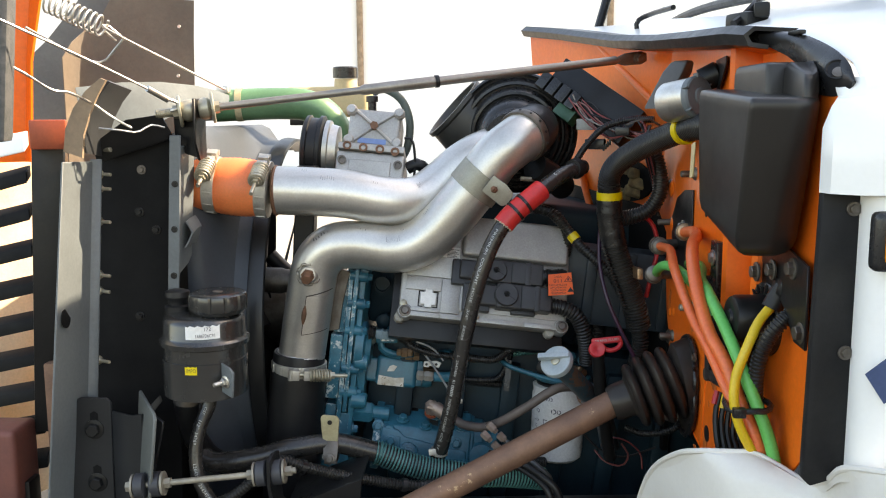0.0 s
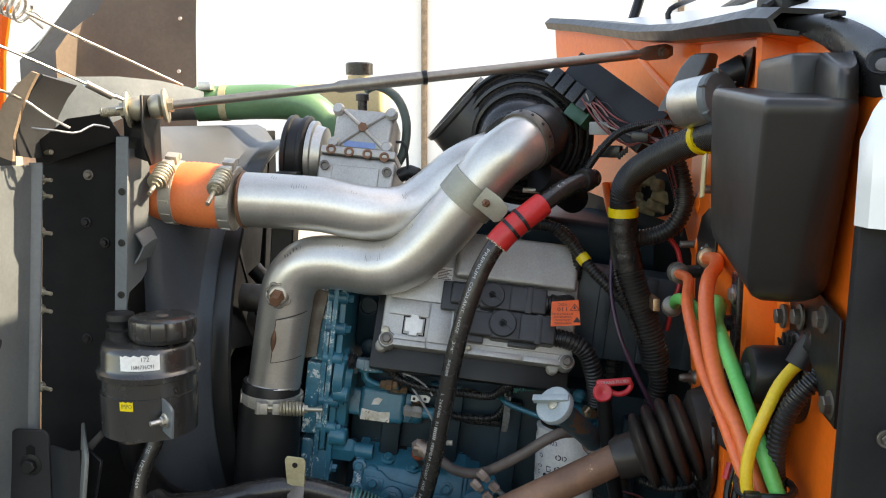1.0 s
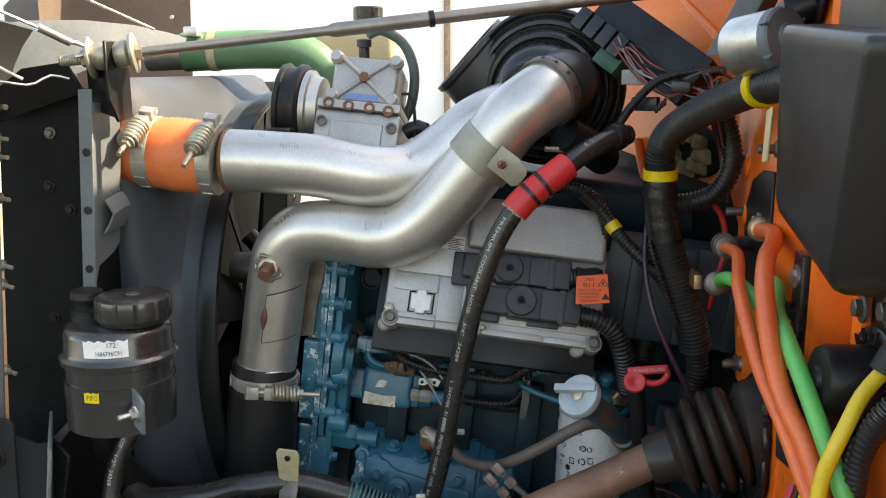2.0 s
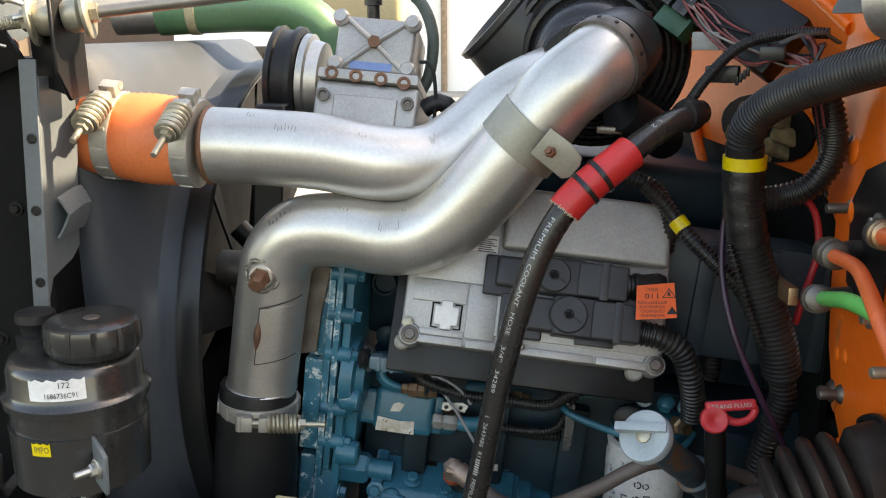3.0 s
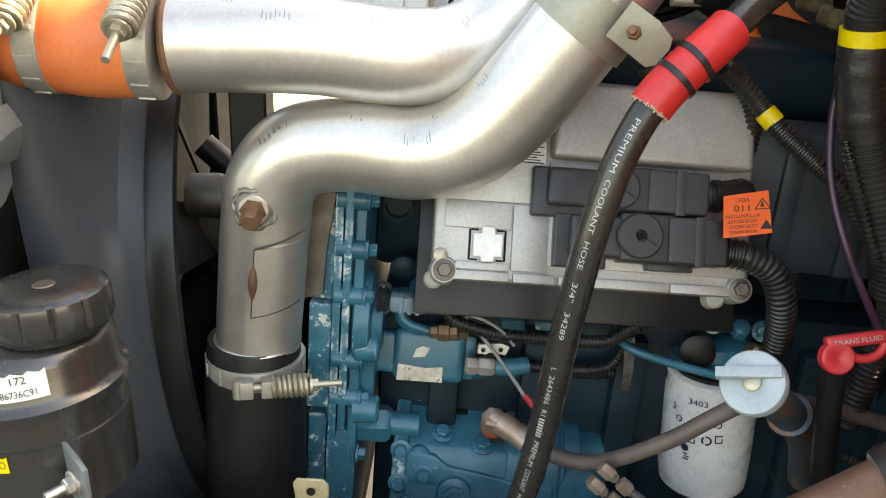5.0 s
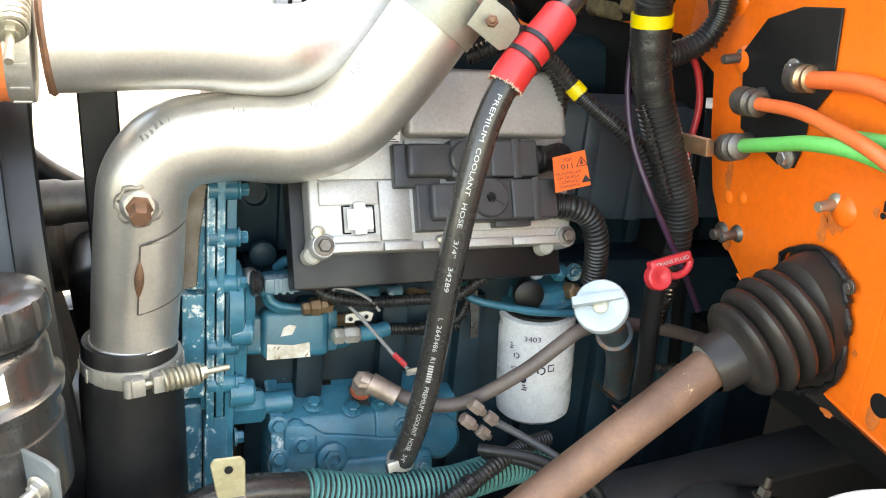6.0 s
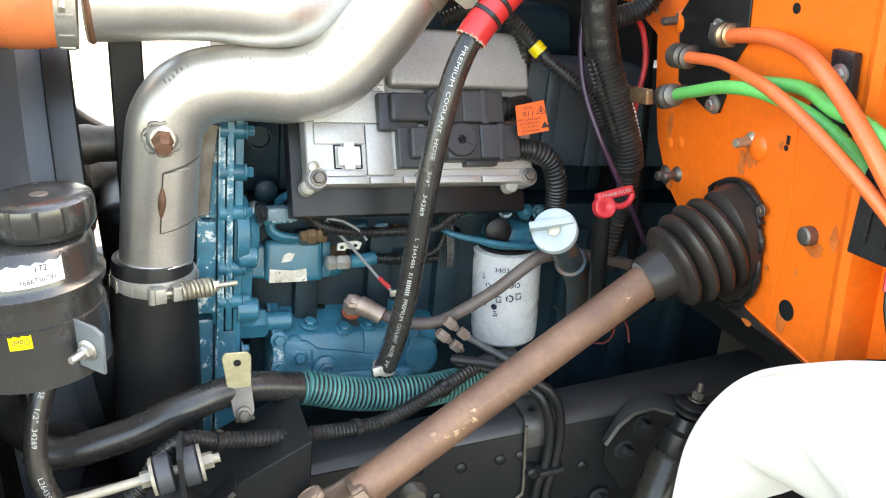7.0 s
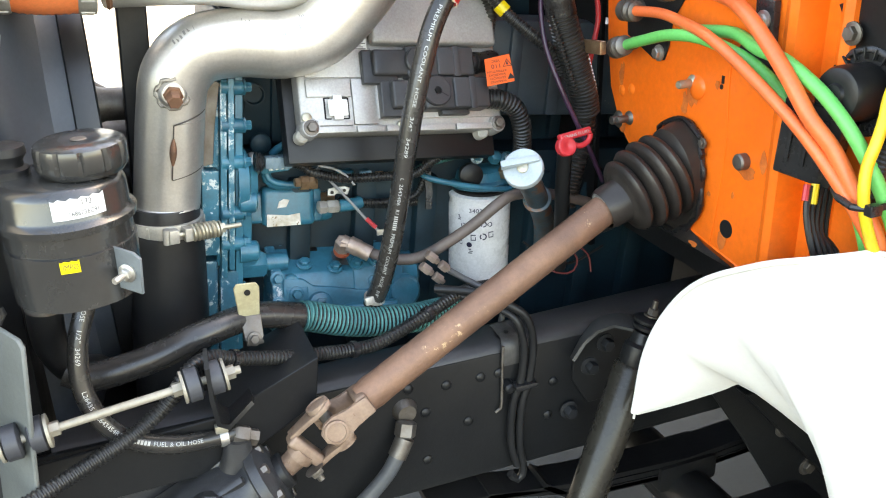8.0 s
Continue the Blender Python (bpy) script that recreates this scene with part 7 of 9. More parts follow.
for y, z in ((1.793, 1.385), (1.80, 1.492)):
    part("bolt", hexbolt((0.475, y, z), (-1, 0, 0), 0.009, 0.008), STEEL, fit_plate)


def fitting(p, q, metal):
    """A hexagon elbow with a collar of rings from p towards q."""
    p, q = Vector(p), Vector(q)
    d = (q - p).normalized()
    bm = lathe(p - d * 0.012, d, [(0, 0.016), (0.004, 0.018), (0.020, 0.018)], 16)
    tube([p, p + Vector((0.02, 0.012, 0)), Vector((0.478, p.y + 0.02, p.z))], 0.011, 12, bm=bm)
    ob = part("elbow", bm, DULL, fit_plate)
    part("collar", lathe(p + d * 0.008, d, [(0, 0.0155), (0.004, 0.017), (0.006, 0.015), (0.009, 0.017), (0.012, 0.015), (0.015, 0.0165), (0.019, 0.0165), (0.022, 0.012)], 24), metal, ob)


red_a = [(0.470, 1.782, 1.484), (0.471, 1.735, 1.491), (0.468, 1.682, 1.497), (0.455, 1.620, 1.496), (0.435, 1.560, 1.491), (0.421, 1.501, 1.470), (0.416, 1.437, 1.426), (0.424, 1.397, 1.379), (0.441, 1.365, 1.340), (0.456, 1.332, 1.285), (0.474, 1.310, 1.238), (0.496, 1.302, 1.155)]
red_b = [(0.433, 1.803, 1.454), (0.436, 1.738, 1.458), (0.425, 1.665, 1.455), (0.412, 1.593, 1.449), (0.408, 1.520, 1.426), (0.411, 1.448, 1.391), (0.425, 1.399, 1.352), (0.439, 1.356, 1.308), (0.455, 1.328, 1.267), (0.478, 1.315, 1.219), (0.497, 1.316, 1.155)]
green = [(0.432, 1.824, 1.397), (0.420, 1.754, 1.417), (0.417, 1.681, 1.436), (0.425, 1.606, 1.439), (0.441, 1.519, 1.416), (0.454, 1.451, 1.370), (0.467, 1.388, 1.321), (0.483, 1.360, 1.265), (0.498, 1.344, 1.206), (0.514, 1.341, 1.132)]
green_b = [(0.458, 1.675, 1.440), (0.458, 1.593, 1.448), (0.440, 1.519, 1.440), (0.433, 1.453, 1.434), (0.439, 1.380, 1.398), (0.458, 1.326, 1.333), (0.489, 1.294, 1.239), (0.505, 1.290, 1.15)]
fitting((0.476, 1.790, 1.484), red_a[1], BRASS)
fitting((0.436, 1.832, 1.451), red_b[1], DULL)
fitting((0.431, 1.848, 1.389), green[1], DULL)
part("mount_strap", slab((0.405, 1.90, 1.385), (0.012, 0.10, 0.022), turned((1, 0, 0), (0, 0.1, 1)), 0.002), BRASS, fit_plate)
for name, pts, m, r, words in (("air_line", red_a, REDHOSE, 0.0104, "thick red nylon air line"), ("air_line", red_b, REDHOSE, 0.0082, "red nylon air line with moulded seam marks"), ("air_line", green, GREENHOSE, 0.0088, "green nylon air line"), ("air_line", green_b, GREENHOSE, 0.0090, "green nylon air line behind the red one")):
    a = thing(name, pts[-1], words, "air line", group="air lines on the firewall")
    part("line", tube(pts, r, 18, 0.008), m, a)
    for f_ in (3, 4):
        d_ = Vector(pts[f_ + 1]) - Vector(pts[f_ - 1])
        part("seam_ring", lathe(Vector(pts[f_]), d_, [(-0.001, r * 0.9), (-0.001, r * 1.03), (0.001, r * 1.03), (0.001, r * 0.9)], 18), m, a)
yel = thing("yellow_cable", (0.44, 1.30, 1.12), "yellow cable bending out of a black rubber elbow", "cable")
part("line", tube([(0.499, 1.339, 1.436), (0.486, 1.335, 1.424), (0.472, 1.327, 1.408), (0.461, 1.318, 1.389), (0.449, 1.313, 1.362), (0.441, 1.313, 1.335), (0.438, 1.308, 1.301), (0.446, 1.304, 1.266), (0.459, 1.304, 1.239), (0.475, 1.304, 1.209), (0.493, 1.310, 1.155)], 0.0072, 16), YELLOWHOSE, yel)
part("elbow", tube([(0.512, 1.335, 1.462), (0.506, 1.339, 1.452), (0.495, 1.339, 1.430)], 0.0145, 16), RUBBER, yel)
part("base", lathe((0.512, 1.335, 1.466), (-1, 0, 0.3), [(0, 0.022), (0.006, 0.022), (0.012, 0.016)], 24), RUBBER, yel)
loom("ground_cable", [(0.508, 1.300, 1.43), (0.496, 1.300, 1.418), (0.482, 1.305, 1.395), (0.473, 1.315, 1.36), (0.473, 1.325, 1.32), (0.482, 1.34, 1.27)], 0.0115, "black corrugated cable curving down the firewall", pitch=0.006)
tie = thing("cable_tie", (0.445, 1.31, 1.29), "black plastic cable tie round the air lines", "cable tie")
part("band", tube([(0.432, 1.318, 1.286), (0.440, 1.298, 1.288), (0.460, 1.294, 1.290), (0.482, 1.296, 1.290), (0.492, 1.322, 1.294), (0.46, 1.368, 1.296), (0.438, 1.35, 1.290), (0.432, 1.318, 1.286)], 0.0045, 8), PLASTIC, tie)
part("head", slab((0.442, 1.294, 1.288), (0.018, 0.012, 0.014), soft=0.002), PLASTIC, tie)
wires = thing("loose_wires", (0.43, 1.35, 1.2), "bundle of black wires with coloured ends below the module", "wires")
for k, (d, m) in enumerate(((0.0, BLACK), (0.009, RUBBER), (0.018, BLACK), (0.027, RUBBER), (0.036, BLACK))):
    part("wire", tube([(0.445 + d, 1.40, 1.285), (0.436 + d, 1.39, 1.25 - d), (0.438 + d, 1.37, 1.20), (0.455 + d * 0.6, 1.35, 1.14)], 0.0045, 8), m, wires)
part("wire_end", tube([(0.452, 1.398, 1.287), (0.446, 1.392, 1.262)], 0.0052, 8), YELLOWHOSE, wires, "short yellow wire end")
part("wire_end", tube([(0.440, 1.400, 1.287), (0.434, 1.394, 1.268)], 0.0044, 8), REDPL, wires, "short red wire end")
module = thing("junction_module", (0.47, 1.42, 1.28), "flat black junction module on the firewall", "module")
MF = span((0.455, 1.425, 1.337), (0.35, -0.9, -0.12), (-0.1, -0.1, 0.98))
part("body", on(MF, -0.035, 0.045, -0.052, 0.055, -0.02, 0.012, 0.004), PLASTIC, module)
for a in (-0.018, 0.004, 0.026):
    part("rib", on(MF, a - 0.003, a + 0.003, -0.03, 0.04, 0.010, 0.016, 0.001), PLASTIC, module)
part("mount", on(MF, -0.02, 0.02, -0.02, 0.02, -0.07, -0.018, 0.003), PLASTIC, module)
motor = thing("blower_motor", (0.50, 1.37, 1.33), "round black finned motor housing in the firewall", "motor")
ma = Vector((-0.99, -0.08, 0.06)).normalized()
mc = Vector((0.510, 1.392, 1.402))
part("drum", lathe(mc, ma, [(0.010, 0.037), (0.052, 0.035), (0.058, 0.032), (0.060, 0.027), (0.060, 0.014), (0.064, 0.012), (0.065, 0.002)], 40), BLACK, motor)
part("flange", lathe(mc, ma, [(0, 0.056), (0.009, 0.056), (0.011, 0.053), (0.011, 0.049), (0.006, 0.047), (0.006, 0.040)], 44), PLASTIC, motor, "ribbed black mounting flange")
u = ma.orthogonal().normalized()
for k in range(20):
    d = Matrix.Rotation(2 * math.pi * k / 20, 3, ma) @ u
    part("fin", slab(mc + ma * 0.009 + d * 0.047, (0.014, 0.0025, 0.010), turned(d, ma), 0.0008), PLASTIC, motor)
clipb = thing("latch_bracket", (0.476, 1.545, 1.42), "black slotted plastic bracket bolted to the firewall", "bracket")
part("body", plate([(0.478, 1.565, 1.50), (0.478, 1.528, 1.50), (0.478, 1.522, 1.375), (0.478, 1.558, 1.38)], (-0.012, 0, 0), 0.003, 2), PLASTIC, clipb)
part("bolt", hexbolt((0.465, 1.545, 1.472), (-1, 0, 0), 0.009, 0.005), STEEL, clipb)
part("ear", lathe((0.466, 1.572, 1.425), (-1, 0, 0), [(-0.01, 0.012), (0.004, 0.012)], 18), PLASTIC, clipb)
gro = thing("switch_plate", (0.505, 1.30, 1.42), "black steel plate with studs on the firewall", "plate")
part("plate", plate([(0.508, 1.46, 1.50), (0.505, 1.40, 1.52), (0.500, 1.30, 1.525), (0.497, 1.215, 1.512), (0.497, 1.212, 1.40), (0.500, 1.26, 1.40), (0.505, 1.32, 1.44), (0.508, 1.42, 1.44)], (0.004, 0, 0), 0.001), FRAME, gro)
for y, z in ((1.27, 1.50), (1.35, 1.485), (1.42, 1.47), (1.23, 1.42)):
    part("stud", hexbolt((0.498, y, z), (-1, 0, 0), 0.010, 0.008), DULL, gro)
studs = thing("firewall_studs", (0.478, 1.7, 1.2), "plated studs and bolts welded in the firewall", "studs")
for y, z, r, ln, m in ((1.705, 1.353, 0.0065, 0.022, ZINC), (1.875, 1.256, 0.0065, 0.020, DULL), (1.908, 1.246, 0.008, 0.010, DULL), (1.905, 1.490, 0.0065, 0.024, DULL), (1.93, 1.565, 0.0065, 0.022, DULL), (1.735, 1.60, 0.0065, 0.02, DULL)):
    part("stud", lathe((0.480, y, z), (-1, -0.1, 0), [(0, r * 2), (0.004, r * 1.6), (0.006, r), (ln + 0.006, r), (ln + 0.008, r * 0.8)], 14), m, studs)
part("bolt", lathe((0.479, 1.566, 1.265), (-1, 0, 0), [(0, 0.0125), (0.012, 0.0125), (0.0145, 0.010)], 20), DULL, studs)
for y, z in ((1.903, 1.30), (1.873, 1.308)):
    part("dimple", lathe((0.4795, y, z), (-1, 0, 0), [(0, 0.010), (0.002, 0.007), (0.003, 0.003)], 16), ORANGE, studs)
part("drain_hole", lathe((0.4798, 1.592, 1.148), (-1, 0, 0), [(0, 0.0145), (0.0008, 0.0145), (0.001, 0.002)], 18), BLACK, studs)
part("hole", lathe((0.4798, 1.635, 1.361), (-1, 0, 0), [(0, 0.004), (0.0008, 0.004), (0.001, 0.001)], 10), BLACK, studs)
part("hole", lathe((0.4798, 1.650, 1.535), (-1, 0, 0), [(0, 0.007), (0.0008, 0.007), (0.001, 0.001)], 12), BLACK, studs)

STAIN = mat("rust_stain", (0.72, 0.17, 0.035), (0.52, 0.115, 0.028), rough=0.6, big=40, fine=200, bump=0.35, spread=0.2, spec=0.2)
random.seed(23)
for y, z, wide, tall in ((1.700, 1.340, 0.016, 0.030), (1.902, 1.482, 0.014, 0.022), (1.905, 1.330, 0.010, 0.022), (1.560, 1.252, 0.022, 0.014), (1.528, 1.272, 0.008, 0.020), (1.60, 1.128, 0.014, 0.020), (1.640, 1.190, 0.005, 0.005), (1.585, 1.205, 0.004, 0.006), (1.668, 1.095, 0.012, 0.006), (1.895, 1.235, 0.012, 0.012), (1.645, 1.362, 0.005, 0.009), (1.86, 1.425, 0.010, 0.010), (1.72, 1.315, 0.010, 0.024)):
    rim_ = [(0.4796, y + wide * math.cos(a) * random.uniform(0.55, 1.1), z + tall * math.sin(a) * random.uniform(0.55, 1.1)) for a in (2 * math.pi * k / 13 for k in range(13))]
    part("rust_spot", plate(rim_, (-0.0005, 0, 0), 0), STAIN, fire)
for y, z in ((1.692, 1.352), (1.900, 1.492), (1.925, 1.563)):
    part("weld_lump", lathe((0.480, y, z - 0.003), (-1, 0, 0.1), [(0, 0.020), (0.002, 0.018), (0.005, 0.011), (0.007, 0.004)], 18), ORANGE, fire)
part("crease", tube([(0.4800, 1.620, 1.44), (0.4800, 1.618, 1.36), (0.4800, 1.612, 1.28), (0.4800, 1.618, 1.19), (0.4800, 1.628, 1.11)], 0.0022, 6), ORANGE, fire)
part("slot_hole", slab((0.4797, 1.633, 1.372), (0.001, 0.006, 0.012), soft=0), BLACK, fire)

# ---- low hoses and brackets ----
rh = thing("heater_hose", (-0.46, 1.79, 1.0), "black rubber hose running into a teal corrugated sleeve", "hose")
part("hose", tube([(-0.495, 1.80, 1.020), (-0.461, 1.79, 1.008), (-0.373, 1.79, 1.020), (-0.300, 1.80, 1.037), (-0.221, 1.83, 1.036), (-0.132, 1.85, 1.008)], 0.0215, 20), HOSE, rh)
TEALP = [(-0.140, 1.848, 1.010), (-0.128, 1.85, 1.006), (-0.08, 1.855, 0.985), (-0.030, 1.86, 0.969), (0.02, 1.865, 0.96), (0.065, 1.87, 0.952), (0.138, 1.89, 0.943), (0.22, 1.92, 0.925)]
part("inner_hose", tube(TEALP[1:], 0.0232, 18), RUBBER, rh)
teal = part("sleeve", ribbed(TEALP, 0.0258, 0.0072, 0.0052, 22), TEALLOOM, rh, "teal split corrugated sleeve")
strap = thing("hose_bracket", (-0.23, 1.81, 1.0), "cream plated flat steel hose bracket", "bracket")
part("strip", plate([(-0.244, 1.806, 1.050), (-0.212, 1.806, 1.048), (-0.208, 1.806, 1.095), (-0.213, 1.805, 1.103), (-0.242, 1.804, 1.106), (-0.247, 1.805, 1.099)], (0, 0.004, 0), 0.0012), CREAM, strap)
part("lower_strip", plate([(-0.243, 1.8062, 1.051), (-0.211, 1.8062, 1.049), (-0.212, 1.790, 1.020), (-0.216, 1.789, 1.010), (-0.225, 1.788, 1.005), (-0.236, 1.789, 1.008), (-0.241, 1.790, 1.018)], (0, 0.004, 0.001), 0.0012), DULL, strap, "worn dark lower end of the bracket")
part("hole", lathe((-0.2275, 1.8035, 1.090), (0, -1, 0), [(0, 0.005), (0.0008, 0.005), (0.001, 0.001)], 12), BLACK, strap)
part("bolt", hexbolt((-0.227, 1.788, 1.018), (0, -1, 0.2), 0.0075, 0.006), DULL, strap)
part("foot", slab((-0.226, 1.81, 1.009), (0.026, 0.04, 0.006), soft=0.001), DULL, strap)
bcon = loom("brake_conduit", [(-0.60, 1.585, 0.945), (-0.552, 1.60, 0.955), (-0.486, 1.63, 0.966), (-0.412, 1.66, 0.984), (-0.365, 1.675, 1.012), (-0.335, 1.685, 1.045), (-0.300, 1.71, 1.045), (-0.269, 1.72, 1.030), (-0.20, 1.745, 1.002), (-0.145, 1.76, 0.986), (-0.075, 1.785, 0.965), (-0.021, 1.80, 0.960), (0.071, 1.83, 0.976), (0.12, 1.85, 0.985), (0.163, 1.88, 0.980), (0.22, 1.91, 0.965)], 0.0112, "long black corrugated conduit above the frame rail", pitch=0.0065)
for q, ax in (((-0.269, 1.72, 1.030), (0.06, 0.03, -0.03)), ((-0.075, 1.785, 0.965), (0.09, 0.03, -0.02)), ((0.071, 1.83, 0.976), (0.09, 0.04, 0.02))):
    part("clip", lathe(q, ax, [(-0.005, 0.0115), (-0.005, 0.0138), (0.005, 0.0138), (0.005, 0.0115)], 24), PLASTIC, bcon, "black plastic clip")
rhose = thing("steering_hose", (-0.45, 1.72, 1.15), "black printed hose from the reservoir to the gear", "hose")
RHP = [(-0.446, 1.72, 1.19), (-0.448, 1.72, 1.158), (-0.466, 1.705, 1.11), (-0.472, 1.692, 1.056), (-0.459, 1.682, 1.004), (-0.424, 1.68, 0.960), (-0.367, 1.68, 0.936), (-0.303, 1.69, 0.925), (-0.285, 1.692, 0.926)]
part("hose", tube(RHP, 0.0135, 18, 0.008), HOSE, rhose)
part("clamp", lathe((-0.301, 1.69, 0.925), (1, 0.05, 0.02), [(-0.006, 0.0138), (-0.006, 0.0155), (0.006, 0.0155), (0.006, 0.0138)], 24), STEEL, rhose)
part("clamp_screw", slab((-0.303, 1.682, 0.944), (0.018, 0.012, 0.012), soft=0.002), ZINC, rhose)
part("fitting", lathe((-0.290, 1.691, 0.925), (1, 0.05, -0.5), [(0, 0.012), (0.006, 0.017), (0.024, 0.017), (0.026, 0.013), (0.04, 0.013)], 6), DULL, rhose)
rh2 = thing("return_hose", (-0.51, 1.76, 1.1), "thick black hose under the reservoir", "hose")
part("hose", tube([(-0.490, 1.73, 1.185), (-0.500, 1.74, 1.155), (-0.505, 1.78, 1.078), (-0.490, 1.85, 0.997), (-0.46, 1.92, 0.95)], 0.0235, 18), RUBBER, rh2)
part("clamp", lathe((-0.498, 1.738, 1.160), (0.1, -0.1, 1), [(-0.006, 0.024), (-0.006, 0.026), (0.006, 0.026), (0.006, 0.024)], 24), DULL, rh2)
link = thing("stabiliser_link", (-0.42, 1.65, 1.0), "short steel link rod with rubber bushes at both ends", "link rod")
l0, l1 = Vector((-0.585, 1.635, 1.045)), Vector((-0.268, 1.652, 1.047))
l0.z, l1.z = 1.022, 1.050
ld = (l1 - l0).normalized()
part("rod", lathe(l0, ld, [(0, 0.0058), (0.318, 0.0058)], 14), mat("link_steel", (0.40, 0.36, 0.29), (0.27, 0.24, 0.19), rough=0.5, metal=0.4, big=20), link)
for f in (0.040, 0.268):
    for k in (-1, 1):
        part("bush", lathe(l0 + ld * (f + 0.015 * k), ld, [(-0.011, 0.018), (-0.008, 0.0235), (0.008, 0.0235), (0.011, 0.018)], 26), mat("grey_rubber", (0.052, 0.055, 0.062), (0.034, 0.035, 0.040), rough=0.5), link, "grey rubber bush")
        part("washer", lathe(l0 + ld * (f + 0.028 * k), ld, [(-0.002, 0.0225), (0.002, 0.0225)], 24), MATS["link_steel"], link)
        part("nut", lathe(l0 + ld * (f + 0.036 * k), ld, [(-0.006, 0.010), (0.006, 0.010)], 6), MATS["link_steel"], link)
ear = thing("link_bracket", (-0.31, 1.66, 0.95), "black curved steel ear holding the link rod", "bracket")
part("ear", sheet([[(-0.317, 1.620, 1.078), (-0.315, 1.650, 1.084), (-0.312, 1.680, 1.078)], [(-0.317, 1.620, 1.03), (-0.315, 1.650, 1.03), (-0.312, 1.685, 1.03)], [(-0.312, 1.625, 0.985), (-0.310, 1.655, 0.98), (-0.308, 1.69, 0.98)], [(-0.295, 1.64, 0.965), (-0.292, 1.665, 0.958), (-0.29, 1.70, 0.955)], [(-0.255, 1.66, 0.985), (-0.25, 1.69, 0.975), (-0.25, 1.72, 0.97)]], 0.006), FRAME, ear)
tri_ = thing("frame_horn", (-0.25, 1.75, 0.9), "black triangular frame bracket plate", "bracket")
part("plate", plate([(-0.150, 1.700, 1.012), (-0.158, 1.702, 0.935), (-0.30, 1.698, 0.86), (-0.58, 1.690, 0.86), (-0.58, 1.690, 0.945), (-0.30, 1.692, 0.955)], (0, 0.008, 0), 0.0015), FRAME, tri_)
part("plate_top", plate([(-0.150, 1.700, 1.014), (-0.30, 1.692, 0.957), (-0.30, 1.84, 0.957), (-0.150, 1.84, 1.014)], (0, 0, -0.006), 0.001), FRAME, tri_)
# black casting lightened to carry the sky's reflection in its colour
GEARP = mat("lit_cast_paint", (0.034, 0.035, 0.037), (0.018, 0.0185, 0.020), rough=0.34, big=14, fine=160, bump=0.3, spread=0.15)
gear_ = thing("steering_gear", (-0.32, 1.70, 0.7), "black cast steering gear housing with bolts", "steering gear")
GC, GX = Vector((-0.226, 1.679, 0.846)), Vector((-0.86, 0.06, -0.42)).normalized()
part("housing", lathe(GC, GX, [(0, 0.020), (0.002, 0.030), (0.008, 0.050), (0.012, 0.054), (0.016, 0.062), (0.030, 0.064), (0.034, 0.058), (0.050, 0.054), (0.075, 0.064), (0.14, 0.070), (0.24, 0.068), (0.30, 0.055)], 40), GEARP, gear_)
part("input_seal", lathe(GC - GX * 0.012, GX, [(0, 0.024), (0.004, 0.028), (0.014, 0.028)], 28), RUBBER, gear_)
gu = GX.orthogonal().normalized()
for k in range(7):
    d = Matrix.Rotation(2 * math.pi * k / 7, 3, GX) @ gu
    part("bolt", hexbolt(GC + GX * 0.018 + d * 0.048, -GX, 0.0085, 0.012), DULL, gear_)
    part("rib", slab(GC + GX * 0.075 + d * 0.060, (0.07, 0.012, 0.016), turned(GX, d), 0.004), GEARP, gear_)
part("mount", slab((-0.40, 1.775, 0.80), (0.16, 0.10, 0.12), soft=0.008), GEARP, gear_)
part("neck", lathe((-0.288, 1.692, 0.858), (0.10, -0.05, 1), [(0, 0.030), (0.030, 0.022), (0.060, 0.019)], 22), GEARP, gear_)
part("boss", lathe((-0.34, 1.645, 0.83), (-0.1, -0.9, 0.4), [(0, 0.034), (0.02, 0.030), (0.024, 0.022)], 24), GEARP, gear_)
for x, z in ((-0.30, 0.80), (-0.37, 0.765)):
    part("cover_bolt", hexbolt((x, 1.618, z), (-0.1, -0.95, 0.2), 0.011, 0.011), CLAMP, gear_)
hyd = thing("hydraulic_hose", (-0.03, 1.78, 0.6), "grey hydraulic hose with a crimped hexagon fitting", "hose")
part("hose", tube([(0.000, 1.776, 0.775), (-0.012, 1.772, 0.755), (-0.030, 1.770, 0.725), (-0.060, 1.772, 0.69), (-0.11, 1.78, 0.64)], 0.0135, 16), mat("grey_jacket", (0.10, 0.105, 0.11), (0.06, 0.064, 0.068), rough=0.5), hyd)
part("crimp", tube([(0.002, 1.777, 0.778), (-0.016, 1.771, 0.748)], 0.0165, 14), DULL, hyd)
part("nut", lathe((0.009, 1.785, 0.806), (-0.3, -0.3, -1), [(0, 0.012), (0.004, 0.0185), (0.026, 0.0185), (0.03, 0.014)], 6), DULL, hyd)
part("port", lathe((0.012, 1.806, 0.815), (0, -1, 0), [(0, 0.024), (0.006, 0.022), (0.018, 0.016)], 20), DULL, hyd)

# ---- shock absorber ----
shock = thing("shock_absorber", (0.35, 1.70, 0.5), "black telescopic shock absorber on a steel arm", "shock absorber")
sa, sb = Vector((0.408, 1.705, 0.868)), Vector((0.268, 1.680, 0.50))
# the black tube's yellowish sheen is put into its base colour
part("tube", lathe(sa, sb - sa, [(0, 0.020), (0.006, 0.030), (0.012, 0.034), (0.43, 0.034)], 32), mat("shock_sheen_paint", (0.034, 0.031, 0.024), (0.020, 0.018, 0.015), rough=0.28, big=8, bump=0.03, spec=0.3), shock)
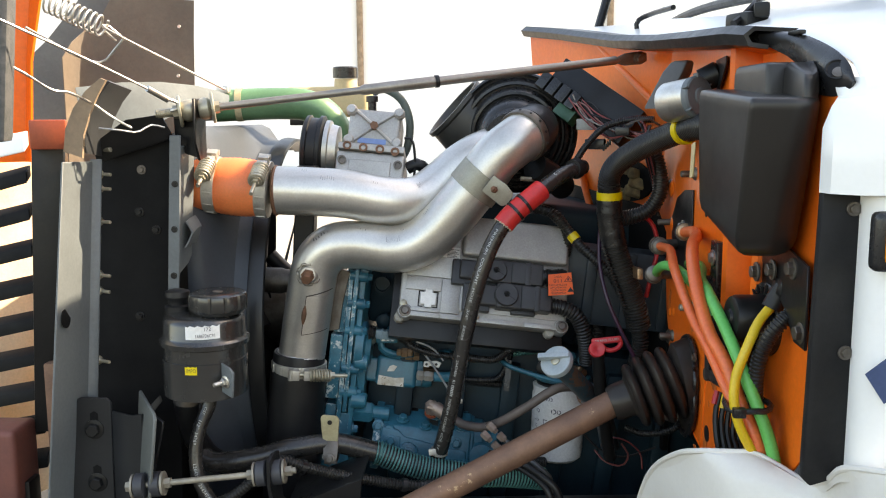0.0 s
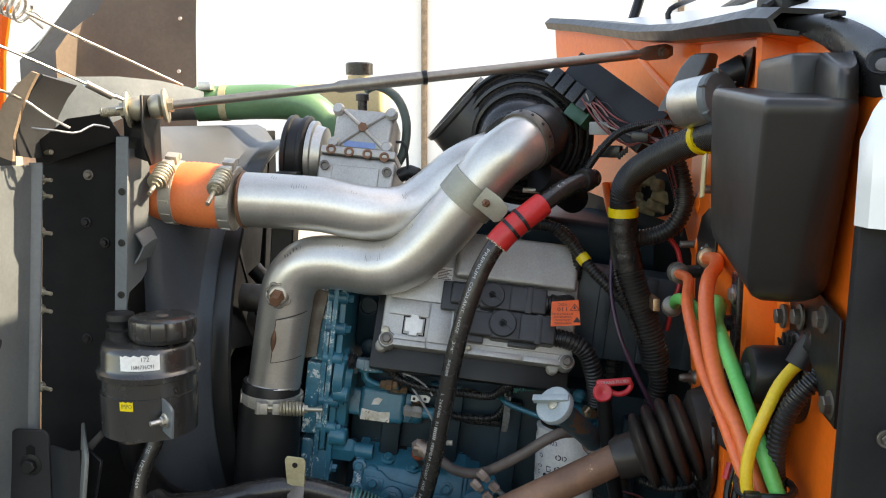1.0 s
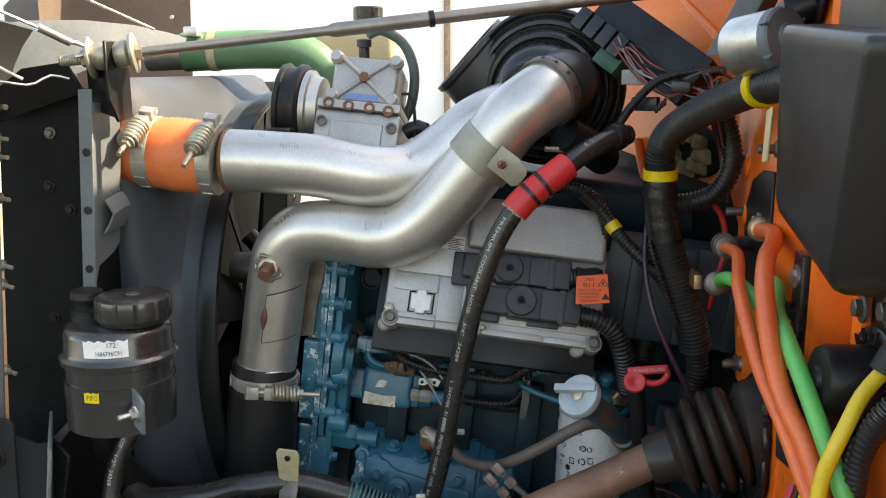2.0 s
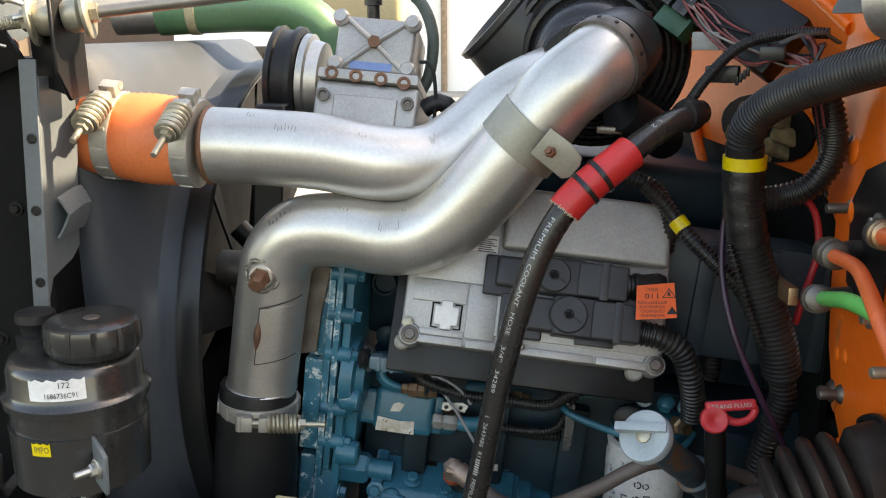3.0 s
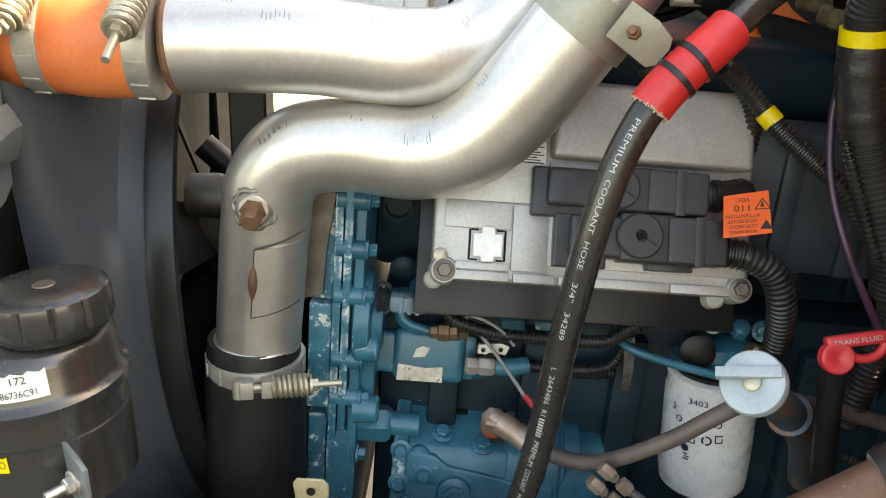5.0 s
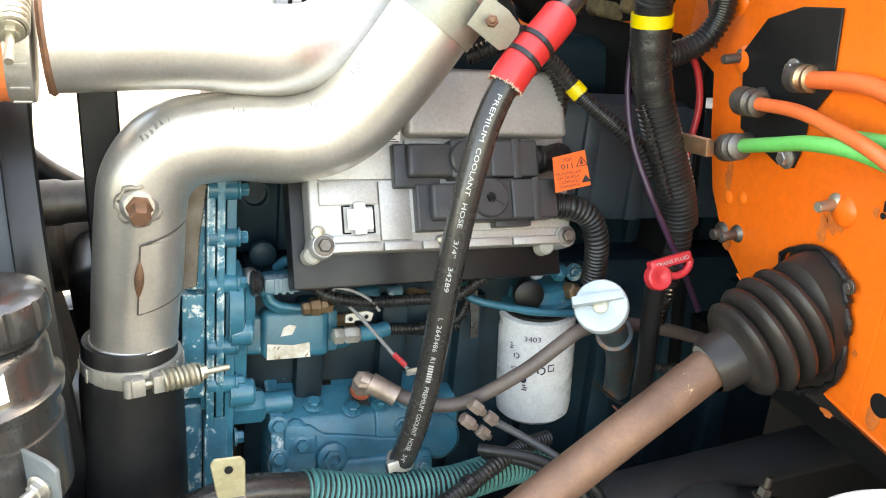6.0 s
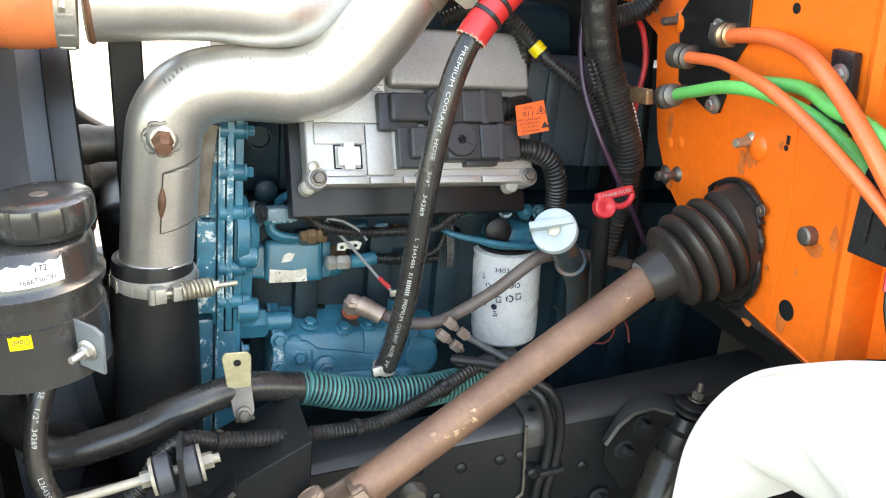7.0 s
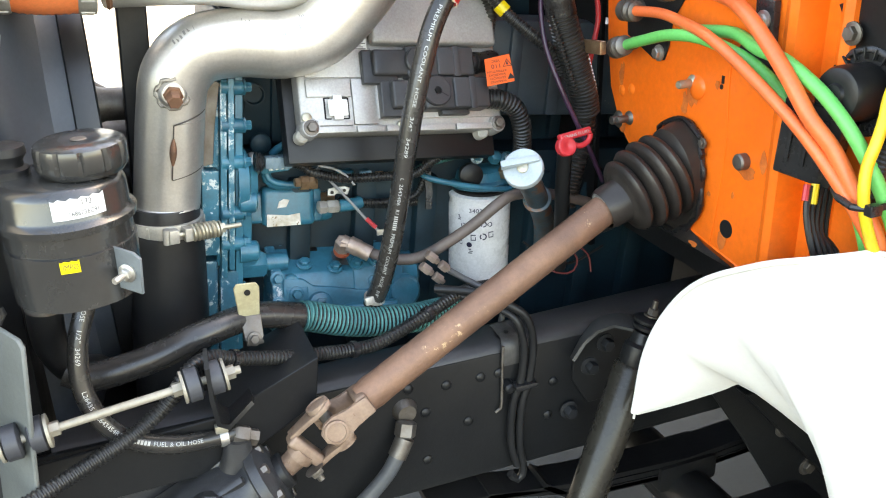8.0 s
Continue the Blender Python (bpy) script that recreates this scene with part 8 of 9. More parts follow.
part("collar", lathe(sa, sa - sb, [(-0.004, 0.027), (0.006, 0.029), (0.030, 0.029), (0.036, 0.022), (0.055, 0.020)], 28), FRAME, shock)
for k in range(2):
    part("bush", lathe((0.437, 1.715, 0.920 + k * 0.013), (0.25, 0, 1), [(0, 0.020), (0.003, 0.0265), (0.008, 0.027), (0.012, 0.021)], 28), RUBBER, shock)
part("stud", hexbolt((0.444, 1.715, 0.946), (0.25, 0, 1), 0.0095, 0.012, stud=0.016), DULL, shock)
# arm colour is lightened to show the light its edge catches
part("arm", sheet([[(0.333, 1.800, 0.845), (0.352, 1.800, 0.880), (0.375, 1.800, 0.906), (0.398, 1.798, 0.919), (0.425, 1.790, 0.921), (0.455, 1.780, 0.912), (0.52, 1.770, 0.885)], [(0.326, 1.782, 0.852), (0.345, 1.782, 0.887), (0.368, 1.780, 0.913), (0.394, 1.775, 0.925), (0.425, 1.765, 0.926), (0.458, 1.750, 0.915), (0.52, 1.740, 0.885)], [(0.317, 1.766, 0.860), (0.338, 1.764, 0.892), (0.362, 1.760, 0.912), (0.392, 1.752, 0.921), (0.430, 1.705, 0.922), (0.465, 1.690, 0.910), (0.52, 1.69, 0.880)]], 0.006), mat("lit_black_steel", (0.055, 0.055, 0.053), (0.030, 0.030, 0.029), rough=0.42, big=8, fine=140, bump=0.12), shock, "black pressed steel arm, lightened as if catching light")
part("arm_plate", plate([(0.335, 1.795, 0.800), (0.340, 1.795, 0.848), (0.380, 1.795, 0.902), (0.402, 1.795, 0.912), (0.52, 1.795, 0.88), (0.52, 1.795, 0.74), (0.37, 1.795, 0.74)], (0, 0.005, 0), 0.001), FRAME, shock)
for x, z in ((0.402, 0.862), (0.371, 0.820), (0.33, 0.735)):
    part("bolt", hexbolt((x, 1.794, z), (0, -1, 0), 0.012, 0.016), BRACKET, shock)

# ---- frame cables ----
fc = thing("frame_cables", (0.26, 1.79, 0.62), "two black cables tied to the frame rail", "cables")
part("cable", tube([(0.10, 1.87, 1.00), (0.16, 1.83, 0.998), (0.214, 1.795, 0.975), (0.238, 1.785, 0.950), (0.249, 1.785, 0.898), (0.242, 1.786, 0.826), (0.229, 1.787, 0.778), (0.226, 1.788, 0.70), (0.235, 1.79, 0.63), (0.222, 1.79, 0.612), (0.208, 1.79, 0.63)], 0.0075, 12), RUBBER, fc)
part("cable", tube([(0.11, 1.88, 0.985), (0.165, 1.84, 0.980), (0.210, 1.80, 0.960), (0.224, 1.788, 0.936), (0.232, 1.786, 0.89), (0.226, 1.786, 0.83), (0.212, 1.788, 0.782), (0.209, 1.79, 0.705), (0.222, 1.79, 0.645)], 0.0075, 12), RUBBER, fc)
part("tie", slab((0.232, 1.783, 0.822), (0.044, 0.024, 0.011), soft=0.003), PLASTIC, fc)
part("tie_mount", lathe((0.205, 1.803, 0.818), (0, -1, 0), [(0, 0.012), (0.018, 0.010), (0.022, 0.006)], 16), FRAME, fc)
CLIPSTEEL = mat("worn_clip_steel", (0.13, 0.125, 0.12), (0.06, 0.058, 0.055), rough=0.42, metal=0.5, big=25, fine=220, bump=0.2)
fclip = thing("frame_clip", (0.21, 1.80, 0.85), "thin steel retaining clip over the frame rail", "clip")
part("strap", sheet([[(x, 1.860, 0.911), (x, 1.830, 0.9115), (x, 1.815, 0.909), (x - 0.002, 1.804, 0.901), (x - 0.003, 1.7995, 0.887), (x - 0.003, 1.799, 0.858)] for x in (0.199, 0.232)], 0.0025), CLIPSTEEL, fclip)
part("hole", lathe((0.214, 1.8225, 0.9125), (0, -0.15, 1), [(0, 0.0045), (0.0008, 0.0045), (0.001, 0.001)], 12), BLACK, fclip)
part("wire", tube([(0.197, 1.798, 0.900), (0.195, 1.797, 0.86), (0.194, 1.797, 0.80), (0.192, 1.797, 0.775), (0.181, 1.797, 0.768)], 0.0028, 8), DULL, fclip)

# ---- small hoses at the pumps ----
fh = thing("fuel_hose", (0.1, 1.95, 1.03), "brown-grey rubber fuel hose from the pump elbow", "hose")
part("hose", tube([(0.005, 1.988, 1.050), (0.025, 1.968, 1.040), (0.055, 1.945, 1.034), (0.103, 1.925, 1.041), (0.174, 1.895, 1.090), (0.225, 1.885, 1.129), (0.262, 1.895, 1.139), (0.33, 1.92, 1.124), (0.42, 1.94, 1.09), (0.508, 1.95, 1.05)], 0.0100, 16), mat("brown_rubber", (0.15, 0.115, 0.10), (0.09, 0.07, 0.062), rough=0.5, big=14), fh)
part("crimp", lathe((-0.028, 1.99, 1.068), (0.75, -0.45, -0.42), [(0, 0.012), (0.012, 0.012), (0.013, 0.0155), (0.032, 0.0155), (0.034, 0.0145), (0.055, 0.0145)], 14), mat("tan_steel", (0.48, 0.37, 0.31), (0.33, 0.24, 0.19), rough=0.5, metal=0.6, big=30), fh)
for p in ((0.098, 1.895, 1.057), (0.086, 1.895, 1.037)):
    b = thing("brass_fitting", p, "tarnished brass compression fittings in line", "fitting", group="brass fittings")
    d = Vector((0.70, -0.05, -0.70))
    part("nut", lathe(p, d, [(0, 0.008), (0.003, 0.0092), (0.018, 0.0092), (0.020, 0.007), (0.026, 0.006)], 6), MATS["tan_steel"], b)
    part("nut", lathe(Vector(p) + d * 0.032, d, [(0, 0.006), (0.002, 0.0092), (0.016, 0.0092), (0.018, 0.006), (0.024, 0.0045)], 6), MATS["tan_steel"], b)
ln = thing("fuel_line", (0.2, 1.84, 0.97), "thin grey fuel line from the brass fittings", "pipe")
part("line", tube([(0.135, 1.893, 1.020), (0.163, 1.885, 1.000), (0.205, 1.85, 0.977), (0.225, 1.85, 0.958), (0.232, 1.87, 0.93), (0.232, 1.89, 0.88)], 0.0055, 12), mat("grey_line", (0.12, 0.12, 0.12), rough=0.45), ln)
tp = thing("teal_pipe", (0.2, 2.0, 1.13), "teal painted steel fuel pipe above the filter", "pipe")
part("pipe", tube([(0.13, 2.02, 1.165), (0.148, 2.0, 1.154), (0.216, 1.99, 1.133), (0.274, 1.985, 1.120), (0.310, 2.0, 1.112), (0.33, 2.03, 1.12)], 0.0055, 12), BLUE, tp)
bc = thing("brass_connector", (-0.08, 2.03, 1.17), "brass hexagon connector on a blue pipe", "fitting")
part("hex", lathe((-0.088, 2.03, 1.1715), (1, 0, -0.1), [(0, 0.008), (0.002, 0.0125), (0.016, 0.0125), (0.018, 0.010), (0.020, 0.0115), (0.032, 0.0115)], 6), BRASS, bc)
part("pipe", tube([(-0.088, 2.03, 1.172), (-0.12, 2.03, 1.172), (-0.142, 2.03, 1.185), (-0.145, 2.04, 1.21)], 0.007, 12), BLUE, bc)
sn_c = thing("speed_sensor", (-0.12, 2.03, 1.21), "blue sensor with a clear plastic connector", "sensor")
part("collar", lathe((-0.170, 2.03, 1.218), (1, 0, -0.1), [(0, 0.020), (0.006, 0.022), (0.012, 0.020), (0.016, 0.017)], 24), STEEL, sn_c)
part("body", slab((-0.128, 2.03, 1.214), (0.05, 0.03, 0.024), turned((1, 0, -0.1)), 0.004), BLUE, sn_c)
part("latch", slab((-0.126, 2.013, 1.212), (0.028, 0.006, 0.008), turned((1, 0, -0.1)), 0.001), LABEL, sn_c)
gw2 = thing("white_wire", (0.0, 1.95, 1.1), "grey wire with a red crimp terminal", "wire")
part("wire", tube([(-0.06, 2.0, 1.205), (-0.02, 1.985, 1.155), (0.02, 1.96, 1.10), (0.038, 1.95, 1.085)], 0.0025, 8), mat("grey_wire", (0.30, 0.30, 0.29), rough=0.5), gw2)
part("crimp", tube([(0.012, 1.965, 1.112), (0.026, 1.956, 1.096)], 0.004, 8), REDPL, gw2)
part("terminal", slab((0.034, 1.951, 1.088), (0.018, 0.004, 0.010), turned((0.7, 0, -0.7)), 0.001), STEEL, gw2)
br = thing("white_clip", (-0.02, 1.99, 1.145), "small bright plated clip with two holes", "clip")
part("plate", plate([(-0.046, 1.998, 1.153), (-0.034, 1.998, 1.151), (-0.030, 1.996, 1.155), (-0.010, 1.996, 1.150), (-0.004, 1.999, 1.161), (-0.014, 2.0, 1.166), (-0.044, 2.0, 1.165)], (0, 0.004, -0.001), 0.001), CLAMP, br)
for x in (-0.038, -0.016):
    part("hole", lathe((x, 1.9955, 1.159), (0, -1, 0.1), [(0, 0.003), (0.0008, 0.003), (0.001, 0.001)], 10), BLACK, br)

# ---- small parts between the module and the pumps ----
plumb = thing("fuel_pipework", (-0.1, 2.03, 1.12), "blue painted fuel pipes and fittings under the control module", "pipework")
part("dome", lathe((-0.139, 2.075, 1.240), (0, -1, 0), [(0, 0.019), (0.008, 0.018), (0.012, 0.012), (0.0125, 0.003)], 26), BLOCK, plumb)
part("hook_pipe", tube([(-0.142, 2.03, 1.200), (-0.136, 2.025, 1.185), (-0.112, 2.02, 1.177), (-0.09, 2.015, 1.175), (-0.069, 2.01, 1.178)], 0.0065, 12), BLUE, plumb)
part("stub", tube([(-0.125, 2.05, 1.225), (-0.112, 2.04, 1.239), (-0.095, 2.03, 1.246)], 0.007, 12), BLUE, plumb)
part("lump", slab((0.002, 2.06, 1.166), (0.034, 0.03, 0.022), turned((1, 0, -0.1)), 0.008, 3), BLUE, plumb)
part("lump", slab((0.041, 2.06, 1.161), (0.022, 0.03, 0.020), turned((1, 0, -0.1)), 0.006, 3), BLUEWORN, plumb)
part("hex_nut", lathe((0.058, 2.05, 1.158), (1, 0, -0.1), [(0, 0.007), (0.002, 0.0095), (0.014, 0.0095), (0.016, 0.007), (0.028, 0.006)], 6), BRASS, plumb)
part("hex_nut", lathe((-0.104, 1.988, 1.189), (1, 0, -0.06), [(0, 0.006), (0.002, 0.0085), (0.010, 0.0085), (0.012, 0.0115), (0.024, 0.0115), (0.026, 0.009), (0.034, 0.0085), (0.036, 0.006)], 6), BRASS, plumb, "brass union nut")
part("sensor_collar", lathe((-0.166, 1.990, 1.234), (1, 0, -0.12), [(0, 0.014), (0.003, 0.017), (0.007, 0.014), (0.010, 0.017), (0.014, 0.013)], 22), PLASTIC, plumb, "black sensor collar")
part("sensor_plug", on(span((-0.150, 1.985, 1.232), (0.993, 0, -0.115), (0.115, 0, 0.993)), 0, 0.046, -0.010, 0.010, -0.012, 0.008, 0.004), mat("grey_blue_plastic", (0.16, 0.24, 0.27), (0.10, 0.16, 0.19), rough=0.35, big=20), plumb, "grey-blue sensor plug")
for k in range(3):
    part("plug_rib", on(span((-0.150, 1.985, 1.232), (0.993, 0, -0.115), (0.115, 0, 0.993)), 0.012 + 0.010 * k, 0.017 + 0.010 * k, -0.011, 0.011, -0.010, 0.0095, 0.001), MATS["grey_blue_plastic"], plumb)
part("wire", tube([(-0.06, 1.99, 1.212), (-0.035, 1.985, 1.205), (-0.012, 1.985, 1.188), (0.0, 1.985, 1.170)], 0.0022, 8), mat("grey_wire", (0.30, 0.30, 0.29), rough=0.5), plumb)
loom("wiring_conduit", [(-0.01, 2.03, 1.122), (0.03, 2.03, 1.116), (0.06, 2.03, 1.110), (0.086, 2.03, 1.106), (0.13, 2.04, 1.10)], 0.0085, "black corrugated conduit behind the coolant hose", pitch=0.0052, depth=0.0014)
loom("wiring_conduit", [(0.125, 2.03, 1.158), (0.148, 2.03, 1.171), (0.170, 2.03, 1.177), (0.20, 2.035, 1.179), (0.24, 2.05, 1.18)], 0.0075, "thin teal-black corrugated conduit under the module", pitch=0.005, depth=0.0013, material=TEALLOOM)
strapd = thing("hanging_strap", (0.147, 2.01, 1.12), "dark flat strap hanging under the control module", "strap")
part("strap", sheet([[(0.139, 2.02, 1.185), (0.152, 2.02, 1.185)], [(0.140, 2.015, 1.155), (0.153, 2.015, 1.155)], [(0.138, 2.005, 1.125), (0.151, 2.005, 1.125)], [(0.135, 2.0, 1.098), (0.146, 2.0, 1.096)]], 0.003), TAPE, strapd)
bl = thing("bleed_valve", (0.04, 1.99, 1.14), "small plated valve with a blue hose stub", "valve")
part("nut", lathe((-0.062, 2.015, 1.128), (1, 0, -0.08), [(0, 0.008), (0.003, 0.0125), (0.014, 0.0125), (0.017, 0.010), (0.020, 0.0125), (0.036, 0.0125), (0.040, 0.009)], 6), CLAMP, bl)
part("hose", tube([(-0.022, 2.015, 1.125), (0.0, 2.015, 1.124), (0.018, 2.02, 1.124)], 0.0115, 14), BLUE, bl)
tw = thing("thin_wires", (0.42, 1.90, 0.96), "thin red and dark wires looped behind the steering shaft", "wires")
part("wire", tube([(0.36, 1.92, 1.02), (0.395, 1.91, 1.015), (0.425, 1.905, 0.99), (0.43, 1.90, 0.955)], 0.002, 6), mat("dark_red_wire", (0.16, 0.018, 0.018), rough=0.5), tw)
part("wire", tube([(0.33, 1.92, 0.99), (0.35, 1.905, 0.97), (0.385, 1.90, 0.962), (0.40, 1.90, 0.985), (0.385, 1.905, 1.01)], 0.002, 6), mat("dark_red_wire", (0.16, 0.018, 0.018), rough=0.5), tw)
part("wire", tube([(0.30, 1.93, 1.03), (0.34, 1.91, 0.995), (0.39, 1.905, 0.98), (0.46, 1.91, 1.0)], 0.0025, 6), BLACK, tw)
loom("wiring_conduit", [(0.40, 1.95, 1.03), (0.44, 1.94, 1.02), (0.49, 1.93, 1.03), (0.54, 1.93, 1.06)], 0.0075, "thin black conduit running back under the cab", pitch=0.005, depth=0.0013)
# ---- lettering ----
def letters(body, size=1.0):
    """The built-in font's letters as a flat mesh, its left end at 0."""
    cu = bpy.data.curves.new("letters", "FONT")
    cu.body, cu.size, cu.align_x, cu.align_y = body, size, "LEFT", "CENTER"
    cu.resolution_u = 2
    ob = bpy.data.objects.new("letters", cu)
    scene.collection.objects.link(ob)
    bpy.context.view_layer.update()
    me = bpy.data.meshes.new_from_object(ob.evaluated_get(bpy.context.evaluated_depsgraph_get()))
    bpy.data.objects.remove(ob)
    bpy.data.curves.remove(cu)
    bm = bmesh.new()
    bm.from_mesh(me)
    bpy.data.meshes.remove(me)
    return bm


def lettering(body, size, where, material, parent, width=0.0, name="lettering"):
    """Letters bent onto a surface by where(x, y); width stretches them to a length."""
    bm = letters(body, size)
    wide = max(v.co.x for v in bm.verts)
    k = width / wide if width else 1.0
    for v in bm.verts:
        v.co = where(v.co.x * k, v.co.y)
    return part(name, bm, material, parent, smooth=False)


def along(path, r, out):
    """Wraps letters on a hose: x runs along it, y round it, facing the way out."""
    pts = spline(path, 0.004)
    run = [0.0]
    for a, b in zip(pts, pts[1:]):
        run.append(run[-1] + (b - a).length)

    def where(s0):
        def f(x, y):
            s = min(max(s0 + x, 0.0), run[-1] - 1e-5)
            j = max(i for i in range(len(run) - 1) if run[i] <= s)
            w = (s - run[j]) / (run[j + 1] - run[j])
            p = pts[j].lerp(pts[j + 1], w)
            t = (pts[min(j + 2, len(pts) - 1)] - pts[max(j - 1, 0)]).normalized()
            n = Vector(out)
            n = (n - t * n.dot(t)).normalized()
            u = n.cross(t)
            a = y / r
            return p + (n * math.cos(a) + u * math.sin(a)) * (r + 0.0005)
        return f
    return where, pts, run


where, pts, run = along(hose_path, HR, (-0.30, -0.9, 0.35))
start = run[min(range(len(pts)), key=lambda i: (pts[i] - Vector((0.128, 1.857, 1.490))).length)]
for body, s0, width in (("E", -0.012, 0.008), ("PREMIUM", 0.012, 0.056), ("COOLANT", 0.075, 0.055), ("HOSE", 0.138, 0.030), ('3/4"', 0.182, 0.022), ("34289", 0.215, 0.032), ("L", 0.280, 0.004), ("2643486", 0.290, 0.036), ("R1", 0.333, 0.008), ("PREMIUM", 0.375, 0.036), ("COOLANT", 0.416, 0.035), ("HOSE", 0.456, 0.021), ('3/4"', 0.484, 0.014)):
    lettering(body, 0.0080, where(start + s0), WHITEINK, chose, width)
bm = bmesh.new()
for k in range(7):
    a = where(start + 0.345 + k * 0.0036)
    f = [a(0, -0.003), a(0.0022, -0.003), a(0.0022, 0.003), a(0, 0.003)]
    bm.faces.new([bm.verts.new(p) for p in f])
part("printed_bars", bm, WHITEINK, chose, smooth=False)
where2, pts2, run2 = along(hose_path[:4], HR, (-0.30, -0.8, 0.5))
lettering("L 2", 0.008, where2(0.085), WHITEINK, chose, 0.016)
where3, pts3, run3 = along(RHP, 0.0135, (0.05, -0.85, 0.5))
for body, s0, width in (("OSE", 0.040, 0.016), ('1/2"', 0.066, 0.018), ("34269", 0.090, 0.024), ("L26435", 0.150, 0.028), ("2643454R1", 0.190, 0.042), ("FUEL & OIL HOSE", 0.282, 0.068)):
    lettering(body, 0.0085, where3(s0), WHITEINK, rhose, width)
bm = bmesh.new()
for k in range(7):
    a = where3(0.244 + k * 0.005)
    bm.faces.new([bm.verts.new(p) for p in (a(0, -0.003), a(0.0035, -0.003), a(0.0035, 0.003), a(0, 0.003))])
part("printed_bars", bm, WHITEINK, rhose, smooth=False)


def round_upright(c, r, a0, z0):
    """Letters on an upright cylinder, starting at the angle a0."""
    return lambda x, y: Vector((c[0] + r * math.cos(a0 + x / r), c[1] + r * math.sin(a0 + x / r), z0 + y))


FC, FR = (0.2625, 2.050), 0.0616
lettering("3403", 0.012, round_upright(FC, FR, radians(-131), 1.078), mat("navy_ink", (0.02, 0.02, 0.06), rough=0.5, bump=0), filt, 0.026)
NAVY = MATS["navy_ink"]
for a, z, w, h in ((-152, 1.035, 0.006, 0.010), (-146, 1.02, 0.010, 0.010), (-150, 1.0, 0.012, 0.006), (-128, 0.995, 0.010, 0.012), (-110, 1.022, 0.012, 0.012), (-98, 1.022, 0.010, 0.010), (-96, 1.0, 0.010, 0.012), (-112, 0.996, 0.014, 0.014), (-133, 0.968, 0.009, 0.010), (-150, 0.985, 0.006, 0.008)):
    f = round_upright(FC, FR, radians(a), z + 0.023)
    mark = bmesh.new()
    kind_ = round(w * 1000 + h * 2000) % 3
    if kind_ == 0:
        ring_ = [(math.cos(2 * math.pi * q / 14), math.sin(2 * math.pi * q / 14)) for q in range(14)]
        for q in range(14):
            (x0, y0), (x1, y1) = ring_[q], ring_[(q + 1) % 14]
            if q % 5 != 4:
                mark.faces.new([mark.verts.new(f(w * (0.5 + x * g), h * (0.5 + y * g))) for x, y, g in ((x0, y0, 0.5), (x1, y1, 0.5), (x1, y1, 0.32), (x0, y0, 0.32))])
    else:
        bars_ = ((0, 0, w, h * 0.16), (0, h * 0.84, w, h), (0, h * 0.16, w * 0.16, h * 0.84), (w * 0.84, h * 0.16, w, h * 0.6)) if kind_ == 1 else ((0, 0, w * 0.9, h * 0.22), (w * 0.2, h * 0.4, w, h * 0.58), (w * 0.1, h * 0.78, w * 0.7, h))
        for x0, y0, x1, y1 in bars_:
            mark.faces.new([mark.verts.new(f(x, y)) for x, y in ((x0, y0), (x1, y0), (x1, y1), (x0, y1))])
    part("printed_mark", mark, NAVY, filt, smooth=False)
dot = bmesh.new()
f = round_upright(FC, FR, radians(-131), 1.009)
dot.faces.new([dot.verts.new(f(0.0055 * math.cos(t), 0.0055 * math.sin(t))) for t in (2 * math.pi * k / 16 for k in range(16))])
part("printed_mark", dot, NAVY, filt, smooth=False)
# reservoir stickers
lettering("172", 0.010, round_upright(RC, 0.0796, radians(-74), 1.3262), INK, res, 0.014)
lettering("1686736C91", 0.009, round_upright(RC, 0.0796, radians(-85), 1.3140), INK, res, 0.036)
lettering("IMPO", 0.011, round_upright(RC, 0.0810, radians(-98), 1.2495), INK, res, 0.018)
lettering("TRANS FLUID", 0.010, lambda x, y: DF(-0.010 + x, 0.007 + y * 0.8, 0.0092), WHITEINK, dip, 0.056)
# hung warning label, upside down
def on_label(x, y):
    return TL(0.049 - x, 0.066 - y, 0.0006)


for body, x, y, size, width in (("110", 0.020, 0.022, 0.014, 0.018), ("VDC", 0.022, 0.010, 0.009, 0.014), ("ATTENTION", 0.012, 0.034, 0.0075, 0.034), ("VORSICHT", 0.015, 0.042, 0.0075, 0.030), ("CUIDADO", 0.015, 0.050, 0.0075, 0.028), ("WARNING", 0.015, 0.058, 0.0075, 0.028)):
    lettering(body, size, lambda x_, y_, x0=x, y0=y: on_label(x0 + x_, y0 + y_), INK, tagl, width)


def outline_triangle(points, thick, solid):
    bm = bmesh.new()
    a, b, c = (Vector((p[0], p[1], 0)) for p in points)
    m = (a + b + c) / 3
    outer = [a, b, c]
    if solid:
        bm.faces.new([bm.verts.new(on_label(p.x, p.y)) for p in outer])
    else:
        inner = [p.lerp(m, thick) for p in outer]
        for i in range(3):
            j = (i + 1) % 3
            bm.faces.new([bm.verts.new(on_label(p.x, p.y)) for p in (outer[i], outer[j], inner[j], inner[i])])
    return bm


part("symbol", outline_triangle(((0.001, 0.026), (0.018, 0.026), (0.0095, 0.008)), 0.22, False), INK, tagl, smooth=False)
part("symbol", outline_triangle(((0.008, 0.022), (0.012, 0.022), (0.0095, 0.012)), 0.2, True), INK, tagl, smooth=False)
part("symbol", outline_triangle(((0.000, 0.056), (0.013, 0.056), (0.0065, 0.042)), 0.2, True), INK, tagl, smooth=False)
# module's paper label
for k in range(7):
    part("printed_bar", on(E, 0.080, 0.106 - (k % 3) * 0.004, 0.128 + k * 0.003, 0.1292 + k * 0.003, 0.0022, 0.0026, 0), INK, ecm)
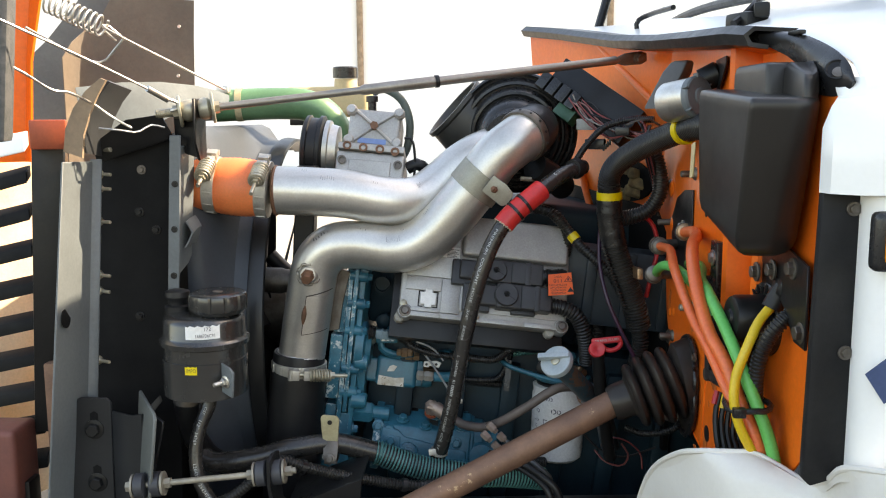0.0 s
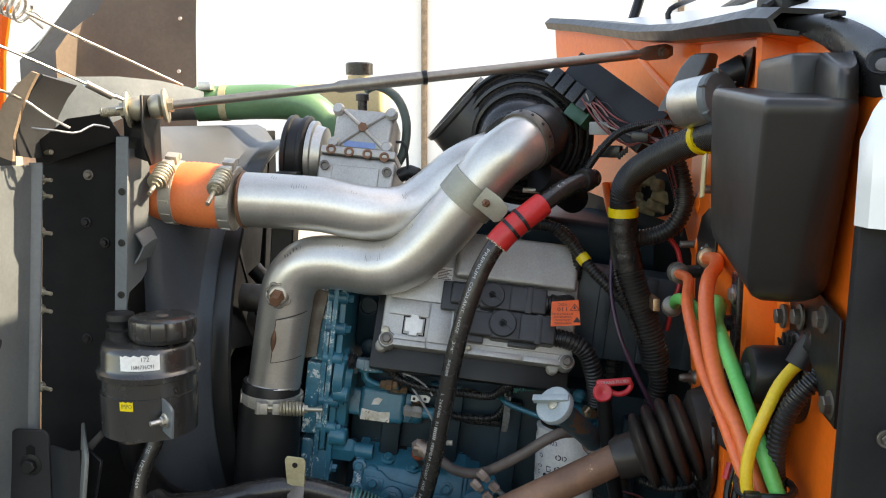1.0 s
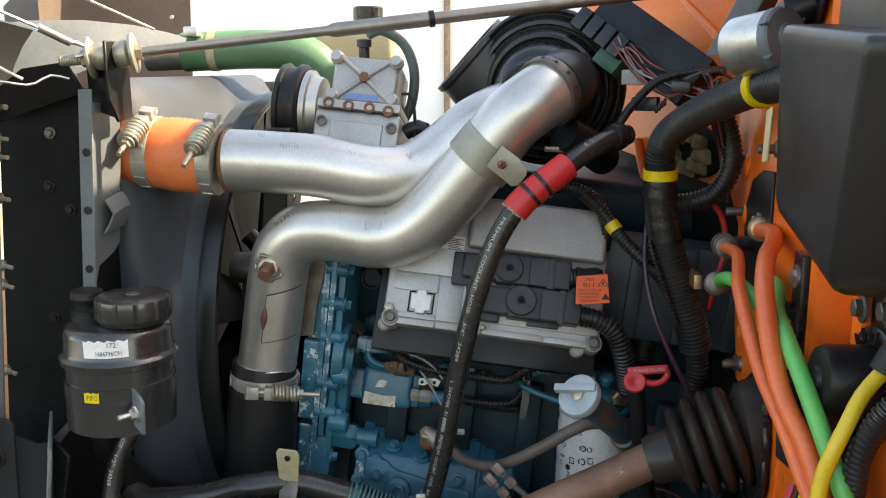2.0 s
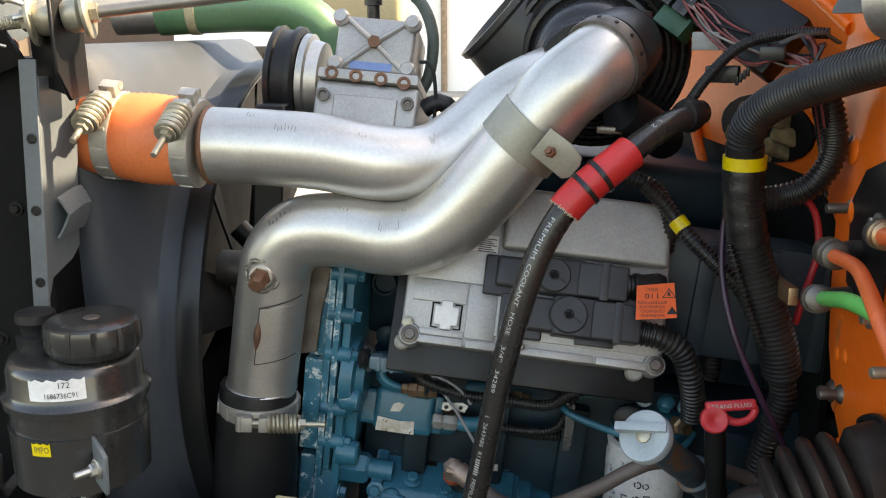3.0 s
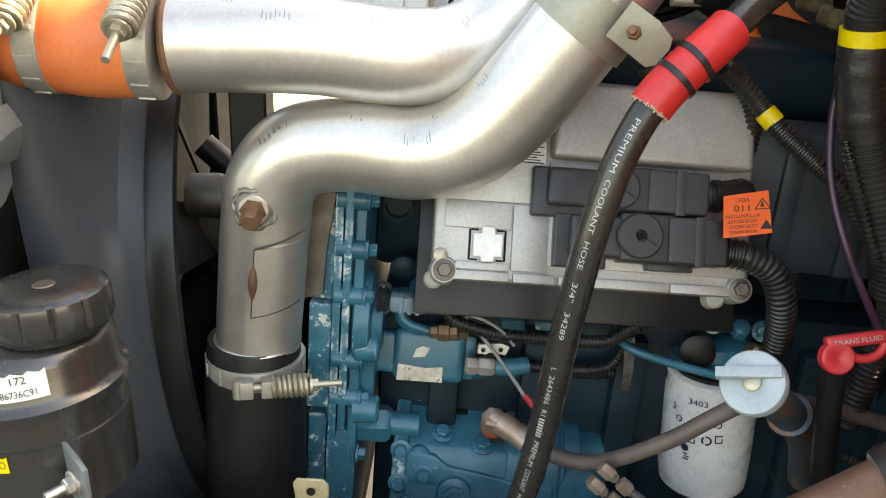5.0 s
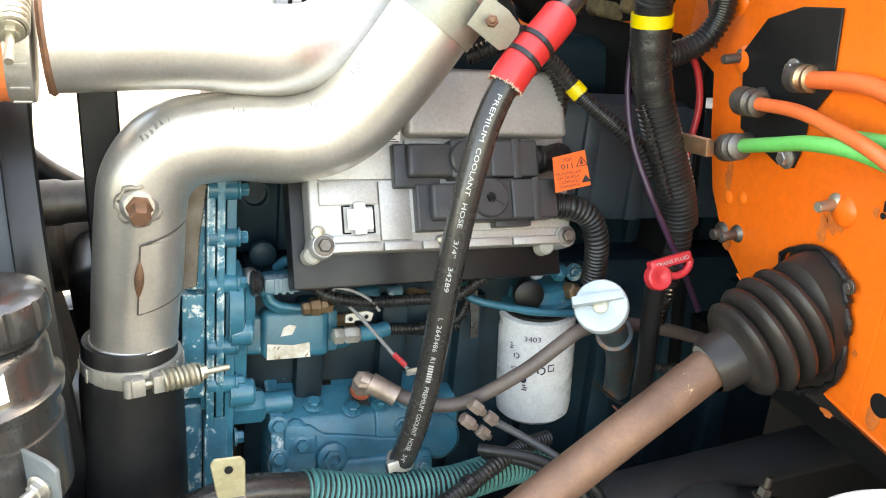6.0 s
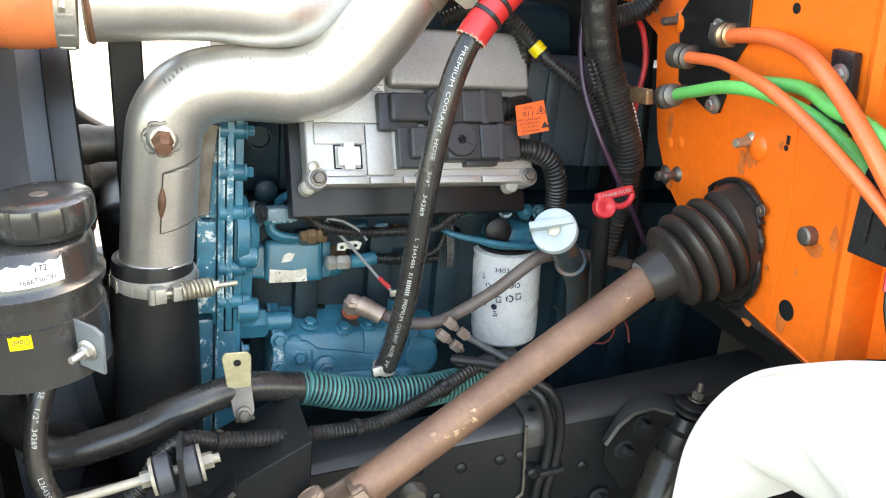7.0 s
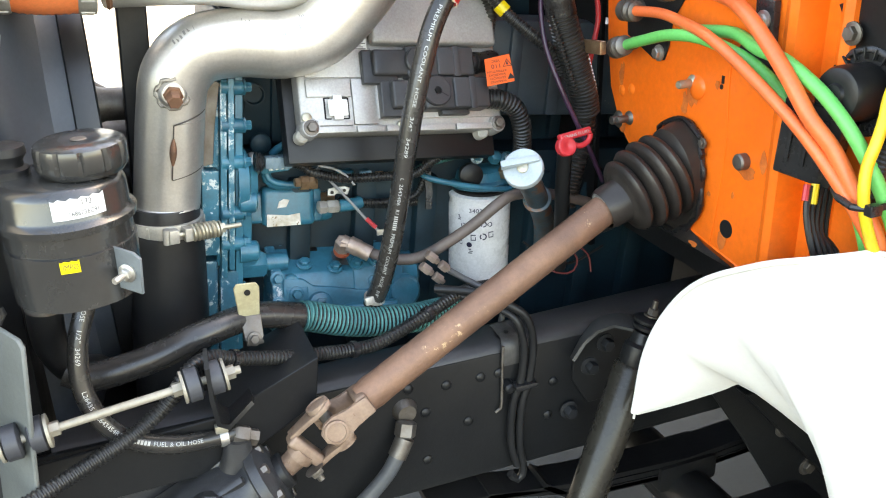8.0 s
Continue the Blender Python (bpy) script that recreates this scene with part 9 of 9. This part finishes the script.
# scratches and printed ticks on the pipes
scuff = mat("scuff", (0.30, 0.28, 0.26), rough=0.5, metal=0.6, bump=0)
for path, marks in ((up, ((0.06, 0.5, 3, 0.010), (0.10, 0.1, 7, 0.010), (0.20, 0.3, 3, 0.005), (0.27, 0.75, 4, 0.012), (0.30, 0.0, 5, 0.012))), (low, ((0.26, 0.2, 6, 0.008), (0.34, 0.3, 3, 0.004), (0.40, -0.1, 9, 0.012), (0.44, 0.4, 3, 0.005), (0.52, 0.5, 4, 0.007)))):
    wf, pp, rr = along(path, PR, (-0.1, -0.85, 0.5))
    for s0, a0, count, ln in marks:
        bm = bmesh.new()
        for k in range(count):
            g = wf(s0 + k * 0.0042)
            y0 = a0 * PR + 0.002 * math.sin(k * 5.1)
            bm.faces.new([bm.verts.new(q) for q in (g(0, y0), g(0.0008, y0), g(0.0008, y0 + ln * (0.6 + 0.4 * math.cos(k * 2.3))), g(0, y0 + ln))])
        part("scuff_marks", bm, scuff, pipe1 if path is low else pipe2, smooth=False)

# ---- under the truck ----
axle = thing("front_axle", (0.62, 2.0, 0.4), "black leaf spring and axle under the frame", "axle")
part("beam", tube([(0.62, 1.3, 0.48), (0.62, 1.9, 0.45), (0.62, 3.2, 0.45)], 0.055, 12, 0.1), BLACK, axle)
for k in range(4):
    part("leaf", sheet([[(0.05 + 0.12 * k, y, 0.60 - k * 0.014), (0.35, y, 0.555 - k * 0.014), (0.62, y, 0.535 - k * 0.014), (0.95, y, 0.555 - k * 0.014), (1.3 - 0.12 * k, y, 0.61 - k * 0.014)] for y in (1.80, 1.87)], 0.011), BLACK, axle)
part("spring_pad", slab((0.62, 1.84, 0.50), (0.14, 0.10, 0.06), soft=0.01), BLACK, axle)
part("hub_carrier", slab((0.62, 1.52, 0.5), (0.2, 0.16, 0.22), soft=0.03), BLACK, axle)
part("tyre", lathe((1.45, 1.16, 0.50), (0, 1, 0), [(0, 0.30), (0.0, 0.46), (0.03, 0.495), (0.12, 0.50), (0.21, 0.495), (0.24, 0.46), (0.24, 0.30)], 56), mat("tyre_rubber", (0.02, 0.02, 0.02), (0.035, 0.033, 0.03), rough=0.75, big=9, bump=0.3), axle)
part("rim", lathe((1.45, 1.20, 0.50), (0, 1, 0), [(0, 0.30), (0.16, 0.29), (0.16, 0.08), (0.18, 0.07)], 40), DULL, axle)
